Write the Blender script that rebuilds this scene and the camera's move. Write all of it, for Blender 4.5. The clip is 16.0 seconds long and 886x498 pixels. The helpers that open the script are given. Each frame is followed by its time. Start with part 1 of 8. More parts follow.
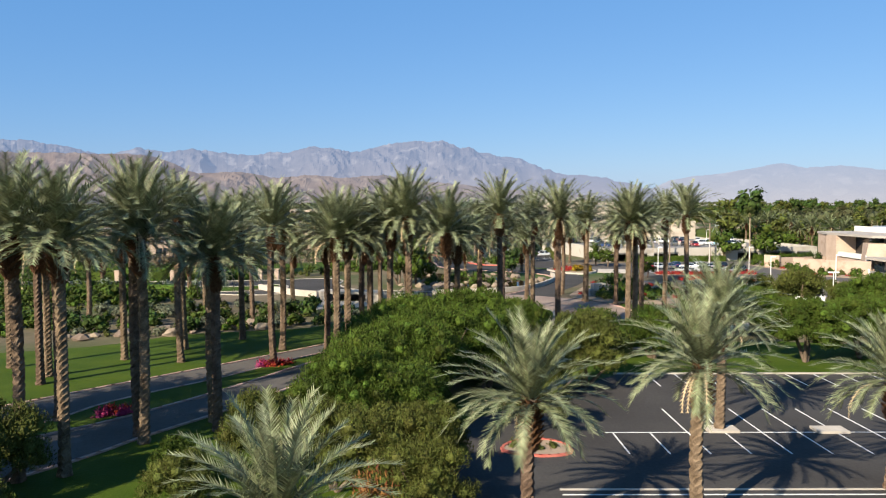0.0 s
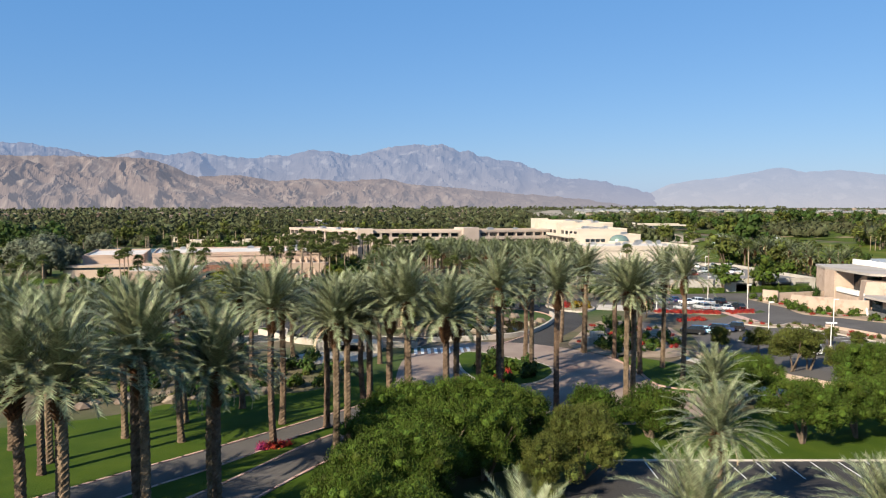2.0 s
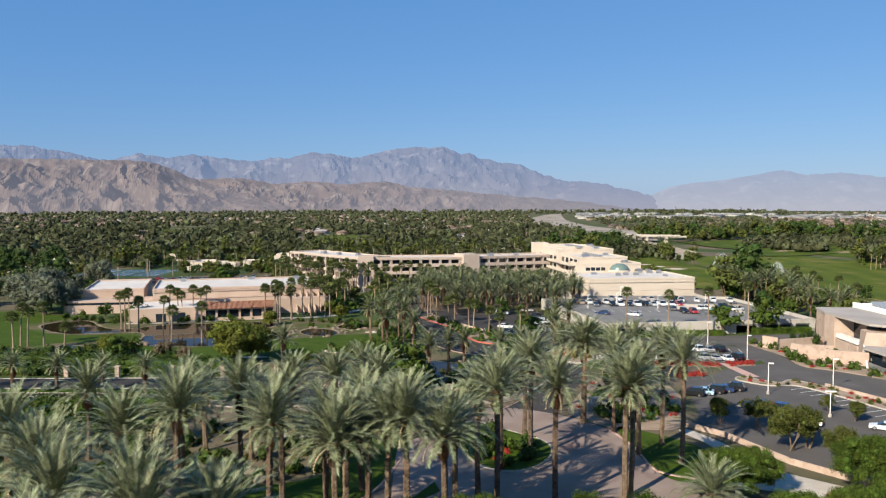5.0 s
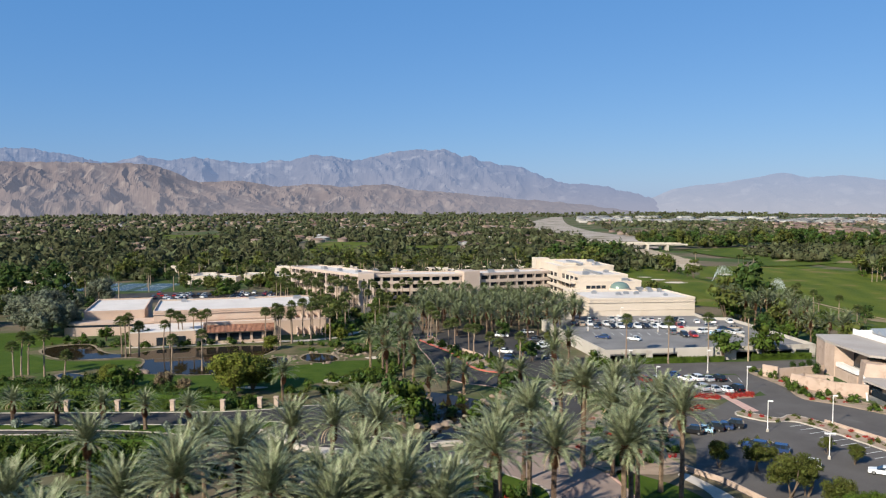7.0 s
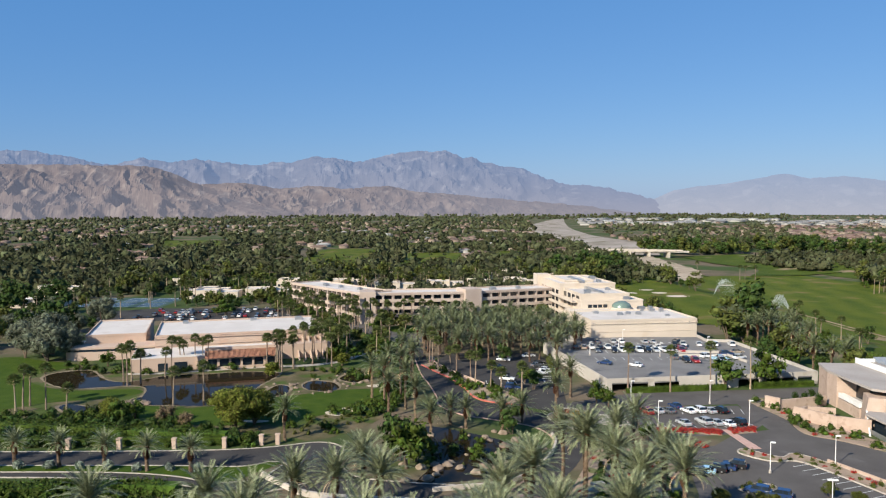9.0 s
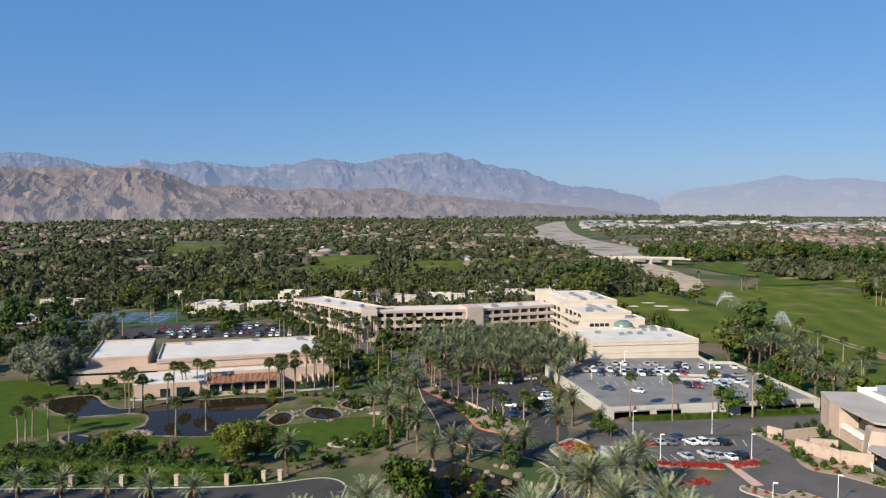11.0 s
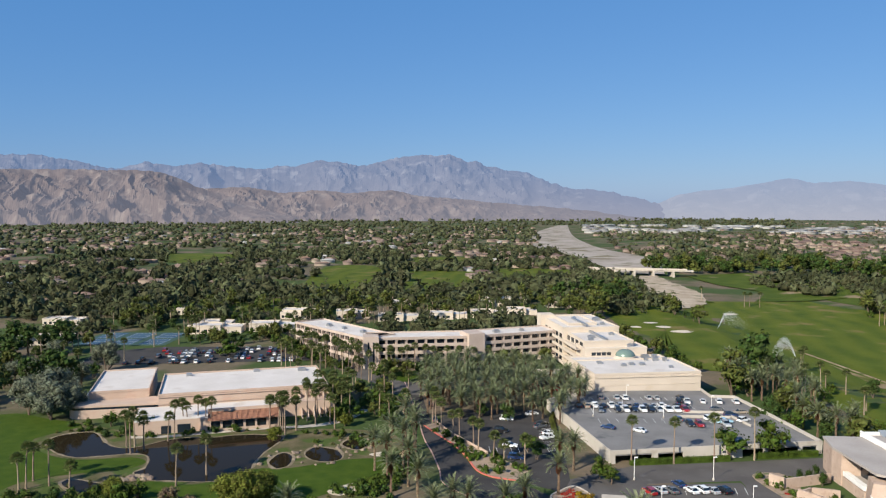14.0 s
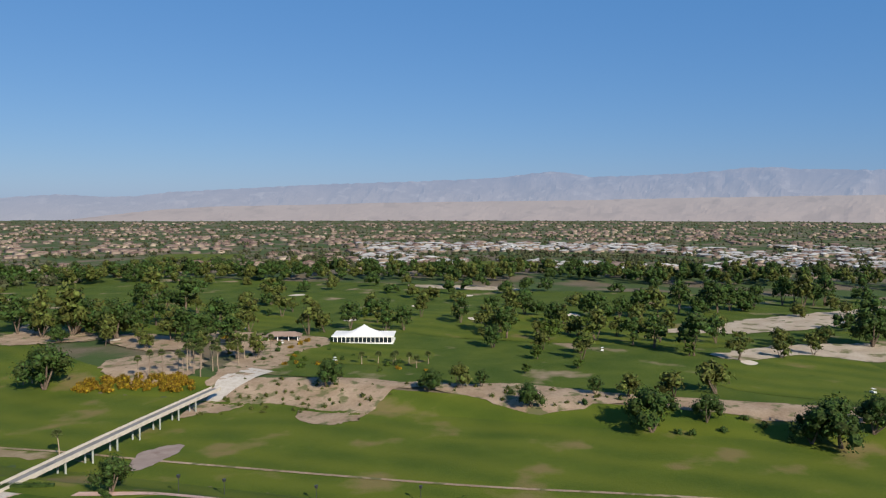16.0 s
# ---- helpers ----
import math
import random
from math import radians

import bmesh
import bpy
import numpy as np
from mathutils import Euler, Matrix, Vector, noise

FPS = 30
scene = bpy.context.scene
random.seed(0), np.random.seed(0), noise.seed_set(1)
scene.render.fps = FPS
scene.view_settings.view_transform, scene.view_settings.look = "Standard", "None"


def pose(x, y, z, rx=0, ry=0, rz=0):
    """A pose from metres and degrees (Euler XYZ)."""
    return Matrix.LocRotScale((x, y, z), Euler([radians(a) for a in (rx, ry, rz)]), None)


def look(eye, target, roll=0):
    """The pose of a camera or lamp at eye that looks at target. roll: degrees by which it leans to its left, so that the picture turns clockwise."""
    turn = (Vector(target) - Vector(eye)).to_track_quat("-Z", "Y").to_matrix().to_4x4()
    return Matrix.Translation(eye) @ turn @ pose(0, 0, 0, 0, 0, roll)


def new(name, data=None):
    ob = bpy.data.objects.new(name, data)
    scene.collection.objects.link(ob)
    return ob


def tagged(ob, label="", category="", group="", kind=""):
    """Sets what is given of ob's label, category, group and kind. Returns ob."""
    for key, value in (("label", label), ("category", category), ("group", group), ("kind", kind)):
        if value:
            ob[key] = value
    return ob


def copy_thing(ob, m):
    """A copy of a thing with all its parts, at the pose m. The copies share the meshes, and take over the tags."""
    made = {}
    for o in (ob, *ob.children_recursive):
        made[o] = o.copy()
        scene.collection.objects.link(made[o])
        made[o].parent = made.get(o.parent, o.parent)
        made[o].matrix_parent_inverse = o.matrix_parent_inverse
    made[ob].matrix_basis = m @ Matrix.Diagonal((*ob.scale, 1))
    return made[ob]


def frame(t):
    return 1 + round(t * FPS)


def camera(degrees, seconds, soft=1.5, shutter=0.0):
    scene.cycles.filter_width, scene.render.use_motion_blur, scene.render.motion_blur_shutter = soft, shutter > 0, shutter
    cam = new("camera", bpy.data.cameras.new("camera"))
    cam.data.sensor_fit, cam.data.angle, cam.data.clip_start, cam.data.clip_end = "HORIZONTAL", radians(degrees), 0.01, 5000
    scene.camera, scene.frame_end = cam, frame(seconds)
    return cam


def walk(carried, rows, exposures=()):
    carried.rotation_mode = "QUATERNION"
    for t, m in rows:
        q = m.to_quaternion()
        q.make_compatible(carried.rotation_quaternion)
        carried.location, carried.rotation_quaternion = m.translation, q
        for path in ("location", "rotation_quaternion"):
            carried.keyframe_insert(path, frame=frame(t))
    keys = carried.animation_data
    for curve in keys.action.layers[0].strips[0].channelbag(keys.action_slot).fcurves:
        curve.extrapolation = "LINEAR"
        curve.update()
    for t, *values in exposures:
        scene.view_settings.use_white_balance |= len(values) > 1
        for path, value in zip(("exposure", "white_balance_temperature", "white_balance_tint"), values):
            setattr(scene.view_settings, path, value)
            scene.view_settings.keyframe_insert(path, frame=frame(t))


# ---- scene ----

# ---- camera ----
cam = camera(59.95, 16.0, soft=1.2)
# seconds, x, y, z, pitch, yaw, roll
PATH = [
    (0.0, 0.00, -0.00, 17.00, -3.45, 0.00, 0.08),
    (0.5, 0.02, 0.03, 19.11, -3.41, 0.02, 0.05),
    (1.0, 0.04, 0.07, 21.20, -3.37, 0.01, 0.02),
    (1.5, 0.03, 0.00, 23.25, -3.27, -0.02, -0.03),
    (2.0, 0.02, 0.02, 25.47, -3.29, -0.04, -0.04),
    (2.5, 0.05, 0.05, 27.67, -3.32, -0.02, -0.06),
    (3.0, 0.06, 0.10, 29.74, -3.33, -0.02, -0.08),
    (3.5, 0.11, 0.24, 31.79, -3.34, -0.01, -0.05),
    (4.0, 0.15, 0.38, 33.78, -3.32, -0.00, -0.04),
    (6.5, 0.54, 0.74, 42.84, -3.16, 0.10, -0.05),
    (7.0, 0.60, 0.82, 44.71, -3.15, 0.12, -0.04),
    (7.5, 0.60, 0.98, 46.68, -3.14, 0.15, -0.01),
    (8.0, 0.61, 1.16, 48.72, -3.14, 0.18, 0.01),
    (8.5, 0.60, 1.33, 50.81, -3.15, 0.19, 0.02),
    (9.0, 0.57, 1.48, 52.88, -3.14, 0.22, 0.05),
    (11.5, 0.39, 2.00, 62.84, -3.10, 0.35, 0.10),
    (12.0, 0.43, 2.25, 64.83, -3.09, 0.39, 0.10),
    (12.5, 0.53, 2.55, 66.81, -3.10, 0.40, 0.06),
    (13.0, 0.60, 2.81, 68.87, -3.10, 0.44, 0.02),
    (13.5, 0.66, 2.96, 70.96, -3.11, 0.47, -0.02),
    (14.0, 0.85, 2.91, 72.82, -3.08, 0.53, -0.03),
    (14.5, 1.40, 2.60, 74.17, -3.05, 0.65, 0.03),
    (14.7, 1.81, 2.43, 74.50, -3.07, -1.10, -0.00),
    (14.9, 2.22, 2.26, 74.83, -3.09, -11.70, -0.04),
    (15.0, 2.43, 2.18, 75.00, -3.10, -16.90, -0.06),
    (15.3, 2.73, 2.25, 75.29, -3.10, -34.13, -0.06),
    (15.5, 2.80, 2.47, 75.42, -3.07, -45.58, -0.03),
    (15.7, 2.73, 2.85, 75.47, -3.07, -57.03, 0.01),
    (16.0, 2.56, 3.49, 75.47, -3.09, -74.42, 0.00),
]
walk(cam, [(t, pose(x, y, z, 90 + pitch, roll, yaw)) for t, x, y, z, pitch, yaw, roll in PATH],
     exposures=((0, 1.02, 6950, 10), (3.5, 0.80, 6780, 10), (7, 0.70, 6490, 10), (12.5, 0.63, 6450, 10), (14.5, 0.60, 6420, 10), (15.3, 0.48, 6420, 10), (16, 0.45, 6420, 10)))

# ---- world and sun ----
SUN_EL, SUN_AZ = radians(31), math.atan2(-11.0, -12.4)      # the sun stands behind and to the left of the first view
world = bpy.data.worlds.new("world")
scene.world = world
world.use_nodes = True
wn = world.node_tree.nodes
sky = wn.new("ShaderNodeTexSky")
sky.sky_type, sky.sun_disc = "NISHITA", False
sky.sun_elevation, sky.sun_rotation = SUN_EL, SUN_AZ
sky.altitude, sky.air_density, sky.dust_density, sky.ozone_density = 0, 1.0, 0.35, 2.2
wn["Background"].inputs["Strength"].default_value = 0.050
blue = wn.new("ShaderNodeMix")                     # clear dry desert air
blue.data_type, blue.blend_type = "RGBA", "MIX"
blue.inputs[0].default_value, blue.inputs[7].default_value = 0.46, (0.75, 4.35, 11.6, 1)
world.node_tree.links.new(sky.outputs[0], blue.inputs[6])
world.node_tree.links.new(blue.outputs[2], wn["Background"].inputs["Color"])
sun_data = bpy.data.lights.new("sun", "SUN")
sun_data.energy, sun_data.angle, sun_data.color = 5.0, radians(0.53), (1.0, 0.92, 0.77)
sun = new("sun", sun_data)
SUN_DIR = Vector((math.sin(SUN_AZ) * math.cos(SUN_EL), math.cos(SUN_AZ) * math.cos(SUN_EL), math.sin(SUN_EL)))
sun.matrix_world = look(SUN_DIR * 400, (0, 0, 0))

# ---- materials ----


def mat(name, c1, c2, scale=1.0, rough=0.85, bump=0.0, fine=12.0, metal=0.0, vary=0.0, island=0.0, spec=0.12, world_space=False,
        spots=None, spot_scale=0.3, spot_cut=0.6, through_light=0.0, waves=None):
    """Two colours mixed by coarse and fine noise; vary and island change the value from object to object and piece to piece."""
    m = bpy.data.materials.new(name)
    m.use_nodes = True
    n, l = m.node_tree.nodes, m.node_tree.links
    b = n["Principled BSDF"]
    b.inputs["Roughness"].default_value, b.inputs["Metallic"].default_value = rough, metal
    b.inputs["Specular IOR Level"].default_value = spec
    if world_space:
        place = n.new("ShaderNodeNewGeometry").outputs["Position"]
    else:
        place = n.new("ShaderNodeTexCoord").outputs["Object"]
    big, small = n.new("ShaderNodeTexNoise"), n.new("ShaderNodeTexNoise")
    big.inputs["Scale"].default_value, big.inputs["Detail"].default_value = scale, 6
    small.inputs["Scale"].default_value, small.inputs["Detail"].default_value = scale * fine, 3
    for tex in (big, small):
        l.new(place, tex.inputs["Vector"])
    add = n.new("ShaderNodeMath")
    add.operation = "MULTIPLY_ADD"
    l.new(small.outputs[0], add.inputs[0])
    add.inputs[1].default_value = 0.45
    l.new(big.outputs[0], add.inputs[2])
    ramp = n.new("ShaderNodeMapRange")
    ramp.inputs[1].default_value, ramp.inputs[2].default_value = 0.5, 0.95
    l.new(add.outputs[0], ramp.inputs[0])
    mix = n.new("ShaderNodeMix")
    mix.data_type = "RGBA"
    mix.inputs[6].default_value, mix.inputs[7].default_value = (*c1, 1), (*c2, 1)
    l.new(ramp.outputs[0], mix.inputs[0])
    colour = mix.outputs[2]
    if waves:
        wave = n.new("ShaderNodeTexWave")
        wave.inputs["Scale"].default_value, wave.inputs["Distortion"].default_value = waves[0], waves[1]
        wave.inputs["Detail"].default_value = 2
        turn = n.new("ShaderNodeMapping")
        turn.inputs["Rotation"].default_value = (0, 0, radians(waves[3]))
        l.new(place, turn.inputs["Vector"])
        l.new(turn.outputs[0], wave.inputs["Vector"])
        wm = n.new("ShaderNodeMix")
        wm.data_type = "RGBA"
        l.new(colour, wm.inputs[6])
        wm.inputs[7].default_value = (*waves[2], 1)
        wf = n.new("ShaderNodeMath")
        wf.operation = "MULTIPLY"
        wf.inputs[1].default_value = 0.5
        l.new(wave.outputs["Fac"], wf.inputs[0])
        l.new(wf.outputs[0], wm.inputs[0])
        colour = wm.outputs[2]
    if spots:
        blot = n.new("ShaderNodeTexNoise")
        blot.inputs["Scale"].default_value, blot.inputs["Detail"].default_value = spot_scale, 4
        l.new(place, blot.inputs["Vector"])
        cut = n.new("ShaderNodeMapRange")
        cut.inputs[1].default_value, cut.inputs[2].default_value = spot_cut, spot_cut + 0.09
        l.new(blot.outputs[0], cut.inputs[0])
        sm = n.new("ShaderNodeMix")
        sm.data_type = "RGBA"
        l.new(colour, sm.inputs[6])
        sm.inputs[7].default_value = (*spots, 1)
        l.new(cut.outputs[0], sm.inputs[0])
        colour = sm.outputs[2]
    if vary or island:
        hsv = n.new("ShaderNodeHueSaturation")
        l.new(colour, hsv.inputs["Color"])
        rnd = n.new("ShaderNodeObjectInfo").outputs["Random"] if vary else n.new("ShaderNodeNewGeometry").outputs["Random Per Island"]
        amount = vary or island
        val, hue = n.new("ShaderNodeMapRange"), n.new("ShaderNodeMapRange")
        val.inputs[3].default_value, val.inputs[4].default_value = 1 - amount, 1 + amount
        hue.inputs[3].default_value, hue.inputs[4].default_value = 0.5 - amount * 0.06, 0.5 + amount * 0.05
        l.new(rnd, val.inputs[0])
        l.new(rnd, hue.inputs[0])
        l.new(val.outputs[0], hsv.inputs["Value"])
        l.new(hue.outputs[0], hsv.inputs["Hue"])
        colour = hsv.outputs["Color"]
    l.new(colour, b.inputs["Base Color"])
    if bump:
        bp = n.new("ShaderNodeBump")
        bp.inputs["Strength"].default_value = min(1.0, bump)
        bp.inputs["Distance"].default_value = 0.1 / scale
        l.new(add.outputs[0], bp.inputs["Height"])
        l.new(bp.outputs[0], b.inputs["Normal"])
    if through_light:
        tr, ms = n.new("ShaderNodeBsdfTranslucent"), n.new("ShaderNodeMixShader")
        l.new(colour, tr.inputs["Color"])
        ms.inputs[0].default_value = through_light
        l.new(b.outputs[0], ms.inputs[1])
        l.new(tr.outputs[0], ms.inputs[2])
        l.new(ms.outputs[0], n["Material Output"].inputs["Surface"])
    return m


def gloss(name, colour, rough=0.1, metal=0.0, vary=0.0, coat=0.0, spec=0.5):
    m = mat(name, colour, tuple(c * 0.9 for c in colour), 3, rough, 0, 8, metal, vary, spec=spec)
    m.node_tree.nodes["Principled BSDF"].inputs["Coat Weight"].default_value = coat
    return m


GROUND = mat("desert_soil", (0.160, 0.120, 0.084), (0.088, 0.080, 0.044), 0.03, 0.95, 0.2, 15, world_space=True, spots=(0.05, 0.075, 0.022), spot_scale=0.015, spot_cut=0.44)
LAWN = mat("lawn_grass", (0.029, 0.058, 0.004), (0.055, 0.084, 0.008), 0.25, 0.9, 0.3, 20, world_space=True)
FAIRWAY = mat("fairway_grass", (0.042, 0.067, 0.006), (0.085, 0.108, 0.011), 0.04, 0.9, 0.2, 40, world_space=True,
              spots=(0.15, 0.12, 0.042), spot_scale=0.04, spot_cut=0.59, waves=(0.016, 5.0, (0.106, 0.118, 0.012), 8))
ROUGH = mat("rough_grass", (0.037, 0.064, 0.007), (0.078, 0.100, 0.014), 0.05, 0.95, 0.3, 36, world_space=True, spots=(0.24, 0.18, 0.115), spot_scale=0.03, spot_cut=0.60)
ASPHALT = mat("asphalt", (0.080, 0.072, 0.067), (0.113, 0.103, 0.095), 0.12, 0.9, 0.15, 30, world_space=True, spots=(0.12, 0.11, 0.105), spot_scale=0.16, spot_cut=0.62)
DARK_ASPHALT = mat("fresh_asphalt", (0.040, 0.037, 0.036), (0.062, 0.058, 0.055), 0.12, 0.9, 0.15, 30, world_space=True)
DECK = mat("deck_concrete", (0.150, 0.143, 0.136), (0.211, 0.202, 0.194), 0.12, 0.85, 0.1, 18, world_space=True, spots=(0.11, 0.11, 0.112), spot_scale=0.1, spot_cut=0.6)
PAVERS = mat("brown_pavers", (0.212, 0.157, 0.132), (0.281, 0.221, 0.187), 0.2, 0.85, 0.2, 25, world_space=True, spots=(0.2, 0.14, 0.12), spot_scale=0.12, spot_cut=0.6)
CONCRETE = mat("pale_concrete", (0.378, 0.333, 0.279), (0.495, 0.441, 0.378), 0.5, 0.85, 0.1, 10, world_space=True)
PINK_KERB = mat("pink_concrete", (0.42, 0.25, 0.21), (0.52, 0.36, 0.30), 0.6, 0.85, 0.1, 10, world_space=True)
RED_KERB = mat("red_kerb_paint", (0.45, 0.09, 0.07), (0.50, 0.17, 0.13), 0.8, 0.7, 0.1, 10, world_space=True)
PAINT = mat("white_road_paint", (0.72, 0.72, 0.70), (0.5, 0.5, 0.48), 2.0, 0.8, 0, 10, world_space=True)
STUCCO = mat("cream_stucco", (0.493, 0.418, 0.339), (0.563, 0.484, 0.400), 0.12, 0.9, 0.15, 40, spots=(0.51, 0.425, 0.335), spot_scale=0.15, spot_cut=0.6)
HOTEL_STUCCO = mat("beige_stucco", (0.400, 0.317, 0.266), (0.470, 0.386, 0.328), 0.12, 0.9, 0.15, 40, spots=(0.44, 0.34, 0.26), spot_scale=0.15, spot_cut=0.6)
PINK_STUCCO = mat("pink_stucco", (0.414, 0.308, 0.239), (0.478, 0.363, 0.290), 0.12, 0.9, 0.15, 40, spots=(0.45, 0.32, 0.25), spot_scale=0.15, spot_cut=0.6)
SANDSTONE = mat("pink_sandstone", (0.37, 0.275, 0.215), (0.46, 0.35, 0.28), 0.35, 0.9, 0.3, 14, spots=(0.335, 0.245, 0.19), spot_scale=0.6, spot_cut=0.58)
ROOF_WHITE = mat("white_roof_membrane", (0.504, 0.459, 0.419), (0.594, 0.549, 0.508), 0.1, 0.8, 0.05, 20, spots=(0.50, 0.445, 0.40), spot_scale=0.12, spot_cut=0.6)
ROOF_GREY = mat("grey_roof", (0.31, 0.275, 0.245), (0.39, 0.35, 0.315), 0.1, 0.85, 0.1, 20)
ROOF_SAGE = mat("sage_roof", (0.235, 0.255, 0.225), (0.30, 0.315, 0.28), 0.1, 0.8, 0.05, 20)
TERRACOTTA = mat("terracotta_tile", (0.20, 0.095, 0.062), (0.30, 0.155, 0.10), 0.9, 0.8, 0.2, 8)
WHITE = mat("white_paint", (0.68, 0.66, 0.62), (0.74, 0.72, 0.69), 0.5, 0.6, 0.03, 10)
METAL = gloss("grey_metal", (0.42, 0.43, 0.44), 0.4, 0.8)
DARK_METAL = gloss("dark_metal", (0.05, 0.05, 0.05), 0.5, 0.3)
GLASS = gloss("dark_window_glass", (0.015, 0.022, 0.03), 0.06, 0.0, spec=0.7)
# near-black colour standing in for the shade inside openings
SHADE = mat("interior_shade", (0.05, 0.045, 0.04), (0.08, 0.07, 0.06), 0.5, 0.9)
DOME = gloss("green_dome_glass", (0.17, 0.235, 0.195), 0.25, 0.2)
DECK_WALL = mat("deck_stucco", (0.38, 0.345, 0.30), (0.46, 0.42, 0.37), 0.12, 0.9, 0.1, 40, spots=(0.34, 0.305, 0.26), spot_scale=0.2, spot_cut=0.58)
COURT_BLUE = mat("blue_court", (0.042, 0.084, 0.133), (0.059, 0.105, 0.154), 0.1, 0.8, 0, 10)
COURT_GREEN = mat("green_court", (0.041, 0.075, 0.060), (0.056, 0.094, 0.071), 0.1, 0.8, 0, 10)
ROCK = mat("tan_rock", (0.173, 0.130, 0.094), (0.274, 0.216, 0.166), 0.5, 0.9, 0.6, 6, vary=0.2)
SAND = mat("bunker_sand", (0.48, 0.40, 0.31), (0.58, 0.50, 0.41), 0.3, 0.95, 0.2, 12, world_space=True)
DIRT = mat("pinkish_dirt", (0.216, 0.149, 0.095), (0.351, 0.261, 0.180), 0.09, 0.95, 0.4, 11, world_space=True, spots=(0.12, 0.115, 0.05), spot_scale=0.16, spot_cut=0.55)
PLANTED = mat("planted_soil", (0.062, 0.065, 0.025), (0.156, 0.120, 0.073), 0.15, 0.95, 0.3, 14, world_space=True, spots=(0.06, 0.085, 0.02), spot_scale=0.12, spot_cut=0.5)
SHORE = mat("rocky_shore", (0.15, 0.12, 0.075), (0.28, 0.22, 0.155), 0.6, 0.95, 0.5, 8, world_space=True)
GRAVEL = mat("planting_gravel", (0.255, 0.187, 0.136), (0.340, 0.255, 0.187), 0.3, 0.95, 0.3, 14, world_space=True, spots=(0.13, 0.14, 0.06), spot_scale=0.35, spot_cut=0.56)
RIVERBED = mat("dry_riverbed", (0.252, 0.211, 0.171), (0.378, 0.333, 0.288), 0.012, 0.95, 0.3, 14, world_space=True, spots=(0.17, 0.145, 0.09), spot_scale=0.02, spot_cut=0.53)
TRUNK = mat("palm_trunk_bark", (0.070, 0.046, 0.030), (0.20, 0.142, 0.098), 1.6, 0.95, 0.6, 7, vary=0.2)
BOOTS = mat("palm_leaf_bases", (0.075, 0.034, 0.018), (0.175, 0.088, 0.046), 3.0, 0.95, 0.6, 6, vary=0.15)
FAN_TRUNK = mat("fan_palm_trunk", (0.19, 0.14, 0.10), (0.30, 0.23, 0.17), 1.5, 0.95, 0.4, 8, vary=0.2)
BARK = mat("tree_bark", (0.09, 0.065, 0.045), (0.16, 0.12, 0.09), 2.0, 0.95, 0.5, 6)
FROND = mat("date_palm_frond", (0.064, 0.083, 0.032), (0.274, 0.289, 0.168), 1.2, 0.46, 0, 5, island=0.4, through_light=0.06, spec=0.2)
# darker, slightly greener FROND; self-shade of the far crowns put into its colour
GROVE_FROND = mat("shaded_green_frond", (0.045, 0.062, 0.022), (0.180, 0.195, 0.105), 1.2, 0.5, 0, 5, island=0.4, through_light=0.06, spec=0.15)
DRY_FROND = mat("dry_frond", (0.36, 0.27, 0.16), (0.46, 0.36, 0.23), 1.2, 0.8, 0, 5, island=0.2)
FAN_LEAF = mat("fan_palm_leaf", (0.05, 0.075, 0.02), (0.12, 0.135, 0.045), 1.2, 0.6, 0, 5, island=0.3, through_light=0.15)


def leaf(name, a, b, t=0.07):
    a, b = (0.46 * a[0], 0.46 * a[1], 0.37 * a[2]), (0.78 * b[0], 0.78 * b[1], 0.62 * b[2])
    return mat(name, a, b, 0.5, 0.65, 0, 5, island=0.45, through_light=t)


LEAF_GREEN = leaf("bright_green_leaf", (0.040, 0.070, 0.012), (0.092, 0.138, 0.024))
LEAF_DARK = leaf("dark_green_leaf", (0.030, 0.062, 0.016), (0.07, 0.11, 0.03))
LEAF_OLIVE = leaf("olive_leaf", (0.062, 0.080, 0.020), (0.138, 0.152, 0.043))
LEAF_GREY = leaf("grey_green_leaf", (0.115, 0.13, 0.10), (0.225, 0.245, 0.205))
LEAF_LIME = leaf("yellow_green_leaf", (0.095, 0.118, 0.018), (0.19, 0.205, 0.04))
LEAF_RUST = leaf("rusty_dry_leaf", (0.22, 0.085, 0.04), (0.33, 0.15, 0.07))
LEAF_BROWN = leaf("bare_brown_twig", (0.16, 0.11, 0.08), (0.24, 0.18, 0.13))
LEAF_ORANGE = leaf("orange_lantana", (0.14, 0.11, 0.012), (0.36, 0.22, 0.02))
FLOWER_RED = leaf("red_petals", (0.34, 0.03, 0.025), (0.50, 0.05, 0.05))
FLOWER_PINK = leaf("magenta_petals", (0.42, 0.03, 0.17), (0.55, 0.08, 0.28))
LEAF_AGAVE = leaf("blue_agave", (0.24, 0.29, 0.28), (0.34, 0.39, 0.38))
FAR_GREEN = mat("far_woods", (0.024, 0.031, 0.013), (0.086, 0.090, 0.044), 0.03, 0.9, 0.5, 9, island=0.5, world_space=True)
FAR_WALL = mat("far_house_wall", (0.217, 0.162, 0.127), (0.303, 0.246, 0.202), 0.02, 0.9, 0, 9, island=0.3, world_space=True)
FAR_ROOF = mat("far_house_roof", (0.172, 0.103, 0.076), (0.252, 0.186, 0.149), 0.012, 0.9, 0, 9, island=0.35, world_space=True)
WASTE = mat("sandy_waste", (0.297, 0.230, 0.162), (0.432, 0.356, 0.270), 0.08, 0.95, 0.4, 10, world_space=True, spots=(0.14, 0.13, 0.06), spot_scale=0.09, spot_cut=0.56)
WATER = gloss("pond_water", (0.020, 0.015, 0.008), 0.03, 0.0, spec=0.06)
WATER.node_tree.nodes["Principled BSDF"].inputs["IOR"].default_value = 1.33
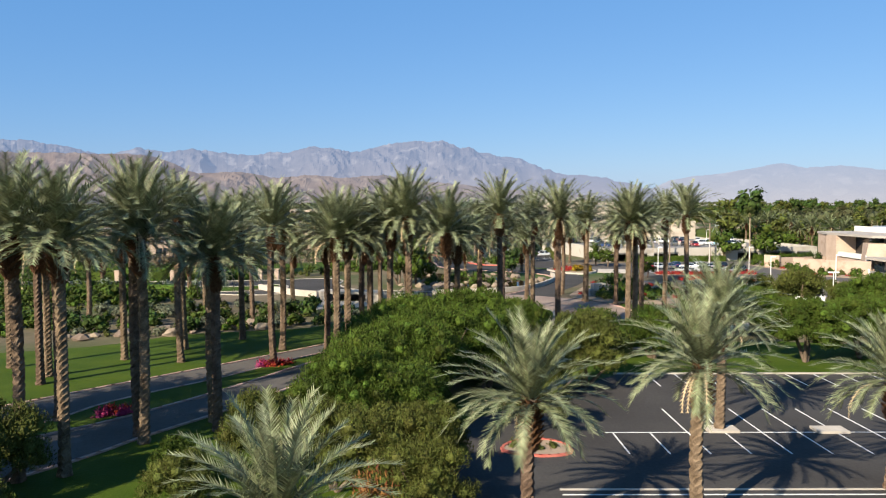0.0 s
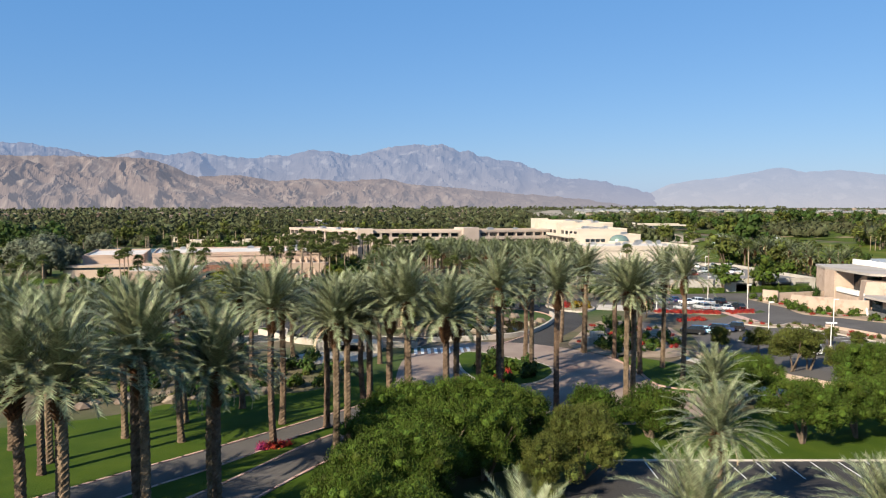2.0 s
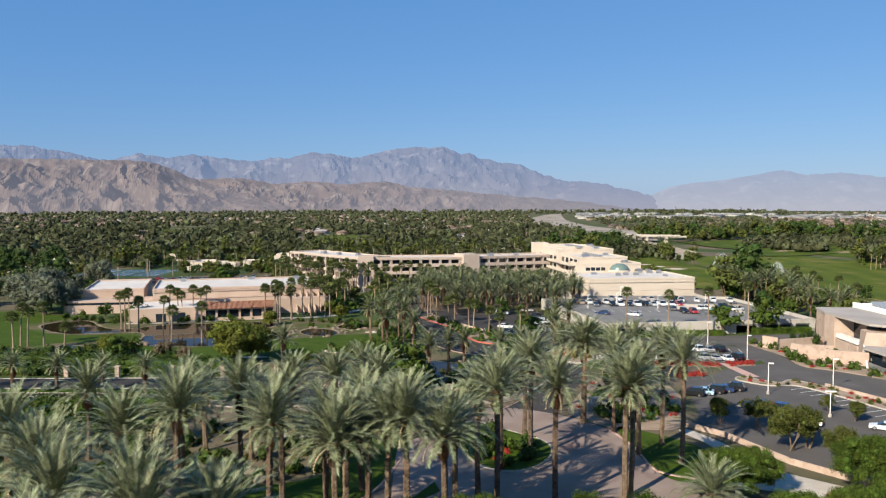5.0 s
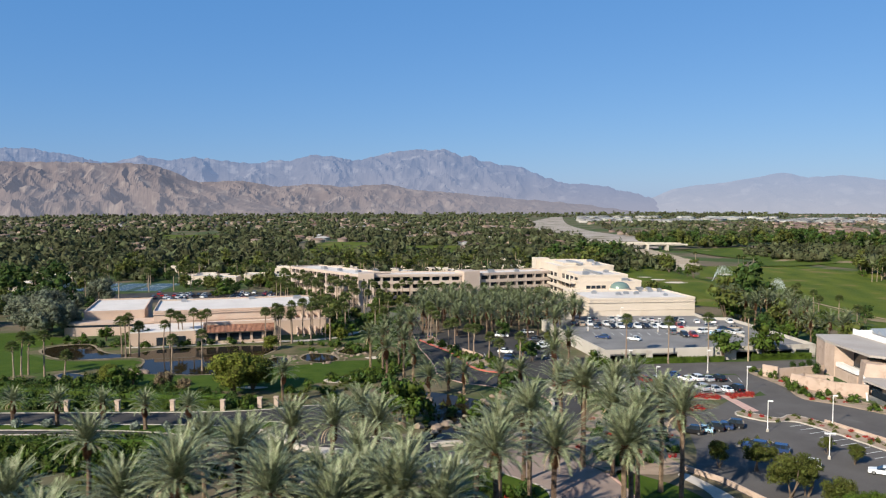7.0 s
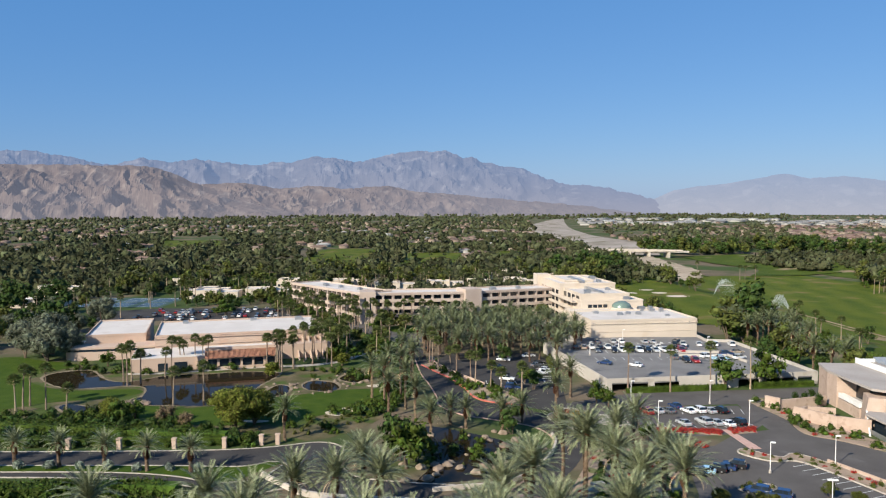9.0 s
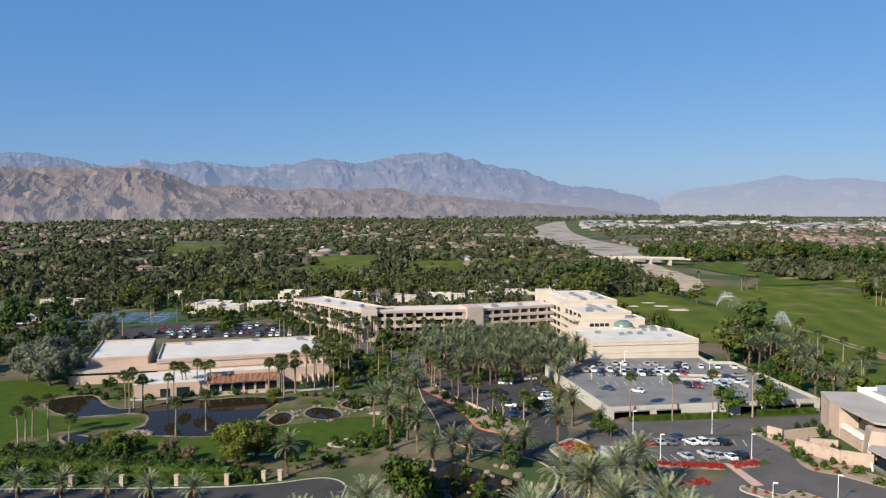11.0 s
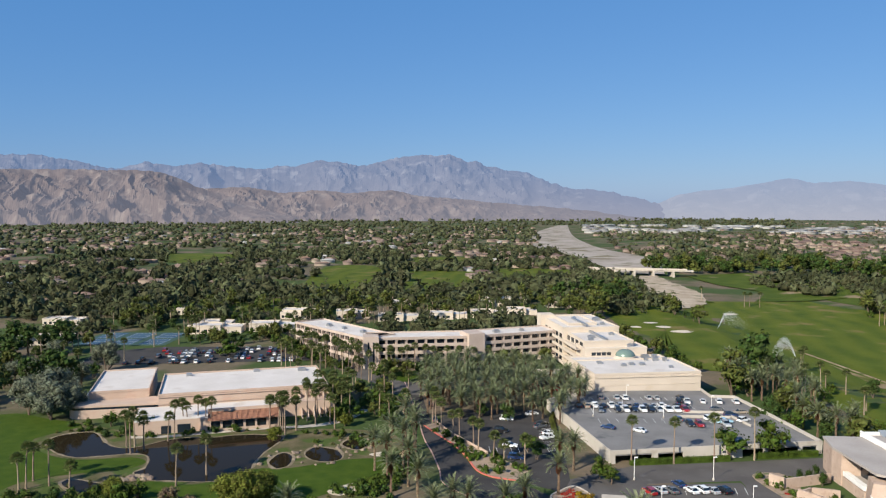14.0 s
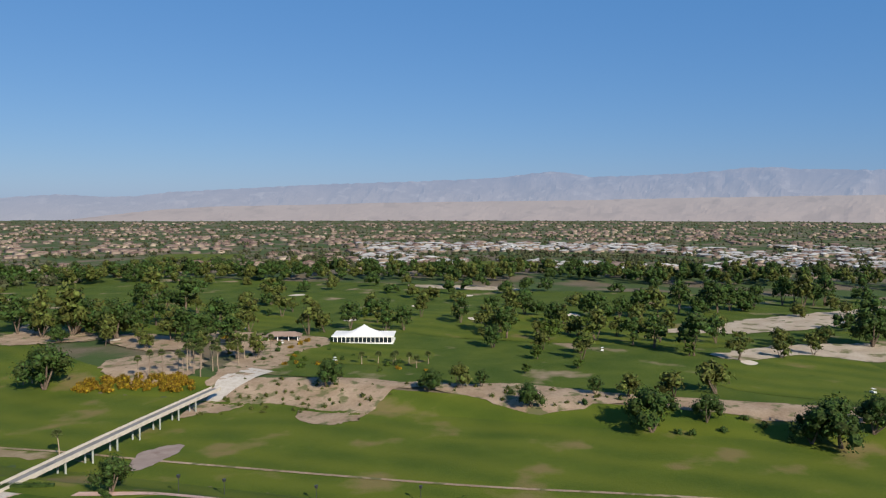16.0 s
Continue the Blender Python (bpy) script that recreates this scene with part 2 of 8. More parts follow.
bump_w = WATER.node_tree.nodes.new("ShaderNodeBump")
rip = WATER.node_tree.nodes.new("ShaderNodeTexNoise")
rip.inputs["Scale"].default_value = 1.2
bump_w.inputs["Strength"].default_value = 0.008
WATER.node_tree.links.new(rip.outputs[0], bump_w.inputs["Height"])
WATER.node_tree.links.new(bump_w.outputs[0], WATER.node_tree.nodes["Principled BSDF"].inputs["Normal"])

# ---- building helpers ----


class Shape:
    """Collects vertices and faces of one mesh."""

    def __init__(self):
        self.v, self.f = [], []

    def add(self, verts, faces):
        k = len(self.v)
        self.v.extend(tuple(p) for p in verts)
        self.f.extend(tuple(i + k for i in q) for q in faces)
        return self

    def box(self, x0, x1, y0, y1, z0, z1):
        return self.prism([(x0, y0), (x1, y0), (x1, y1), (x0, y1)], z0, z1)

    def prism(self, outline, z0, z1, top=None):
        """An outline (counter-clockwise) raised from z0 to z1; top: another outline for the upper rim."""
        n, up = len(outline), top or outline
        verts = [(x, y, z0) for x, y in outline] + [(x, y, z1) for x, y in up]
        faces = [tuple(range(n - 1, -1, -1)), tuple(range(n, 2 * n))]
        faces += [(i, (i + 1) % n, n + (i + 1) % n, n + i) for i in range(n)]
        return self.add(verts, faces)

    def wall(self, line, thick, z0, z1, closed=False):
        """A wall of one thickness along a line."""
        for a, b in zip(line, line[1:] + ([line[0]] if closed else [])):
            d = Vector((b[0] - a[0], b[1] - a[1]))
            if d.length < 1e-6:
                continue
            d.normalize()
            px, py = -d.y * thick / 2, d.x * thick / 2
            ex, ey = d.x * thick / 2, d.y * thick / 2
            self.prism([(a[0] - ex - px, a[1] - ey - py), (b[0] + ex - px, b[1] + ey - py), (b[0] + ex + px, b[1] + ey + py), (a[0] - ex + px, a[1] - ey + py)], z0, z1)
        return self

    def tube(self, points, radii, sides=8, cap=True):
        """A round bar through points."""
        k = len(self.v)
        for i, p in enumerate(points):
            a, b = Vector(points[max(0, i - 1)]), Vector(points[min(len(points) - 1, i + 1)])
            d = (b - a).normalized()
            u = d.cross(Vector((0, 0, 1)) if abs(d.z) < 0.9 else Vector((1, 0, 0))).normalized()
            w = d.cross(u)
            for j in range(sides):
                q = 2 * math.pi * j / sides
                self.v.append(tuple(Vector(p) + (u * math.cos(q) + w * math.sin(q)) * radii[i]))
        for i in range(len(points) - 1):
            for j in range(sides):
                a, b = k + i * sides + j, k + i * sides + (j + 1) % sides
                self.f.append((a, b, b + sides, a + sides))
        if cap:
            self.f.append(tuple(range(k + sides - 1, k - 1, -1)))
            self.f.append(tuple(range(k + (len(points) - 1) * sides, k + len(points) * sides)))
        return self

    def strip(self, left, right, z=None, across=1):
        """A sheet between two lines of equally many points, laid on the ground (z above it)."""
        k, n = len(self.v), len(left)
        for a, b in zip(left, right):
            for j in range(across + 1):
                q = j / across
                x, y = a[0] + (b[0] - a[0]) * q, a[1] + (b[1] - a[1]) * q
                self.v.append((x, y, land(x, y) + z))
        w = across + 1
        for i in range(n - 1):
            for j in range(across):
                self.f.append((k + i * w + j, k + i * w + j + 1, k + (i + 1) * w + j + 1, k + (i + 1) * w + j))
        return self

    def mesh(self, name, material, smooth=False):
        me = bpy.data.meshes.new(name)
        me.from_pydata(self.v, [], self.f)
        me.materials.append(material)
        if smooth:
            me.polygons.foreach_set("use_smooth", [True] * len(me.polygons))
        me.update()
        return me


def part(name, shape, material, parent, label="", smooth=False):
    ob = new(name, shape if isinstance(shape, bpy.types.Mesh) else shape.mesh(name, material, smooth))
    ob.parent = parent
    return tagged(ob, label)


def thing(name, label, category, group="", at=(0, 0, 0), turn=0.0, kind=""):
    ob = new(name)
    ob.empty_display_size = 0.5
    ob.matrix_basis = pose(*at, 0, 0, turn)
    return tagged(ob, label, category, group, kind)


def solid(name, shape, material, label, category, group="", kind="", smooth=False, at=None, turn=0.0):
    """A thing of one mesh."""
    ob = new(name, shape if isinstance(shape, bpy.types.Mesh) else shape.mesh(name, material, smooth))
    if at:
        ob.matrix_basis = pose(*at, 0, 0, turn)
    return tagged(ob, label, category, group, kind)


def ring_wall(line, thick, z0, z1):
    """A curved wall as one closed skin."""
    s, n = Shape(), len(line)
    for i, (x, y) in enumerate(line):
        a, b = line[max(0, i - 1)], line[min(n - 1, i + 1)]
        d = Vector((b[0] - a[0], b[1] - a[1])).normalized() * thick / 2
        s.v.extend([(x + d.y, y - d.x, z0), (x + d.y, y - d.x, z1), (x - d.y, y + d.x, z1), (x - d.y, y + d.x, z0)])
    for i in range(n - 1):
        s.f.extend((4 * i + k, 4 * i + (k + 1) % 4, 4 * i + 4 + (k + 1) % 4, 4 * i + 4 + k) for k in range(4))
    s.f.extend([(0, 1, 2, 3), tuple(4 * n - 1 - k for k in range(4))])
    return s


def smooth_step(a, b, x):
    q = min(1.0, max(0.0, (x - a) / (b - a)))
    return q * q * (3 - 2 * q)


def land(x, y):
    """The height of the ground: level grounds, the sunken golf course in the wash, and a plain that climbs far away."""
    wide = smooth_step(230, 360, y)
    left = smooth_step(172 - 22 * wide, 192 - 6 * wide, x)
    right = 1 - smooth_step(276 + 8 * wide, 309 + 70 * wide + 200 * smooth_step(700, 1400, y), x)
    deep = 5.0 * (1 - 0.6 * smooth_step(500, 1200, y)) * (1 - smooth_step(2600, 3200, y))
    h = -deep * left * right
    r = math.hypot(x, y)
    h += 11.0 * smooth_step(2000, 4600, r)
    if x > 315 and r < 1500:
        h += 1.2 * math.sin(x * 0.021) * math.cos(y * 0.027) * smooth_step(315, 380, x)
    return h


def curve(points, steps=6, closed=False):
    """A smooth line through points."""
    p = [Vector((*q, 0)) if len(q) == 2 else Vector(q) for q in points]
    n, out = len(p), []
    for i in range(n if closed else n - 1):
        a, b, c, d = (p[(i + k) % n] if closed else p[min(n - 1, max(0, i + k))] for k in (-1, 0, 1, 2))
        for s in range(steps):
            t = s / steps
            q = 0.5 * (2 * b + (c - a) * t + (2 * a - 5 * b + 4 * c - d) * t * t + (3 * b - a - 3 * c + d) * t ** 3)
            out.append((q.x, q.y))
    if not closed:
        out.append((p[-1].x, p[-1].y))
    return out


def sheet(name, outline, z, material, label, category, kind="structure", thick=0.0):
    """A level patch of ground; thick gives it an edge down into the soil."""
    area = sum(a[0] * b[1] - b[0] * a[1] for a, b in zip(outline, outline[1:] + outline[:1]))
    if area < 0:
        outline = outline[::-1]
    s = Shape()
    if thick:
        s.prism(outline, z - thick, z)
    else:
        s.add([(x, y, z) for x, y in outline], [tuple(range(len(outline)))])
    return solid(name, s, material, label, category, kind=kind)


def kerb(line, material=None, width=0.3, height=0.15, closed=False, name="kerb", label="pale concrete kerb along the road"):
    return solid(name, Shape().wall(line, width, -0.1, height, closed), material or CONCRETE, label, "kerb", kind="structure")


def inside(x, y, outline):
    hit = False
    for (ax, ay), (bx, by) in zip(outline, outline[1:] + outline[:1]):
        if (ay > y) != (by > y) and x < (bx - ax) * (y - ay) / (by - ay) + ax:
            hit = not hit
    return hit


rng = random.Random(7)


def in_outline(outline, count, gap):
    """Scattered points inside an outline, no two nearer than gap."""
    xs, ys = [p[0] for p in outline], [p[1] for p in outline]
    out = []
    for _ in range(count * 30):
        x, y = rng.uniform(min(xs), max(xs)), rng.uniform(min(ys), max(ys))
        if inside(x, y, outline) and all((x - a) ** 2 + (y - b) ** 2 > gap * gap for a, b in out):
            out.append((x, y))
            if len(out) == count:
                break
    return out

# ---- ground ----
ground_shape = Shape()
radii = [0, 20, 45] + [45 + 9 * i for i in range(1, 46)] + [460 * 1.06 ** i for i in range(1, 42)]
radii = [r for r in radii if r < 4900] + [4950]
angles = [radians(-60 + 200 * i / 150) for i in range(151)] + [radians(a) for a in range(145, 300, 8)]
for r in radii:
    for a in angles:
        x, y = r * math.sin(a), r * math.cos(a)
        ground_shape.v.append((x, y, land(x, y)))
na = len(angles)
for i in range(len(radii) - 1):
    for j in range(na):
        a, b = i * na + j, i * na + (j + 1) % na
        ground_shape.f.append((a, b, b + na, a + na))
ground = solid("ground", ground_shape, GROUND, "dry desert soil with scattered low scrub", "ground", kind="structure", smooth=True)

# ---- mountains ----


def ridge_line(table, a):
    """Height in degrees above the far plain at a bearing, from a table of bearing, height."""
    for (a0, h0), (a1, h1) in zip(table, table[1:]):
        if a0 <= a <= a1:
            q = (a - a0) / (a1 - a0)
            return h0 + (h1 - h0) * q
    return table[0][1] if a < table[0][0] else table[-1][1]


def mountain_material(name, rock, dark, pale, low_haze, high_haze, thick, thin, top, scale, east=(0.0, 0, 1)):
    """Bare banded rock with haze painted on as emission, thickest over the valley floor, varied eastwards."""
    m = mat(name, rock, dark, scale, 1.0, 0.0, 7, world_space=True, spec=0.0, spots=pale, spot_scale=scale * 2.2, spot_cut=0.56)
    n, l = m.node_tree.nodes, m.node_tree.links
    haze_glow, ms = n.new("ShaderNodeEmission"), n.new("ShaderNodeMixShader")
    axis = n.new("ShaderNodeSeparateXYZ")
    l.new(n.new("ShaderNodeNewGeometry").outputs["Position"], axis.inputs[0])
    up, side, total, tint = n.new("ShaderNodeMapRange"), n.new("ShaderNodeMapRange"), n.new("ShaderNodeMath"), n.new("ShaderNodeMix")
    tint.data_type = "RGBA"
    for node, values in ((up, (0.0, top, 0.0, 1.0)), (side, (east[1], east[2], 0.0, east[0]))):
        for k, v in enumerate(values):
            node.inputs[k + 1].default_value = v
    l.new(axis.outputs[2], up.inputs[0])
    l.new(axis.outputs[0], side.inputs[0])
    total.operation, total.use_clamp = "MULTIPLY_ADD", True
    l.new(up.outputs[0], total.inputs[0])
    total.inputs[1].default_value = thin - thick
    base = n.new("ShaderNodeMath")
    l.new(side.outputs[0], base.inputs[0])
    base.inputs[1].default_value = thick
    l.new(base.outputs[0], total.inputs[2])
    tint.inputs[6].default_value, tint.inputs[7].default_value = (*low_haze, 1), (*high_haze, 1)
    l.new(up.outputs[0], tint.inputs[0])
    l.new(tint.outputs[2], haze_glow.inputs["Color"])
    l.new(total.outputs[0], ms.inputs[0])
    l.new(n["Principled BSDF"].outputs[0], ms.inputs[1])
    l.new(haze_glow.outputs[0], ms.inputs[2])
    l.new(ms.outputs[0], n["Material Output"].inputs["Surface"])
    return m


def mountains(name, table, near, far, bearings, steps, rows, rugged, size, material, label, base=-10.0, level=56.0, seed=1.0, jag=5.0):
    """A range with spurs and branching gullies that run down from its crest."""
    s = Shape()
    a0, a1 = bearings
    for i in range(steps + 1):
        a = a0 + (a1 - a0) * i / steps
        crest = level + math.tan(radians(ridge_line(table, a))) * far
        run = radians(a) * far
        teeth = jag * noise.fractal(Vector((run / 38, seed, 0.5)), 0.8, 2.0, 4)
        tall = max(0.0, crest - base)
        for j in range(rows + 1):
            q = j / rows
            r = near + (far - near) * q
            x, y = r * math.sin(radians(a)), r * math.cos(radians(a))
            bend = noise.fractal(Vector((run / size * 0.7, r / size * 0.8, seed + 5)), 0.9, 2.0, 3)
            p = Vector((run / size + 0.25 * r / size + 0.5 * bend, 0.62 * r / size + 0.4 * bend, seed))
            spur = noise.ridged_multi_fractal(p, 0.85, 2.1, 6, 0.92, 2.0) / 1.75
            rill = noise.ridged_multi_fractal(Vector((run / size * 4.2 + 1.3 * bend, 1.1 * r / size, seed + 9)), 0.8, 2.1, 3, 0.95, 2.0) / 1.75
            edge = min(1.0, math.sin(math.pi * q ** 0.75) ** 0.6 * 1.15)
            rise = 0.75 * q + 0.25 * q * q
            z = base + tall * rise + rugged * tall * edge * (spur - 0.62) + 0.09 * rugged * tall * edge * (rill - 0.6)
            top = base + tall * (0.3 + 0.7 * q) + 10
            if z > top:
                z = top - 0.35 * (z - top)
            s.v.append((x, y, max(base, z + teeth * q ** 8 * min(1.0, tall / 60))))
    w = rows + 1
    for i in range(steps):
        for j in range(rows):
            s.f.append((i * w + j, i * w + j + 1, (i + 1) * w + j + 1, (i + 1) * w + j))
    return solid(name, s, material, label, "mountains", kind="structure", smooth=False)


FAR_RANGE = [(-75, 3.6), (-40, 4.0), (-30.3, 3.61), (-28, 3.65), (-27, 3.46), (-24.3, 3.0), (-23.2, 2.84), (-21.6, 3.38), (-19.8, 3.1), (-17.9, 3.37), (-15.8, 3.13), (-14.2, 2.95), (-12.8, 3.21), (-11.4, 3.18), (-9.8, 3.65), (-8.1, 3.5), (-6.7, 3.26),
             (-4.6, 3.69), (-4, 3.94), (-1.9, 4.15), (-1.2, 4.03), (0, 4.15), (1.3, 3.61), (2.1, 3.6), (2.75, 3.23), (4.4, 2.93), (5.7, 2.8), (7.3, 2.09), (8.6, 1.67), (10.2, 1.5), (12, 1.36), (12.6, 1.12), (15.2, 0.5), (17.5, -0.6)]
MAIN_HILL = [(-75, 2.6), (-40, 2.6), (-30, 2.72), (-27, 2.8), (-24.5, 2.78), (-22, 2.84), (-20.6, 2.65), (-19.6, 2.35), (-18.3, 1.75), (-16.8, 1.2), (-15, 0.75), (-13, 0.3), (-10.5, -0.4), (-9, -0.8)]
LOW_HILLS = [(-24, 1.2), (-19, 1.45), (-15, 1.72), (-12.2, 1.3), (-9.8, 1.52), (-7.3, 1.28), (-4.4, 1.55), (-2.3, 1.1), (-0.4, 1.0), (2.3, 0.7), (6.5, 0.35), (10, 0.05), (14, -0.5)]
EAST_RANGE = [(13, 0.1), (15.2, 0.55), (16.2, 1.05), (17.7, 1.35), (19.9, 1.54), (21.7, 1.85), (23.7, 2.2), (25.2, 1.85), (27.2, 1.98), (29, 1.75), (30.6, 1.46), (32.6, 1.14), (36.2, 0.95), (39.5, 0.75), (44, 0.8), (47.8, 1.12), (50.4, 0.97), (52.6, 1.0), (54.7, 1.3), (58.6, 1.52), (62.6, 1.76),
              (66.5, 1.98), (70.5, 2.1), (74.4, 2.25), (79.3, 2.49), (80.9, 2.73), (82.4, 2.85), (83.8, 2.71), (85.4, 2.45), (88.6, 2.54), (91.4, 2.63), (94.4, 2.82), (95.8, 2.99), (98.3, 2.97), (99, 2.8), (101.4, 2.78), (104.3, 2.64), (112, 3.0), (125, 2.6)]
EAST_FANS = [(48, -0.6), (54, 0.1), (58, 0.35), (64, 0.45), (70, 0.62), (76, 0.7), (84, 0.78), (92, 0.95), (100, 1.05), (110, 1.1), (125, 1.0)]
# the two haze colours of each rock are emitted, apart from its own colour
FAR_ROCK = mountain_material("blue_hazed_far_rock", (0.14, 0.127, 0.13), (0.21, 0.19, 0.19), (0.30, 0.275, 0.265), (0.225, 0.235, 0.295), (0.125, 0.185, 0.315), 0.82, 0.66, 300, 0.006, (0.16, 0, 1100))
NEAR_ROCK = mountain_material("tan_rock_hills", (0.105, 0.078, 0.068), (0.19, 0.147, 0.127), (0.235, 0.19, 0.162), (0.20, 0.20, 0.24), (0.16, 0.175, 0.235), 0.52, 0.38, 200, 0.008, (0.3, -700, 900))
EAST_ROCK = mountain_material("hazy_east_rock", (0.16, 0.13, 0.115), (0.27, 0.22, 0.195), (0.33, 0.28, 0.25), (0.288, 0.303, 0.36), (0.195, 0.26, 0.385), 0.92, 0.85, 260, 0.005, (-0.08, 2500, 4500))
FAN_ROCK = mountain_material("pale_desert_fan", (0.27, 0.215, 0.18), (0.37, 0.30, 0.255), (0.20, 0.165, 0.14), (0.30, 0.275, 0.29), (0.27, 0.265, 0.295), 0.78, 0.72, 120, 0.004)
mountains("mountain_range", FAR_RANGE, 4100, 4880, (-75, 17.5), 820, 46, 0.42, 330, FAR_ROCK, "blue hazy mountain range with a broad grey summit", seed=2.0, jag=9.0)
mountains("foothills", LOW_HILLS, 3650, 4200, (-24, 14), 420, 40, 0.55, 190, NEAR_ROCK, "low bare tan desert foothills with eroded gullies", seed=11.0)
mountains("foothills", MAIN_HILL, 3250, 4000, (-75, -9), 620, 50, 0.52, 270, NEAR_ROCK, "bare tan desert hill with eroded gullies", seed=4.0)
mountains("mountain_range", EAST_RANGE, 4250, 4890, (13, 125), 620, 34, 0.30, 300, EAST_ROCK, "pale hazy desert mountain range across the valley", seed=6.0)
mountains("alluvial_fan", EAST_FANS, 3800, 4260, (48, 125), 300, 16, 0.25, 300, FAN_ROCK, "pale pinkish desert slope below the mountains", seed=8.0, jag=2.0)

# ---- lawns, roads and lots of the near grounds ----
NEAR_LOT = [(1.5, 20), (80, 20), (80, 75), (17, 75), (9, 66), (0, 57), (-1, 48)]
near_lot = sheet("parking_lot", NEAR_LOT, 0.04, DARK_ASPHALT, "dark asphalt parking lot with white stall lines", "parking lot")
lines = Shape()
for i in range(16):
    x = 12.5 + 2.74 * i
    lines.wall([(x, 62.2 if i > 1 else 55.8), (x + 0.1, 51.0)], 0.11, 0.04, 0.055)
    lines.wall([(x + 7.6, 74.8), (x + 7.6, 70.2)], 0.11, 0.04, 0.055)
lines.wall([(12, 55.8), (60, 55.8)], 0.12, 0.04, 0.056)
solid("stall_lines", lines, PAINT, "worn white painted stall lines on the asphalt", "road marking", kind="structure")
kerb([(17, 75.2), (80, 75.2)], label="pale concrete kerb between lot and lawn")
kerb([(7.0, 44.5), (62, 44.5)], width=0.22, height=0.08, label="pale concrete strip across the parking lot")
kerb([(7.0, 43.7), (62, 43.7)], width=0.12, height=0.06, material=PAINT, label="white painted line beside the concrete strip")
sheet("lawn", [(9, 74), (17, 75.3), (80, 75.3), (62, 88), (40, 93), (27, 91), (10, 91), (-4, 86), (2, 70)], 0.05, LAWN, "mown green lawn behind the parking lot", "lawn")
sheet("lawn", [(-60, 20), (-4, 20), (-2, 40), (2, 60), (-2, 84), (-8, 84), (-12, 78), (-18, 64), (-24, 52), (-30, 42), (-46, 30)], 0.03, LAWN, "mown green lawn beside the driveway", "lawn")
sheet("lawn", curve([(-75, 40), (-60, 40), (-37, 63), (-30.8, 70.9), (-22.9, 80.5), (-14.6, 91), (-8, 100), (-5, 118), (-12, 112), (-18, 104), (-26, 101), (-34, 98), (-42, 90), (-60, 82), (-75, 70)], 4, True),
      0.03, LAWN, "mown green lawn under tall date palms", "lawn")
NEAR_LANE_A = curve([(-46, 33), (-31.1, 52.9), (-25.8, 59.2), (-19.8, 69.2), (-13.6, 81.6), (-6, 91.5), (0, 99)], 5)
NEAR_LANE_B = curve([(-40, 27), (-25.6, 47.6), (-21.9, 54.6), (-17.6, 62.2), (-10.8, 76), (-3, 86), (8, 90)], 5)
FAR_LANE_A = curve([(-55, 41), (-36.9, 63.1), (-30.8, 70.7), (-22.9, 80.2), (-14.6, 90.8), (-9, 99), (-6, 112)], 5)
FAR_LANE_B = curve([(-50, 36), (-32.6, 55.6), (-28.3, 64.8), (-21.2, 74.2), (-14.2, 85.3), (-6, 93.5), (-1, 103)], 5)
solid("road", Shape().strip(NEAR_LANE_B, NEAR_LANE_A, 0.045), ASPHALT, "grey asphalt driveway lane lined with kerbs", "road", kind="structure")
solid("road", Shape().strip(FAR_LANE_B, FAR_LANE_A, 0.045), ASPHALT, "shaded grey asphalt driveway lane", "road", kind="structure")
median = FAR_LANE_B + NEAR_LANE_A[::-1]
sheet("median_lawn", median, 0.1, LAWN, "narrow grass median between the lanes", "lawn", thick=0.1)
for edge in (NEAR_LANE_A, NEAR_LANE_B, FAR_LANE_A, FAR_LANE_B):
    kerb(edge, PINK_KERB, 0.3, 0.14, label="pinkish concrete kerb along the driveway")
PLAZA = curve([(-6.5, 101), (-5, 93), (4, 88.5), (14, 87.5), (27, 89), (38, 97), (36, 103), (30.5, 107), (29.8, 118), (27, 129), (20, 137), (12, 141), (2, 139), (-6, 128)], 5, True)
sheet("entry_plaza", PLAZA, 0.06, PAVERS, "brown stamped concrete entry plaza", "plaza")
kerb(PLAZA[15:45], PINK_KERB, 0.35, 0.2, label="pinkish concrete kerb round the plaza")
ISLE = curve([(2.9, 129.1), (3.0, 117.3), (5.5, 109.5), (9.5, 106.8), (13.6, 108.7), (16.6, 114.3), (16.4, 120.4), (11.7, 125.7), (6.5, 131)], 5, True)
sheet("island_lawn", ISLE, 0.2, LAWN, "round grass island with a pale kerb", "lawn", thick=0.25)
kerb(ISLE, CONCRETE, 0.35, 0.24, True, label="pale kerb round the grass island")
sheet("lawn", curve([(30.6, 106), (36, 102.5), (41, 107), (40, 118), (34, 126), (29.5, 128)], 5, True), 0.07, LAWN, "mown lawn beside the entry plaza", "lawn")
sheet("footpath", curve([(36, 103.5), (40, 108), (42, 118), (39.5, 126), (41.5, 127), (45, 118), (47, 108), (58, 97), (55, 95), (42, 100)], 4, True), 0.08, CONCRETE, "pale concrete footpath curving past the lawn", "footpath")
ROAD_N_A = curve([(9, 137), (15, 146), (21.6, 160), (25, 172), (22, 183), (12, 190), (5, 194), (-1, 203), (-2, 212.5), (-4.5, 228), (-7.5, 243), (-10.5, 268), (-15, 300), (-18, 320)], 6)
ROAD_N_B = curve([(20, 136), (22.5, 146), (28, 158), (31.5, 170), (31, 184), (24, 197), (17, 203.8), (10.5, 207.5), (7.6, 213), (5, 224), (-2.5, 245), (-6.5, 268), (-10, 300), (-11.5, 320)], 6)
solid("road", Shape().strip(ROAD_N_B, ROAD_N_A, 0.05), DARK_ASPHALT, "dark asphalt road curving towards the hotel", "road", kind="structure")
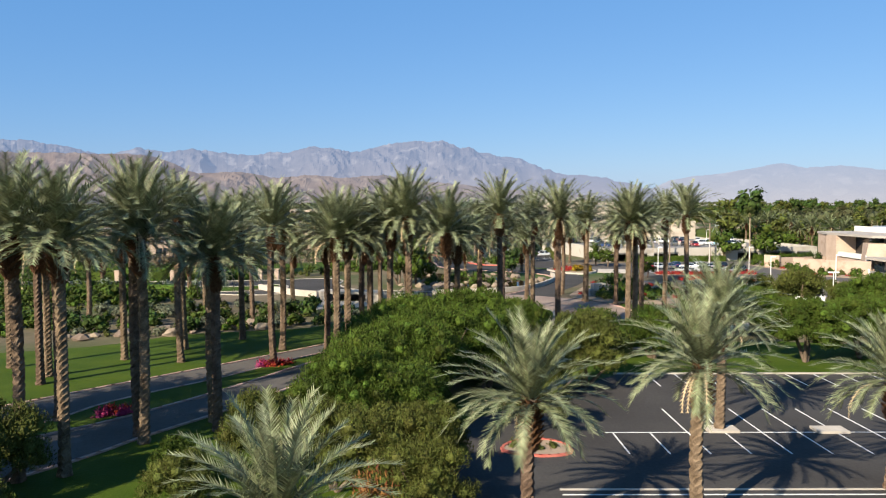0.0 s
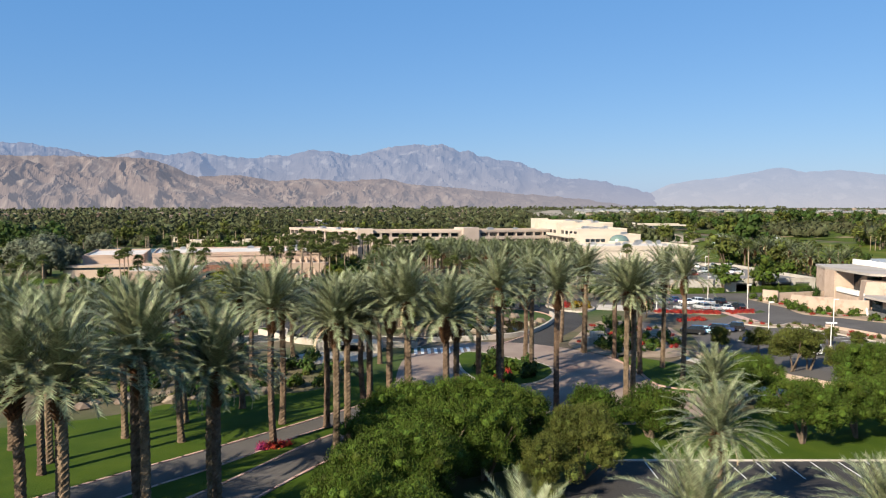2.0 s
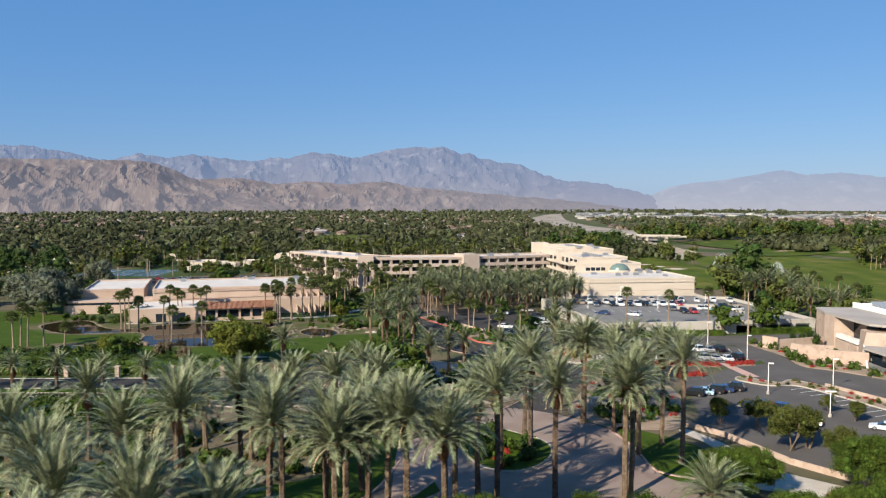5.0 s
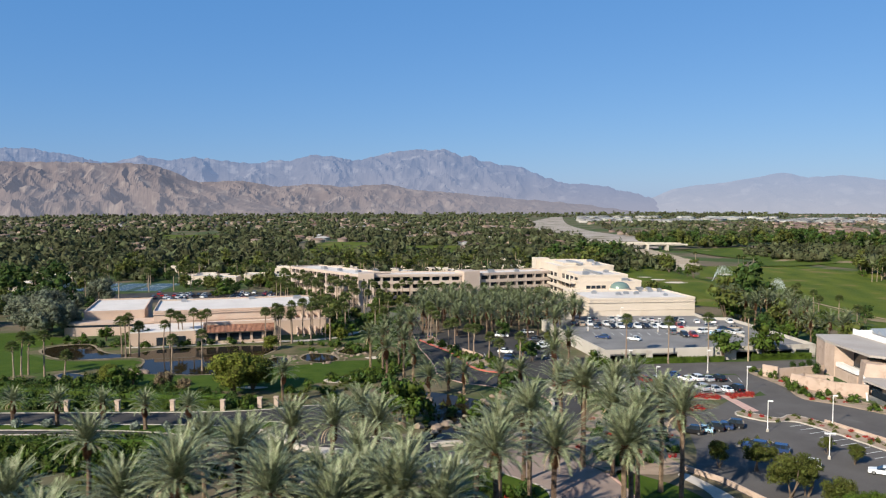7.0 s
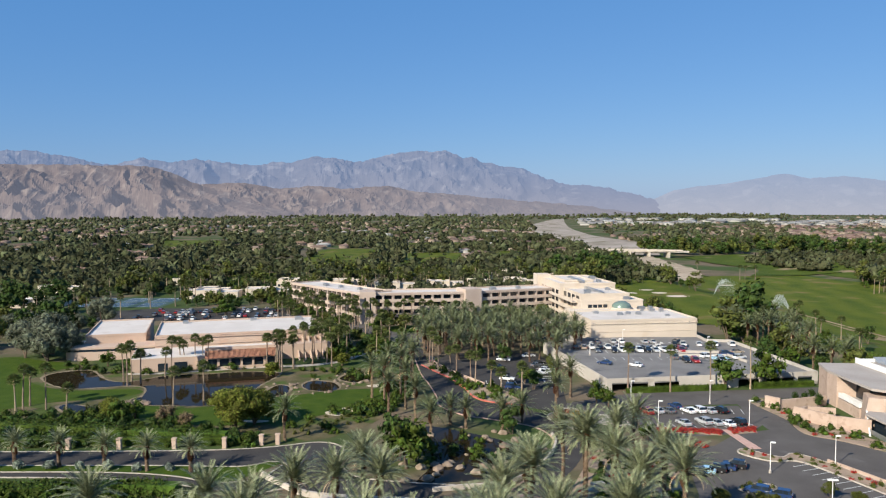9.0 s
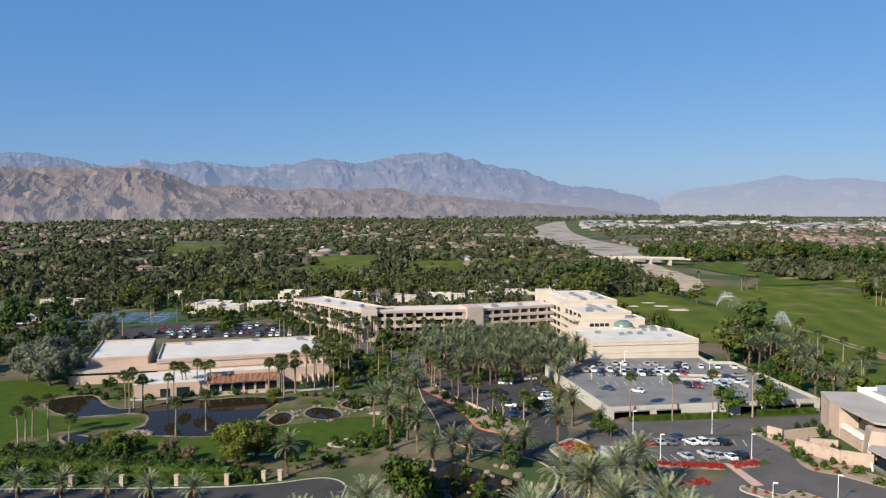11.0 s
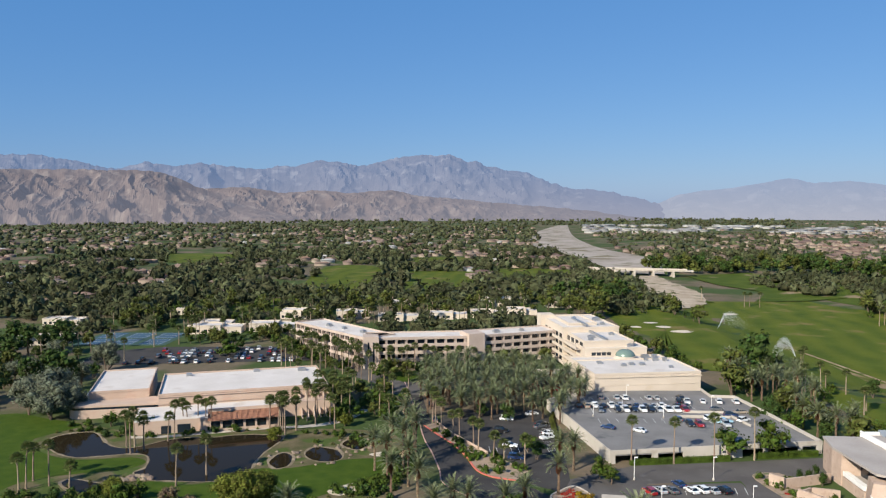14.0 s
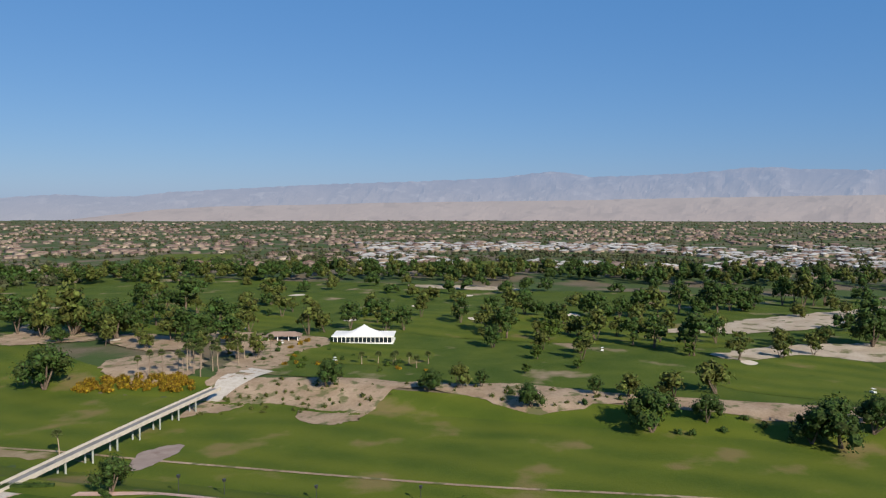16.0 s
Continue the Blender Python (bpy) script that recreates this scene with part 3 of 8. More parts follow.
kerb(ROAD_N_A, PINK_KERB, 0.35, 0.16, label="pinkish kerb along the hotel road")
ROAD_W_A = curve([(2, 145), (-8, 146.5), (-17, 149.5), (-21.5, 158), (-22.2, 167.5), (-28, 171.5), (-40, 167.5), (-60, 165.3), (-130, 164)], 6)
ROAD_W_B = curve([(-4, 136.6), (-12, 137.4), (-24, 140), (-30, 148), (-32, 156.5), (-36, 158.2), (-42, 155.2), (-62, 155.8), (-130, 155.5)], 6)
solid("road", Shape().strip(ROAD_W_A, ROAD_W_B, 0.055), DARK_ASPHALT, "dark asphalt road between hedges and palms", "road", kind="structure")
ROAD_S_A = curve([(-33, 156), (-36.3, 148), (-44, 146.2), (-53, 149.6), (-66, 151.6), (-90, 151.8), (-130, 151)], 5)
ROAD_S_B = curve([(-26, 146), (-34, 141), (-42, 142.2), (-53, 145.8), (-66, 148.2), (-90, 148.8), (-130, 148)], 5)
solid("road", Shape().strip(ROAD_S_A, ROAD_S_B, 0.055), DARK_ASPHALT, "dark asphalt side lane behind a grass median", "road", kind="structure")
sheet("median_lawn", ROAD_W_B[26:] + ROAD_S_A[::-1][:-8], 0.08, LAWN, "grass strip with agaves and young palms", "lawn")
for edge in (ROAD_W_A, ROAD_W_B, ROAD_S_A, ROAD_S_B):
    kerb(edge, CONCRETE, 0.35, 0.16, label="pale concrete kerb along the road")
CROSSING = Shape()
for i in range(9):
    CROSSING.wall([(-4.5 + 1.15 * i, 130.0 + 0.2 * i), (-4.7 + 1.15 * i, 134.4 + 0.2 * i)], 0.55, 0.06, 0.075)
solid("crosswalk", CROSSING, PAINT, "white zebra crossing on dark asphalt", "road marking", kind="structure")
solid("parapet_wall", ring_wall(curve([(-36, 150), (-31.5, 145), (-25, 139.2), (-16, 136.8), (-8, 136), (-4.5, 135.6)], 6), 0.5, 0, 1.1), CONCRETE, "low pale concrete bridge parapet beside the road", "wall", kind="structure")
culvert = thing("culvert", "dark concrete culvert opening under the road", "culvert", at=(-16.5, 131.5, 0), turn=-8)
part("headwall", Shape().box(-5.5, -3.2, 0, 3.8, 0, 1.7).box(3.2, 5.5, 0, 3.8, 0, 1.7).box(-3.2, 3.2, 0, 3.8, 1.3, 1.7), CONCRETE, culvert)
# near-black panel closes the shallow recess in place of a deep shaded passage
part("passage", Shape().box(-3.2, 3.2, 3.2, 3.4, 0, 1.3), SHADE, culvert, "dark panel for the shade of the passage below the road")
sheet("footpath", curve([(-24, 121), (-14, 124), (-11, 131), (-21, 132), (-26, 126)], 4, True), 0.05, CONCRETE, "pale sandy walk to the culvert", "footpath")
solid("parapet_wall", ring_wall(curve([(-2, 141.5), (4, 143), (10, 144.5), (17, 150), (22, 160), (25, 170), (25, 177)], 5), 0.45, 0, 0.9), CONCRETE, "low curved pale wall beside the road", "wall", kind="structure")
sheet("planting_bed", curve([(23, 137), (29, 128), (34, 127), (40, 128), (44, 138), (47, 150), (46, 163), (36, 168), (31, 160), (26, 148)], 5, True), 0.07, GRAVEL, "gravel planting bed with desert shrubs", "planting bed")

# east lots
sheet("road", [(29, 186), (46, 186), (53, 202.5), (112, 208), (112, 224.6), (90, 221.4), (52, 216.4), (30, 204)], 0.045, ASPHALT, "asphalt road in front of the parking deck", "road")
LOT_A = [(46, 178), (50.5, 201.5), (78, 203.5), (78.5, 187), (72, 178.5), (66, 177.5), (58, 176)]
sheet("parking_lot", LOT_A, 0.05, ASPHALT, "asphalt parking lot with two rows of cars", "parking lot")
LOT_B = [(43, 128), (47, 140), (52, 166), (60, 169), (68, 178), (79, 182), (84, 180), (97, 160), (100, 146), (90, 120), (70, 96), (56, 103), (50, 112)]
sheet("parking_lot", LOT_B, 0.042, ASPHALT, "asphalt parking lot with a planted kerb island", "parking lot")
sheet("road", [(77, 182), (78.5, 205), (86, 205), (90, 190), (97, 172), (101, 158), (94, 150), (84, 166)], 0.056, ASPHALT, "asphalt drive past the clubhouse", "road")
sheet("footpath", [(83, 203), (87.5, 203), (97, 176), (95, 174), (88, 184)], 0.09, PINK_KERB, "pinkish concrete walk beside the clubhouse drive", "footpath", thick=0.1)
STRIP = curve([(65.5, 166.5), (71, 161), (75, 163.5), (79.5, 157), (84, 145), (88, 128), (86, 127), (81, 141), (77, 152), (73.5, 158.5), (68, 158.5), (63.5, 163.5)], 4, True)
sheet("planted_strip", STRIP, 0.22, GRAVEL, "raised gravel strip with low desert shrubs", "planting bed", thick=0.25)
kerb(STRIP, CONCRETE, 0.3, 0.26, True, label="pale kerb round the planted strip")
ISLE_B = curve([(55.4, 143), (57.8, 140.6), (61.6, 142), (62.6, 144.6), (59.6, 145.6)], 5, True)
sheet("planted_island", ISLE_B, 0.2, GRAVEL, "small gravel island in the parking lot", "planting bed", thick=0.22)
kerb(ISLE_B, CONCRETE, 0.3, 0.24, True, label="pale kerb round the small island")
CLUB_BED = curve([(84, 178), (90, 172), (97, 162), (101, 152), (104, 154), (102, 166), (96, 176), (92, 188), (87, 196), (85.5, 190)], 4, True)
sheet("planting_bed", CLUB_BED, 0.18, GRAVEL, "gravel bed with shrubs and red flowers", "planting bed", thick=0.2)
lines2 = Shape()
for i in range(11):
    lines2.wall([(51.5 + 2.6 * i, 199.8), (50.6 + 2.6 * i, 195.0)], 0.12, 0.05, 0.066)
    lines2.wall([(51.0 + 2.4 * i, 183.2), (50.4 + 2.4 * i, 188.0)], 0.12, 0.05, 0.066)
for i in range(12):
    lines2.wall([(75.5 + 0.75 * i, 157 - 2.5 * i), (71.2 + 0.75 * i, 155.3 - 2.5 * i)], 0.12, 0.05, 0.066)
solid("stall_lines", lines2, PAINT, "white painted stall lines", "road marking", kind="structure")
LOT_C = [(-3, 262), (1.4, 277), (33, 277), (36, 262), (36, 249), (34.5, 222), (33, 205), (30, 196), (19, 204), (24, 213), (12.7, 227), (1, 249)]
sheet("parking_lot", LOT_C, 0.052, DARK_ASPHALT, "dark asphalt parking lot beside the hotel road", "parking lot")
RED_EDGE = curve([(-7.7, 256), (-2.8, 245.4), (1.8, 236), (5.7, 224), (8.2, 213), (11.9, 207.6), (18.4, 204.6)], 5)
BED_C = RED_EDGE + [(22.6, 211.5), (18, 219), (12.4, 226), (6, 238), (0.5, 249), (-3.5, 260)]
sheet("planting_bed", BED_C, 0.2, GRAVEL, "gravel bed with palms and a red kerb", "planting bed", thick=0.22)
solid("kerb", ring_wall(RED_EDGE, 0.5, -0.1, 0.26), RED_KERB, "red painted kerb along the planting bed", "kerb", kind="structure")
solid("lot_wall", ring_wall(curve([(-3.5, 259), (0.5, 248.5), (6, 237.5), (12, 226.5)], 4), 0.3, 0, 0.9), PINK_STUCCO, "low pinkish wall between bed and parking lot", "wall", kind="structure")
ROUND_BED = curve([(26.2, 192.4), (29.5, 197), (33.4, 200), (36.5, 194), (37, 186), (33, 181), (28.5, 184)], 5, True)
sheet("planting_bed", ROUND_BED, 0.25, GRAVEL, "raised bed with red and yellow flowers", "planting bed", thick=0.28)
solid("kerb", ring_wall(ROUND_BED + ROUND_BED[:1], 0.4, -0.1, 0.4), CONCRETE, "pale kerb round the flower bed", "kerb", kind="structure")
sheet("footpath", [(37.5, 186), (39.5, 195), (46, 194), (45, 183.5)], 0.1, CONCRETE, "pale concrete pad beside the flower bed", "footpath", thick=0.12)
sheet("planting_bed", curve([(83, 209), (91, 211), (93, 203), (89, 193), (86, 186), (84.5, 194)], 4, True), 0.13, GRAVEL, "brown gravel bed with shrubs before the garden wall", "planting bed", thick=0.15)
sheet("footpath", [(66, 181.5), (68, 181), (69.5, 167), (67, 166.5)], 0.1, PINK_KERB, "pinkish concrete walk across the drive", "footpath", thick=0.1)
sheet("flower_bed", [(50, 179), (64.5, 176.8), (65.6, 181), (50.4, 182.2)], 0.16, GRAVEL, "gravel strip for red flowers", "planting bed", thick=0.18)
sheet("flower_bed", [(67.4, 177.6), (73.5, 179), (74.3, 183), (67.4, 181.6)], 0.16, GRAVEL, "gravel strip for red flowers", "planting bed", thick=0.18)
lines3 = Shape()
for i in range(12):
    lines3.wall([(8.5 + 2.2 * i, 228.5), (8.3 + 2.2 * i, 233)], 0.12, 0.05, 0.066)
    lines3.wall([(30.6 - 0.1 * i, 224 + 2.9 * i), (35.2 - 0.1 * i, 224 + 2.9 * i)], 0.12, 0.05, 0.066)
solid("stall_lines", lines3, PAINT, "white painted stall lines", "road marking", kind="structure")

# west gardens with ponds
POND_OUT = [(-125, 237), (-123.4, 244.3), (-117.6, 247.4), (-112.2, 245.6), (-104.9, 235.6), (-98.7, 231.2), (-93.3, 232.9), (-88.6, 238.7), (-82.5, 241.7), (-75.4, 241.8), (-67.3, 244.9), (-54.2, 245), (-51.7, 240.2), (-54.1, 227.9), (-54.7, 220), (-54.5, 213), (-56.6, 206.2), (-63.1, 202.7), (-73.8, 203.1), (-79.4, 203.8), (-86, 209), (-84.8, 213.6), (-86.1, 219.9), (-88.9, 224.4), (-94.5, 225.4), (-101.1, 223.2), (-108.8, 222.1), (-117.3, 227.2)]
GARDEN = curve([(-170, 168), (-130, 167), (-60, 168.5), (-38, 171), (-25, 176), (-16, 190), (-9, 215), (-14, 240), (-24, 250), (-50, 252), (-98, 247), (-135, 262), (-190, 262)], 5, True)
sheet("garden_ground", GARDEN, 0.03, PLANTED, "dark planted ground round the ponds", "ground")
sheet("golf_green", curve([(-158, 268), (-138, 263), (-122, 255), (-130, 240), (-122, 228), (-108, 220.5), (-92, 222.5), (-86, 218), (-90, 212), (-100, 209), (-112, 203), (-122, 190), (-170, 186), (-190, 230)], 4, True), 0.05, LAWN, "mown green golf turf beside the pond", "golf green")
sheet("golf_green", curve([(-80, 203), (-66, 200.8), (-54, 212.6), (-43.6, 214), (-30, 221), (-18.2, 221.4), (-15.5, 208.5), (-24, 202), (-30, 195), (-40.8, 186.5), (-60, 185), (-78, 193)], 4, True), 0.06, LAWN, "mown putting green beside the pond", "golf green")
for outline in (POND_OUT, [(-102.4, 201.5), (-100.9, 204.5), (-94.8, 202.8), (-89.9, 200.4), (-86.7, 196.4), (-86, 191.7), (-91.9, 193.6), (-97.6, 196.3)], [(-51.5, 220.2), (-48.9, 227.4), (-44.8, 223.8), (-44.5, 215.9), (-48.2, 213.1)],
                [(-42.3, 228), (-39.8, 232.9), (-32.4, 229.7), (-30.5, 222), (-34.9, 218.9), (-40.3, 221.9)], [(-32.5, 234.7), (-31.3, 240.5), (-27, 241.7), (-24.4, 233.7), (-27.4, 229.8)]):
    sheet("pond", curve(outline, 5, True), 0.075, WATER, "still dark pond reflecting the sky", "pond")
    line = curve(outline, 5, True)
    rim = Shape()
    inner, outer = [], []
    for i, (px, py) in enumerate(line):
        (ax, ay), (bx, by) = line[i - 1], line[(i + 1) % len(line)]
        run = math.hypot(bx - ax, by - ay) or 1.0
        nx, ny = (by - ay) / run, (ax - bx) / run
        wide = 0.15 + 0.8 * abs(noise.noise(Vector((px * 0.2, py * 0.2, 1.7))))
        inner.append((px - nx * wide, py - ny * wide, 0.10))
        outer.append((px + nx * wide * 1.3, py + ny * wide * 1.3, 0.085))
    rim.v = inner + outer
    n_rim = len(line)
    rim.f = [(i, (i + 1) % n_rim, n_rim + (i + 1) % n_rim, n_rim + i) for i in range(n_rim)]
    solid("pond_edge", rim, SHORE, "uneven brown pond shore", "pond edge", kind="structure")
for outline in ([(-30.6, 196.8), (-25, 202), (-21, 202), (-19.8, 198.1), (-27.0, 193.3)], [(-51, 188.5), (-47, 189.4), (-43, 188.6), (-46, 187)], [(-23, 226), (-19, 228.5), (-16.5, 226), (-20, 224)]):
    sheet("bunker", curve(outline, 5, True), 0.09, SAND, "small pale sand bunker", "bunker")
sheet("creek", curve([(-6, 143), (0, 146), (8, 148), (14, 152), (18, 162), (14, 172), (4, 180), (-4, 184), (-8, 176), (-2, 160)], 5, True), 0.05, WATER, "dark creek pool between rocks and palms", "pond")

# golf course in the wash
ys = [-260 + 14 * i for i in range(105)]
solid("fairway", Shape().strip([(min(164 - 22 * smooth_step(180, 215, y) + 34 * smooth_step(500, 700, y) + 0.02 * max(0, y - 700), 250), y) for y in ys if y < 640],
                               [(302 + 64 * smooth_step(230, 380, y) - 70 * smooth_step(430, 640, y), y) for y in ys if y < 640], 0.25, 14), FAIRWAY, "wide green golf fairway in the sunken wash", "fairway", kind="structure")
solid("fairway", Shape().strip([(312, y) for y in ys if 190 > y], [(700, y + 20) for y in ys if 190 > y], 0.3, 22), ROUGH, "golf course rough with dry patches", "fairway", kind="structure")
solid("fairway", Shape().strip([(372 - 60 * smooth_step(430, 640, y), y) for y in ys if 180 < y < 800], [(720, y + 20) for y in ys if 180 < y < 800], 0.3, 22), ROUGH, "golf course rough beyond the fairway", "fairway", kind="structure")


def wild(line, steps=7, amp=2.2):
    """A rough natural edge along a line."""
    return [(px + amp * noise.fractal(Vector((px * 0.13, py * 0.13, 2.0)), 0.8, 2.0, 4), py + amp * noise.fractal(Vector((px * 0.13, py * 0.13, 7.0)), 0.8, 2.0, 4)) for px, py in curve(line, steps)]


solid("dirt_bank", Shape().strip(wild([(252, 178), (257, 176.7), (266, 168), (280, 160), (279, 144), (262, 131), (262, 116.5), (271, 112), (298, 110), (307, 101), (301, 77), (290, 46), (303, 15), (297, -44), (304, -90), (300, -250)], 7, 3.0),
                                 wild([(291, 190), (300, 182), (304, 176), (307, 165), (308, 159.5), (312, 145), (315, 137.6), (315, 122), (314, 106), (318, 98), (317, 81), (324, 60), (318, 16), (318, -44), (320, -90), (318, -250)], 7, 2.0), 0.4, 10), DIRT, "bare pinkish dirt bank along the fairway", "bank", kind="structure")


def patch(name, outline, material, label, category, dz=0.5):
    """An uneven patch laid over the ground."""
    line = curve(outline, 4, True)
    reach = max(p[0] for p in line) - min(p[0] for p in line)
    line = wild(line + line[:1], 4, min(5.0, 0.05 * reach))[:-1]
    cx, cy = sum(p[0] for p in line) / len(line), sum(p[1] for p in line) / len(line)
    s = Shape()
    rings = [[(cx + (px - cx) * q, cy + (py - cy) * q) for px, py in line] for q in (0.03, 0.25, 0.5, 0.75, 1.0)]
    for a, b in zip(rings, rings[1:]):
        s.strip(a + a[:1], b + b[:1], dz)
    return solid(name, s, material, label, category, kind="structure")


for outline in ([(346, 364), (380, 380), (406, 394), (402, 366), (383, 319), (364, 314)], [(366, 302), (394, 307), (383, 271), (355, 244), (345, 263)], [(292, 191), (310, 196), (330, 202), (360, 197), (351, 180), (318, 176), (304, 182)],
                [(348, 215), (405, 262), (407, 218), (406, 187), (386, 177), (345, 190)], [(296, 246), (320, 262), (345, 240), (330, 215), (300, 206), (290, 222)]):
    patch("dirt_patch", outline, DIRT, "bare pinkish dirt between desert shrubs", "bare ground")
for outline in ([(408, -24), (436, -48), (458, -77), (464, -117), (421, -106), (426, -69), (400, -40)], [(490, 2), (512, -22), (545, -52), (583, -93), (650, -163), (581, -148), (517, -94), (489, -42)], [(700, 120), (720, 160), (700, 230), (680, 200)]):
    patch("sand_waste", outline, WASTE, "pale sandy waste area on the golf course", "bunker", 0.6)
patch("concrete_pad", [(198, 156), (212, 164), (226, 159.5), (218, 153.5)], PAVERS, "worn grey-brown pad under the cart bridge", "bare ground", 0.42)
solid("cart_path", Shape().strip(curve([(186, 430), (190, 400), (195, 322), (203, 235), (207.5, 190), (208, 157), (213, 60), (220.5, 0), (228, -80), (235, -240)], 6),
                                 curve([(187.6, 430), (191.7, 400), (196.7, 322), (204.6, 235), (209, 190), (209.5, 157), (214.5, 60), (222, 0), (229.5, -80), (236.5, -240)], 6), 0.4), DIRT, "narrow pale cart path across the fairway", "path", kind="structure")
DRY_GRASS = mat("dry_grass", (0.17, 0.125, 0.062), (0.26, 0.20, 0.125), 0.06, 0.95, 0.3, 10, world_space=True, spots=(0.075, 0.09, 0.014), spot_scale=0.07, spot_cut=0.50)
solid("dry_strip", Shape().strip(wild([(178, 420), (180, 372), (188, 322), (190, 285), (194, 240), (199, 205), (203, 176)], 8, 5.0), [(x - 0.3, y) for x, y in wild([(187, 420), (190, 372), (195, 322), (198.5, 285), (202, 240), (205.8, 205), (207.5, 176)], 8, 1.2)], 0.36, 4), DRY_GRASS, "worn dry grass along the cart path", "dry grass", kind="structure")
solid("riverbed", Shape().strip(curve([(190, 880), (196, 984), (176, 1195), (160, 1456), (200, 1900), (292, 2470), (420, 3000)], 4),
                                curve([(244, 872), (270, 985), (296, 1130), (276, 1423), (310, 1900), (379, 2440), (460, 3000)], 4), 1.2, 8), RIVERBED, "dry pale riverbed beyond the golf course", "riverbed", kind="structure")
solid("sand_waste", Shape().strip(wild([(172, 585), (166, 620), (165, 653), (185, 720), (200, 790), (202, 850)], 6, 4), wild([(186, 590), (205, 616), (226, 692), (226, 763), (228, 810), (230, 856)], 6, 6), 1.1, 6), WASTE, "brown sandy waste ground beside the riverbed", "bank", kind="structure")
solid("fairway", Shape().strip(curve([(160, 630), (165, 700), (180, 780), (196, 860)], 4), curve([(216, 625), (206, 700), (216, 770), (215, 860)], 4), 0.8, 5), ROUGH, "dry grass beside the riverbed", "fairway", kind="structure")
solid("fairway", Shape().strip(curve([(250, 630), (284, 700), (266, 760), (262, 860)], 4), curve([(330, 640), (360, 700), (360, 780), (340, 880)], 4), 0.8, 5), ROUGH, "dry grass slope above the riverbed", "fairway", kind="structure")
for x, y, r in ((370, 300, 5), (480, 200, 6), (500, 120, 6), (420, 250, 5), (540, 60, 7), (395, -40, 5), (600, 300, 8), (205, 560, 5), (620, 60, 7), (640, 160, 6), (560, 180, 6)):
    line = curve([(x + r * math.cos(a) * rng.uniform(0.8, 1.5), y + 0.8 * r * math.sin(a) * rng.uniform(0.7, 1.2)) for a in (0, 1.05, 2.1, 3.14, 4.2, 5.2)], 4, True)
    s = Shape()
    s.add([(px, py, land(px, py) + 0.55) for px, py in line], [tuple(range(len(line)))])
    solid("bunker", s, SAND, "pale sand bunker on the golf course", "bunker", kind="structure")
for outline in ([(330, -100), (335, -30), (372, -20), (420, -40), (425, -90), (370, -105)], [(350, 120), (348, 180), (392, 188), (392, 120)], [(430, -20), (440, 160), (520, 200), (540, 20), (480, -30)], [(390, 260), (470, 420), (540, 400), (480, 240)]):
    line = curve(outline, 4, True)
    cx, cy = sum(p[0] for p in line) / len(line), sum(p[1] for p in line) / len(line)
    rings = [[(cx + (px - cx) * q, cy + (py - cy) * q) for px, py in line] for q in (0.03, 0.3, 0.6, 0.8, 1.0)]
    s = Shape()
    for a, b in zip(rings, rings[1:]):
        s.strip(a + a[:1], b + b[:1], 0.45)
    solid("golf_green", s, FAIRWAY, "mown green golf turf", "golf green", kind="structure")

# ---- buildings ----


def bays(s_wall, s_glass, x0, x1, y, z0, z1, count, pier=0.35, sill=0.0, depth=0.5):
    """A row of recessed windows in a front at y (facing -y): piers, sill and head in the wall mesh, panes in the glass mesh."""
    w = (x1 - x0) / count
    s_wall.box(x0, x1, y, y + depth, z0, z0 + sill) if sill else None
    for i in range(count + 1):
        cx = x0 + w * i
        s_wall.box(max(x0, cx - pier * w / 2), min(x1, cx + pier * w / 2), y, y + depth, z0 + sill, z1)
    s_glass.box(x0, x1, y + depth - 0.06, y + depth, z0 + sill, z1)


def roof_units(parent, spots, z):
    for x, y, w, d, h in spots:
        s = Shape().box(x, x + w, y, y + d, z, z + h)
        s.box(x + 0.15 * w, x + 0.85 * w, y + 0.15 * d, y + 0.85 * d, z + h, z + h + 0.25)
        part("roof_unit", s, METAL, parent, "grey metal air conditioning unit")


def parapet(x0, x1, y0, y1, z, h=0.6, t=0.4):
    s = Shape()
    s.box(x0, x1, y0, y0 + t, z, z + h).box(x0, x1, y1 - t, y1, z, z + h)
    s.box(x0, x0 + t, y0 + t, y1 - t, z, z + h).box(x1 - t, x1, y0 + t, y1 - t, z, z + h)
    return s


def flat_block(parent, x0, x1, y0, y1, z1, wall=STUCCO, roof=ROOF_WHITE, z0=0.0, rim=0.6):
    part("wall", Shape().box(x0, x1, y0, y1, z0, z1), wall, parent)
    part("roof", Shape().box(x0 + 0.4, x1 - 0.4, y0 + 0.4, y1 - 0.4, z1, z1 + 0.08), roof, parent, "pale flat membrane roof")
    part("parapet", parapet(x0 - 0.12, x1 + 0.12, y0 - 0.12, y1 + 0.12, z1 - 0.15, rim + 0.15), wall, parent)


# ballroom hall with a tiled arcade
hall = thing("ballroom_hall", "long pink stucco hall with white roof and tiled arcade", "building", at=(-98.3, 259.4, 0), turn=16.8)
flat_block(hall, 0, 58, 3, 37, 8.3, PINK_STUCCO)
part("cornice", Shape().box(-0.2, 57.2, 2.7, 3.0, 5.2, 5.5).box(-0.2, 57.2, 2.6, 3.0, 7.6, 7.9), PINK_STUCCO, hall)
s_w, s_g = Shape(), Shape()
bays(s_w, s_g, 17, 39, -17, 0.9, 3.4, 6, 0.2, 0.0, 0.6)
s_w.box(17, 39, -17, -16.4, 3.4, 4.2)
s_w.box(17, 39, -17.3, -17.0, 0.0, 0.9)
part("arcade", s_w, PINK_STUCCO, hall)
part("window", s_g, GLASS, hall, "dark arcade windows")
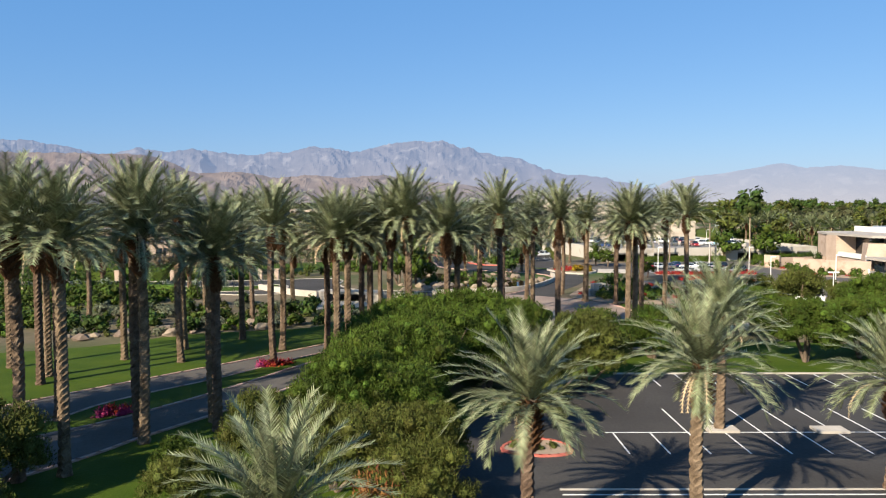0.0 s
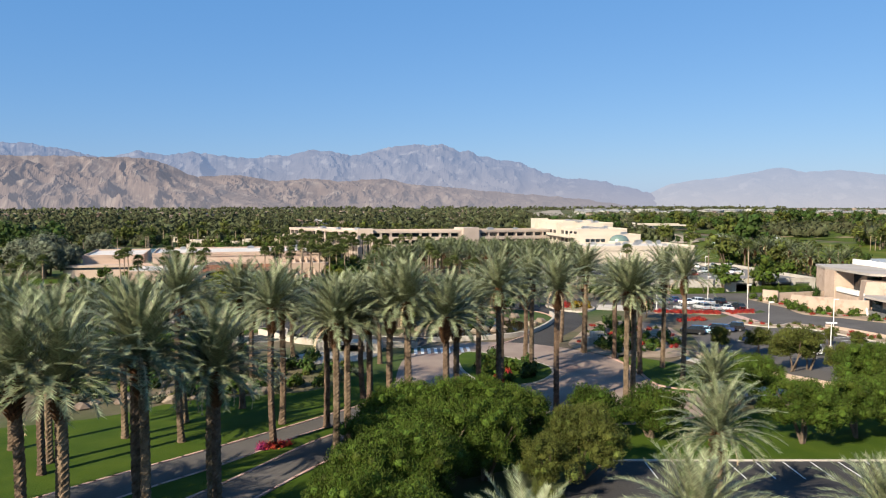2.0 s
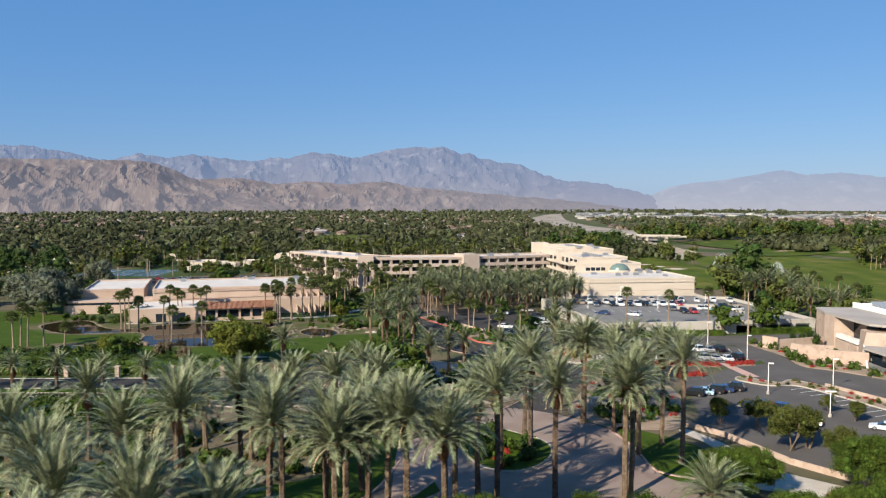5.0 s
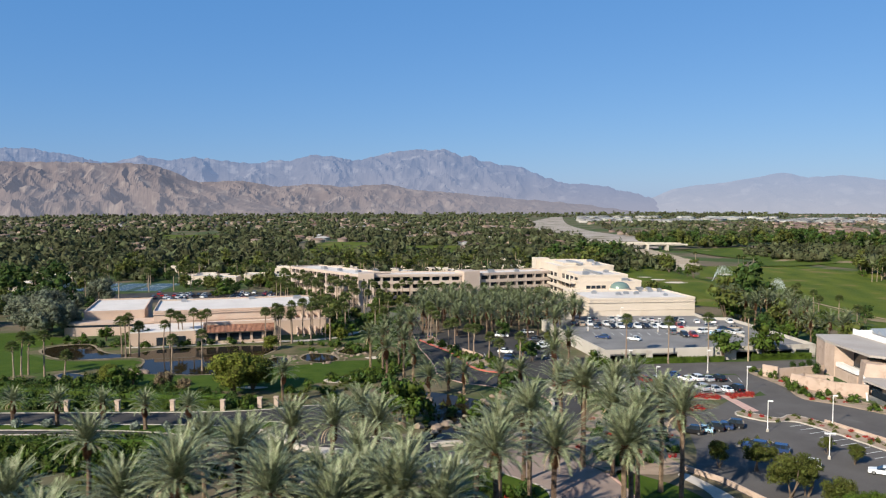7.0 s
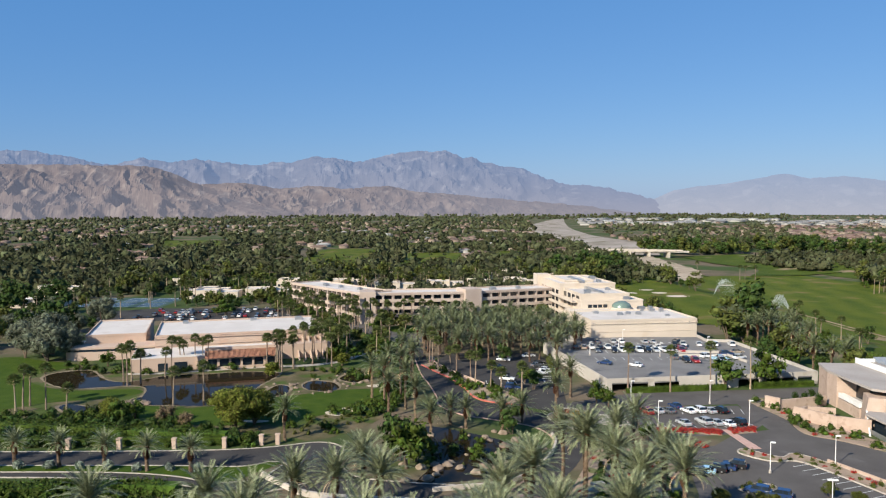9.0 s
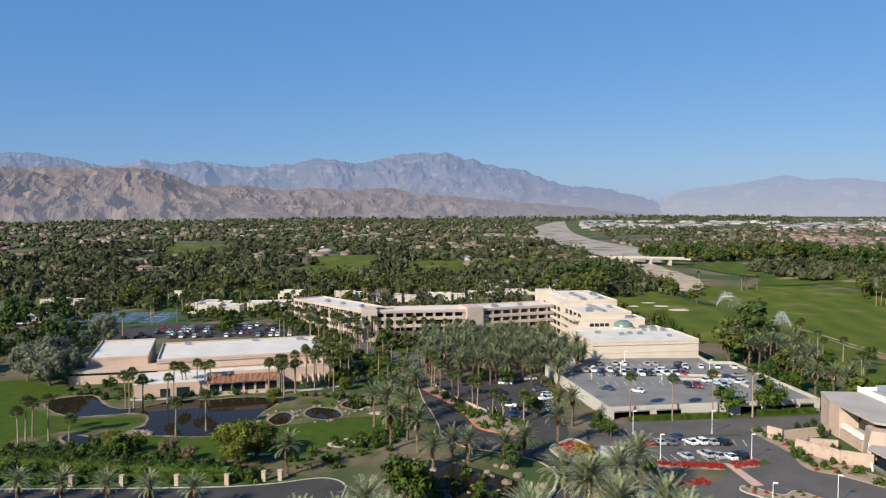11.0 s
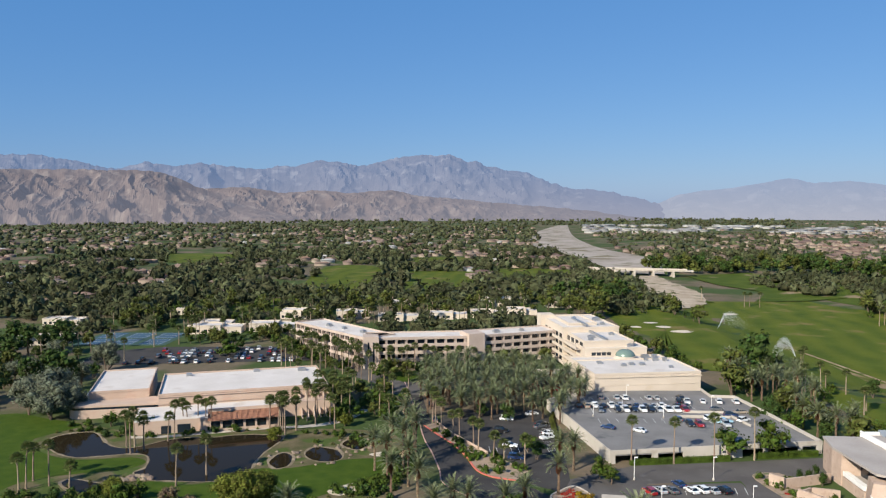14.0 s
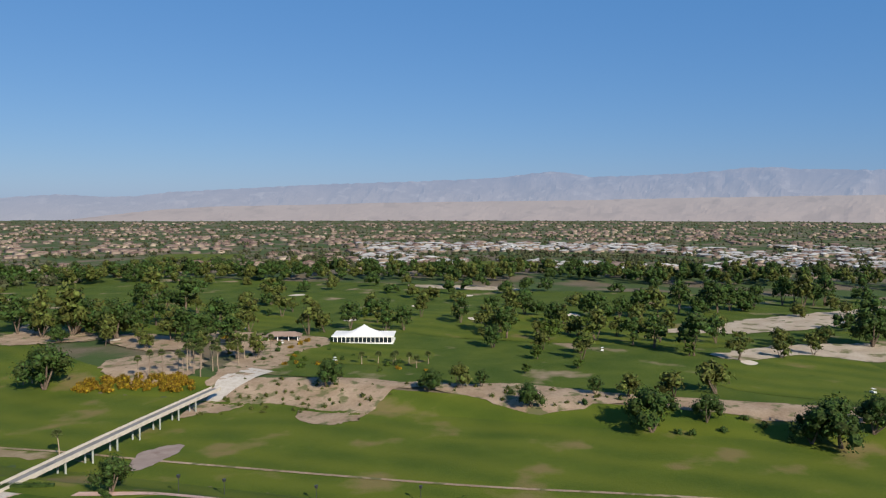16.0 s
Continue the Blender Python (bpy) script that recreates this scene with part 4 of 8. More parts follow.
part("annex_wall", Shape().box(-6, 14, -15, 3, 0, 4.3).box(14, 39, -16.4, 3, 0, 4.3).box(39, 59, -5, 3, 0, 5.0), PINK_STUCCO, hall)
part("annex_roof", Shape().box(-6.2, 39.2, -15, 3, 4.3, 4.5), ROOF_WHITE, hall)
part("annex_roof", Shape().prism([(16.4, -13.6), (39.6, -13.6), (39.6, -12.6), (16.4, -12.6)], 4.5, 6.6, [(16.4, -13.4), (39.6, -13.4), (39.6, -12.6), (16.4, -12.6)]), PINK_STUCCO, hall)
tiles = Shape()
for i in range(117):
    crest = 0.18 * (i % 2)
    tiles.v.extend([(16.5 + 0.196 * i, -18.4, 3.9 + crest), (16.5 + 0.196 * i, -13.6, 5.65 + crest)])
tiles.f = [(2 * i, 2 * i + 2, 2 * i + 3, 2 * i + 1) for i in range(116)]
part("tiled_roof", tiles, TERRACOTTA, hall, "terracotta tiled lean-to roof")
for i in range(6):
    part("fin", Shape().prism([(47.5 + 2.1 * i, -9), (47.9 + 2.1 * i, -9), (47.9 + 2.1 * i, 3), (47.5 + 2.1 * i, 3)], 0, 6.4, [(47.5 + 2.1 * i, 0.5), (47.9 + 2.1 * i, 0.5), (47.9 + 2.1 * i, 3), (47.5 + 2.1 * i, 3)]), PINK_STUCCO, hall)
part("door", Shape().box(2, 5, -15.08, -15, 0, 2.6), GLASS, hall)
part("door", Shape().box(7, 11, -15.08, -15, 0, 2.8), GLASS, hall)
roof_units(hall, [(50, 30, 3, 2, 1.0), (8, 32, 2, 2, 0.8), (33, 33, 2.5, 1.6, 0.7)], 8.38)
wing = thing("hall_wing", "pink stucco hall wing with white roof and curved glazed lobby", "building", at=(-126.8, 266.6, 0), turn=16.8)
flat_block(wing, 1, 21, 4, 42, 7.0, PINK_STUCCO)
lobby = [(-1 + 4 * math.cos(a), 2 + 6 * math.sin(a)) for a in [math.pi + 0.2 * i for i in range(8)]]
lobby = lobby + [(24, -6), (30, -6), (30, 4), (-4, 6)]
part("lobby_wall", Shape().prism(lobby, 0, 3.0), PINK_STUCCO, wing)
part("lobby_glass", Shape().prism([(x * 0.985, y * 0.96) for x, y in lobby], 3.0, 3.8), GLASS, wing, "strip of dark lobby glazing")
part("lobby_roof", Shape().prism(lobby, 3.8, 4.5), PINK_STUCCO, wing)
roof_units(wing, [(-5, 16, 3, 4, 2.2), (-4, 24, 4, 5, 1.6)], 0)

solid("footpath", Shape().strip(curve([(-100, 240.5), (-90, 241.5), (-78, 245.3), (-58, 251.5), (-44, 254), (-34, 262), (-28, 276)], 5), curve([(-101, 243), (-90, 244), (-78, 248), (-59, 254), (-45, 257), (-36, 264), (-31, 277)], 5), 0.12), CONCRETE, "pale walk along the pond before the hall", "footpath", kind="structure")

# the hotel: wings of four storeys with balconies


def hotel_wing(length, depth, storeys, count, label, at, turn, balconies=True, roof=ROOF_WHITE):
    h = thing("hotel_wing", label, "building", "hotel wings", at, turn)
    fl, z = 3.3, 0.0
    part("core", Shape().box(0, length, 1.4, depth, 0, fl * storeys), HOTEL_STUCCO, h)
    w = length / count
    for i in range(count + 1):
        cx = min(length - 0.35, max(0.35, w * i))
        part("pier", Shape().box(cx - 0.35, cx + 0.35, 0, 1.4, 0, fl * storeys), HOTEL_STUCCO, h)
    for k in range(storeys):
        z = fl * k
        part("floor_slab", Shape().box(0, length, -0.25, 1.4, z + fl - 0.55, z + fl), HOTEL_STUCCO, h)
        if balconies and k:
            part("balcony_rail", Shape().box(0, length, -0.28, -0.12, z, z + 0.95), HOTEL_STUCCO, h)
        for i in range(count):
            x0, x1 = w * i + 0.5, w * (i + 1) - 0.5
            win = part("window", Shape().box(x0 + 0.2, x1 - 0.2, 1.3, 1.38, z + 0.2, z + fl - 0.7), GLASS, h)
    part("roof", Shape().box(0.3, length - 0.3, 0.2, depth - 0.3, fl * storeys, fl * storeys + 0.1), roof, h, "pale flat membrane roof")
    part("parapet", parapet(-0.1, length + 0.1, -0.35, depth + 0.1, fl * storeys - 0.1, 0.8), HOTEL_STUCCO, h)
    return h


w1 = hotel_wing(64, 17, 4, 15, "cream four-storey hotel wing with rows of balconies", (-79, 398, 0), -50)
roof_units(w1, [(20, 6, 3, 2, 1.2), (33, 7, 2, 2, 1.0), (48, 8, 2.5, 2, 1.1)], 13.3)
w2 = hotel_wing(50, 16, 4, 11, "cream four-storey hotel wing with shaded loggias", (-37, 348, 0), 8)
part("stair_tower", Shape().box(-1.5, 5.5, -2.0, 6, 0, 14.6), HOTEL_STUCCO, w2)
for x in (0.5, 2.8):
    part("stair_window", Shape().box(x, x + 0.7, -2.08, -2, 3, 12), GLASS, w2)
w3 = hotel_wing(43, 16, 4, 9, "cream four-storey hotel wing behind a palm grove", (13, 356, 0), 22)
part("stair_tower", Shape().box(-4.5, 3.5, -2.2, 9, 0, 15.0), HOTEL_STUCCO, w3)
roof_units(w3, [(12, 6, 3, 2, 1.2), (26, 6, 2, 2, 1.0)], 13.3)
towers = thing("hotel_tower", "cream stepped hotel block with white roof terraces", "building", at=(55.9, 292.3, 0), turn=8)
flat_block(towers, 9, 31, 40.5, 66, 14.6)
flat_block(towers, 7, 34, 66, 108, 16.6)
flat_block(towers, 12, 26, 74, 100, 17.4, z0=16.6)
part("duct", Shape().box(19, 20.2, 42, 66, 14.7, 15.7).box(18, 19.2, 66, 90, 17.4, 18.3), METAL, towers)
for k in range(4):
    part("balcony_rail", Shape().box(5.4, 5.6, 42, 106, 1.2 + 3.4 * k, 2.3 + 3.4 * k), STUCCO, towers)
    part("balcony_floor", Shape().box(5.4, 9, 42, 106, 0.9 + 3.4 * k, 1.2 + 3.4 * k), STUCCO, towers)
    for i in range(10):
        part("window", Shape().box(6.94 if i > 3 else 8.94, 7 if i > 3 else 9, 43 + 6.3 * i, 47 + 6.3 * i, 1.4 + 3.4 * k, 3.6 + 3.4 * k), GLASS, towers)
part("stair_tower", Shape().box(5, 12, 99, 107, 0, 18.6), STUCCO, towers)
roof_units(towers, [(14, 50, 3, 2, 1.0), (26, 56, 2, 2, 1.0), (12, 44, 2.5, 1.5, 0.8)], 14.7)
roof_units(towers, [(29, 88, 3, 3, 1.4), (28, 74, 2, 2, 1.0), (20, 94, 2, 2, 1.0)], 16.7)
dome_block = thing("lobby_block", "cream lobby block with a small green glass dome", "building", at=(55.9, 292.3, 0), turn=8)
flat_block(dome_block, 0.5, 41, 27.2, 36.2, 8.9)
flat_block(dome_block, 8, 35.5, 36.2, 49, 12.2)
part("window", Shape().box(10.5, 19.5, 36.06, 36.14, 9.5, 10.9), GLASS, dome_block)
for i in range(5):
    part("mullion", Shape().box(10.4 + 2.25 * i, 10.65 + 2.25 * i, 35.96, 36.06, 9.4, 11.0), STUCCO, dome_block)
ring, dome = Shape(), Shape()
ring.prism([(24 + 4.6 * math.cos(0.2618 * i), 31.6 + 4.4 * math.sin(0.2618 * i)) for i in range(24)], 9.0, 10.2)
part("dome_drum", ring, STUCCO, dome_block)
for j in range(7):
    a = math.pi / 2 * j / 6.3
    dome.v.extend((24 + 4.1 * math.cos(a) * math.cos(0.2618 * i), 31.6 + 4.1 * math.cos(a) * math.sin(0.2618 * i), 10.2 + 2.7 * math.sin(a)) for i in range(24))
for j in range(6):
    dome.f.extend((j * 24 + i, j * 24 + (i + 1) % 24, (j + 1) * 24 + (i + 1) % 24, (j + 1) * 24 + i) for i in range(24))
dome.f.append(tuple(6 * 24 + i for i in range(24)))
part("dome", dome, DOME, dome_block, "green glass dome", smooth=True)
roof_units(dome_block, [(31, 30, 3, 2, 1.4), (36, 31, 2, 2, 1.1)], 9.0)
roof_units(dome_block, [(28, 40, 3, 2, 1.2), (14, 42, 2.5, 2, 0.9)], 12.3)
box_hall = thing("conference_block", "plain cream conference block with a white flat roof", "building", at=(55.9, 292.3, 0), turn=8)
flat_block(box_hall, 0, 42.5, 0, 27, 9.2)
part("cornice", Shape().box(-0.3, 42.8, -0.3, 0, 8.0, 8.35).box(-0.3, 0, 0, 27, 8.0, 8.35).box(-0.2, 42.7, -0.15, 0, 5.0, 5.12), STUCCO, box_hall)
for i in range(15):
    part("bracket", Shape().box(0.3 + 2.97 * i, 0.5 + 2.97 * i, -0.42, -0.3, 8.0, 9.0), STUCCO, box_hall)
roof_units(box_hall, [(16, 14, 2, 1.5, 0.9), (20, 16, 2, 1.5, 0.9), (24, 15, 2, 1.5, 0.9), (34, 9, 1.5, 1.5, 0.6), (8, 20, 2, 2, 0.8), (33, 23, 2.2, 1.6, 1.1), (37, 22, 1.6, 1.6, 1.3), (29.5, 24, 1.4, 1.0, 0.8)], 9.28)
canopy = thing("entrance_canopy", "small cream porte-cochere canopy among palms", "building", at=(36, 312, 0))
part("roof", Shape().box(0, 14, 0, 10, 4.2, 5.4), STUCCO, canopy)
for x, y in ((1, 1), (13, 1), (1, 9), (13, 9)):
    part("column", Shape().box(x - 0.5, x + 0.5, y - 0.5, y + 0.5, 0, 4.2), STUCCO, canopy)

# parking deck
DECK_OUT = [(46.6, 218.4), (111.3, 228.6), (108, 262), (105.5, 283), (97, 284), (97, 294.5), (55, 294.5), (52, 292), (36, 277)]
deck = thing("parking_deck", "two-level concrete parking deck with open lower storey and cream parapets", "parking deck")
part("deck_slab", Shape().prism(DECK_OUT, 2.2, 2.9), DECK, deck, "grey concrete deck with worn stall lines")
part("parapet", Shape().wall(DECK_OUT[:6], 0.35, 2.6, 3.9), DECK_WALL, deck)
for a, b in ((DECK_OUT[8], DECK_OUT[0]), (DECK_OUT[7], DECK_OUT[8])):
    part("parapet", Shape().wall([a, b], 0.35, 0, 3.9), DECK_WALL, deck)
front = Vector((64.7, 10.2, 0)).normalized()
for i, (a, b, h0, h1) in enumerate(((0, 1.2, 0, 2.6), (12.5, 14, 0, 2.6), (0, 40, 0, 0.9), (22, 40, 0, 2.6), (47, 48.5, 0, 2.6), (53, 65.4, 0, 1.0), (58, 59, 0, 2.6), (64, 65.4, 0, 2.6))):
    p0, p1 = (46.6 + front.x * a, 218.4 + front.y * a), (46.6 + front.x * b, 218.4 + front.y * b)
    if i != 2:
        part("front_wall", Shape().wall([p0, p1], 0.35, h0, h1), DECK_WALL, deck)
# dark panel painted as the shade of the deck's open lower storey
part("shade_panel", Shape().wall([(48, 228), (108, 237.5)], 0.3, 0, 2.2), SHADE, deck)
part("stair_box", Shape().box(44, 49, 285, 290, 0, 5.4), DECK_WALL, deck)
ramp = part("ramp_wall", Shape().wall([(77, 263), (94, 262)], 0.3, 2.9, 3.7).wall([(77, 257), (94, 256)], 0.3, 2.9, 3.7).wall([(94, 262), (97, 246)], 0.3, 2.9, 3.7), DECK_WALL, deck)
for i in range(13):
    for y in (279, 267.5, 262.2, 250):
        part("stall_line", Shape().wall([(50 + 3.0 * i, y), (50 + 3.0 * i, y + 4.8)], 0.12, 2.9, 2.915), PAINT, deck, "white painted stall line")

# clubhouse
club = thing("clubhouse", "pink sandstone clubhouse with sloping white roofs and an oval terrace roof", "building")
part("stone_wall", Shape().prism([(105.6, 216), (103.8, 207), (108.5, 206), (109.5, 189), (112, 179), (118, 177), (131, 183), (132, 216.5), (116, 216.5)], 0, 8.3), SANDSTONE, club)
part("lower_wall", Shape().prism([(103.8, 206.8), (103.2, 190), (109.4, 189.5), (108.6, 205.8)], 0, 2.6), SANDSTONE, club)
part("prow", Shape().prism([(100, 182.5), (108.5, 180.5), (118, 181), (112, 189), (103.4, 190)], 0, 7.0, [(102.0, 184.0), (108.5, 181.7), (116, 182), (111, 188.5), (103.8, 189.6)]), SANDSTONE, club)
part("balcony", Shape().prism([(104.0, 206.4), (103.2, 190.2), (104.6, 190.2), (105.4, 206.2)], 2.9, 4.0), WHITE, club, "white balcony front")
part("stone_pier", Shape().prism([(103.4, 206.9), (103.35, 201.6), (108.6, 200.2), (108.5, 206)], 0, 8.3), SANDSTONE, club)
part("balcony_floor", Shape().prism([(105.4, 206.2), (104.6, 190.2), (109.4, 189.8), (108.6, 205.9)], 2.6, 3.1), ROOF_GREY, club)
part("glazing", Shape().prism([(107.6, 205.8), (108.3, 190.2), (109.3, 190.2), (108.5, 205.9)], 3.1, 8.3), GLASS, club, "dark green tinted glazing")
part("roof", Shape().prism([(105.6, 216.6), (103.3, 206.5), (103.6, 185.6), (112.6, 177.4), (117, 183), (116, 215.6)], 8.3, 8.9), ROOF_GREY, club, "pale grey flat roof slab")
part("back_wall", ring_wall([(117.2, 183.5), (116.7, 200), (116.3, 216.6), (116.5, 217)], 0.5, 8.3, 10.3), WHITE, club)
part("back_wall", ring_wall([(116.5, 217), (132, 217), (132.2, 216.5), (131.2, 184)], 0.5, 8.3, 9.9), WHITE, club)
part("upper_roof", Shape().prism([(116.8, 216.5), (117.6, 183.5), (130.8, 184), (131.8, 216.5)], 8.3, 9.0), ROOF_GREY, club)
PANEL = gloss("roof_light_panel", (0.24, 0.26, 0.28), 0.3)
for k in range(5):
    s = Shape().add([(121.6, 214.5 - 3.9 * k, 9.1), (127.6, 214.5 - 3.9 * k, 9.1), (127.6, 218 - 3.9 * k - 0.4, 10.3), (121.6, 218 - 3.9 * k - 0.4, 10.3), (121.6, 217.6 - 3.9 * k, 9.1), (127.6, 217.6 - 3.9 * k, 9.1)], [(0, 1, 2, 3), (2, 1, 5), (0, 3, 4), (3, 2, 5, 4), (0, 4, 5, 1)])
    part("roof_panel", s, PANEL, club, "grey sloping roof light panel")
roof_units(club, [(126, 193, 1.5, 1.5, 1.0), (128.2, 196, 1.2, 1.2, 0.8), (123, 190, 1.8, 1.2, 0.9), (127, 188, 1, 1, 0.7), (120, 192, 1.2, 1.6, 0.8)], 9.0)
OVAL = curve([(109.5, 182.8), (107, 175), (107.9, 166.5), (111.4, 159.4), (116.8, 154.1), (124, 151.3), (135.2, 151.6), (142.9, 159.1), (146.2, 168.2), (145, 178), (138, 188), (128, 191), (118, 188)], 5, True)


def about(line, q, cx=127.0, cy=170.5):
    return [(cx + (x - cx) * q, cy + (y - cy) * q) for x, y in line]


part("oval_roof", Shape().prism(OVAL, 4.9, 5.5, about(OVAL, 0.985)), ROOF_SAGE, club, "sage green oval roof")
part("oval_glass", Shape().prism(about(OVAL, 0.87), 0.3, 4.9), GLASS, club, "dark glazing under the oval roof")
part("oval_wall", ring_wall(about(OVAL, 0.94)[22:44], 0.5, 0, 4.5), WHITE, club, "curved white wall")
RING = curve([(131, 191), (136, 187.5), (140.8, 181), (141.3, 172), (136.8, 165.8), (126, 164.2), (118, 168.3), (115.9, 175.2), (117.3, 182)], 6)
part("ring_floor", Shape().prism(RING[::-1], 5.5, 6.5), ROOF_GREY, club)
part("ring_wall", ring_wall(RING, 0.8, 5.5, 7.7), WHITE, club, "curved white parapet")
part("stone_drum", Shape().prism(curve([(123.6, 192.4), (129.4, 192), (131.4, 184), (130.5, 177.3), (126.5, 172.6), (120.5, 170), (117.4, 175), (118.4, 182)], 5, True)[::-1], 6.5, 8.0), SANDSTONE, club, "low pink stone drum")
for k in range(8):
    part("sign_letter", Shape().box(122.3 + 0.75 * k, 122.75 + 0.75 * k, 186.4 - 0.5 * k, 186.5 - 0.5 * k, 8.0, 8.7), TERRACOTTA, club)
roof_units(club, [(134, 176, 1.4, 1.2, 1.0), (136.5, 174, 1.2, 1.0, 0.9), (137.5, 179, 1.6, 1.0, 1.0), (133, 170, 1, 1, 0.7), (127, 168, 1.2, 0.8, 0.6), (124, 167.5, 0.8, 0.8, 0.6)], 6.5)
for x, y in ((113.5, 161.5), (138.5, 157.5)):
    part("floodlight", Shape().tube([(x, y, 5.4), (x, y, 6.3)], [0.08, 0.08], 6).box(x - 0.6, x + 0.6, y - 0.3, y + 0.3, 6.2, 6.8), DARK_METAL, club)
TERRACE = [(105.7, 187.2), (99.7, 181), (100.1, 172), (100.6, 165.4), (106.4, 158.5), (116.8, 155), (113.8, 162.8), (109.9, 169.7), (109.5, 182.8)]
part("terrace_roof", Shape().prism(TERRACE, 3.5, 4.0), ROOF_GREY, club, "grey angular terrace roof")
for x, y in ((100.6, 180.6), (100.9, 172), (101.4, 166), (106.8, 159.4), (111.5, 157.4), (104, 162.5)):
    part("column", Shape().tube([(x, y, 0), (x, y, 3.5)], [0.22, 0.22], 8), DARK_METAL, club)
part("terrace_glass", Shape().prism(about(TERRACE, 0.86, 110, 171), 0.2, 3.5), GLASS, club)
part("terrace_rail", ring_wall([(99.4, 181.5), (99.4, 172), (99.8, 165), (106, 157.6), (112, 155.6)], 0.1, 0, 1.1), METAL, club)
part("strut", Shape().tube([(98.2, 176, 0), (101.6, 184, 4.2)], [0.22, 0.22], 8), WHITE, club, "slanted white strut")
for line, h in (([(85, 201.8), (87.2, 199)], 3.2), ([(87.2, 199.4), (94, 201.5), (101.5, 204)], 2.6), ([(87.5, 190.5), (93.5, 181.8), (99.5, 178.5)], 3.2), ([(87.5, 191), (92, 194), (98, 192)], 2.4)):
    solid("garden_wall", Shape().wall(line, 0.6, 0, h), SANDSTONE, "pink sandstone garden wall by the clubhouse", "wall", kind="structure")

# cart bridge
bridge = thing("cart_bridge", "long concrete cart bridge on slim posts over the fairway", "bridge")
axis = [(158 + 124 * q, 171.6 + 8.0 * q, 0.2 + 0.4 * math.sin(math.pi * q)) for q in (i / 20 for i in range(21))]
deck_s = Shape()
for p in axis:
    for nx, ny, nz in ((0.2, -1.9, -0.5), (-0.2, 1.9, -0.5), (-0.2, 1.9, 0), (0.2, -1.9, 0)):
        deck_s.v.append((p[0] + nx, p[1] + ny, p[2] + nz))
for i in range(len(axis) - 1):
    for j in range(4):
        a, b = 4 * i + j, 4 * i + (j + 1) % 4
        deck_s.f.append((a, b, b + 4, a + 4))
part("bridge_deck", deck_s, DECK, bridge)
for side in (-1, 1):
    rail = ring_wall([(p[0] - 0.214 * side, p[1] + 1.99 * side) for p in axis], 0.25, 0.0, 1.0)
    rail.v = [(x, y, axis[i // 4][2] + (0.75 if i % 4 in (1, 2) else -0.6)) for i, (x, y, z) in enumerate(rail.v)]
    part("parapet", rail, CONCRETE, bridge)
for i in range(3, 19, 2):
    x, y, z = axis[i]
    for side in (-1, 1):
        px, py = x - 0.15 * side, y + 1.3 * side
        part("post", Shape().tube([(px, py, land(px, py) - 0.3), (px, py, z - 0.4)], [0.32, 0.32], 8), ROOF_SAGE, bridge, "slim grey-green post")
    part("cross_beam", Shape().box(x - 0.35, x + 0.35, y - 1.8, y + 1.8, z - 0.95, z - 0.5), ROOF_SAGE, bridge)
solid("ramp_apron", Shape().strip(curve([(279, 176.5), (290, 177), (301, 175), (318, 172)], 4), curve([(279, 182.6), (290, 186), (302, 190), (322, 186)], 4), 0.5, 2), CONCRETE, "pale concrete landing at the bridge end", "path", kind="structure")
sheet("terrace", curve([(138, 152), (146, 158), (152, 168), (160, 170.5), (160, 175), (150, 178), (144, 190), (141, 182), (146, 172)], 4, True), 0.12, CONCRETE, "grey concrete terrace round the clubhouse", "terrace")
solid("footpath", Shape().strip(curve([(146, 168), (152, 170), (160, 170)], 4), curve([(146, 180), (153, 176), (160, 174.5)], 4), 0.3), CONCRETE, "grey concrete walk to the cart bridge", "footpath", kind="structure")
sheet("footpath", curve([(141, 153), (147, 166), (156, 173.5), (163, 176), (168, 170), (169.5, 158), (167, 144), (160, 134), (150, 131), (142, 139)], 4, True), 0.10, CONCRETE, "grey concrete walk round a small lawn behind the clubhouse", "footpath")
CLUB_LAWN = curve([(150.5, 160), (158, 165.6), (165, 163), (165.2, 153), (162.8, 144.5), (158, 139), (150.5, 142.2), (148.6, 152)], 5, True)
sheet("lawn", CLUB_LAWN, 0.16, LAWN, "small mown lawn behind the clubhouse", "lawn", thick=0.1)
kerb(CLUB_LAWN, PINK_KERB, 0.5, 0.2, True, label="pinkish kerb round the small clubhouse lawn")
patch("lawn", [(159, 127), (162, 132), (169, 133.5), (174, 124), (175, 108), (166, 110)], LAWN, "mown lawn below the clubhouse walk", "lawn", 0.25)
solid("footpath", Shape().strip(curve([(166, 150), (169, 140), (173, 128), (174, 112), (176, 90)], 4), curve([(169, 150), (171.5, 141), (175.5, 128), (177, 112), (179, 90)], 4), 0.3), PINK_KERB, "pinkish footpath down to the fairway", "footpath", kind="structure")

# lawn and bunkers between the hotel and the fairway
patch("golf_green", [(117, 595), (150, 612), (158, 560), (160, 487), (150, 403), (128, 345), (112, 352), (108, 372), (114, 431), (106, 487)], FAIRWAY, "striped mown turf between the hotel and the fairway", "golf green", 0.12)
for x, y, r in ((114, 470, 4.0), (128, 487, 4.0), (131, 470, 4.5), (138, 452, 6.0)):
    s = Shape()
    s.add([(px, py, 0.2) for px, py in curve([(x + r * math.cos(a) * rng.uniform(0.8, 1.4), y + r * math.sin(a) * rng.uniform(0.6, 1.0)) for a in (0, 1.05, 2.1, 3.14, 4.2, 5.2)], 4, True)], [tuple(range(24))])
    solid("bunker", s, SAND, "pale sand bunker beside the hotel", "bunker", kind="structure")

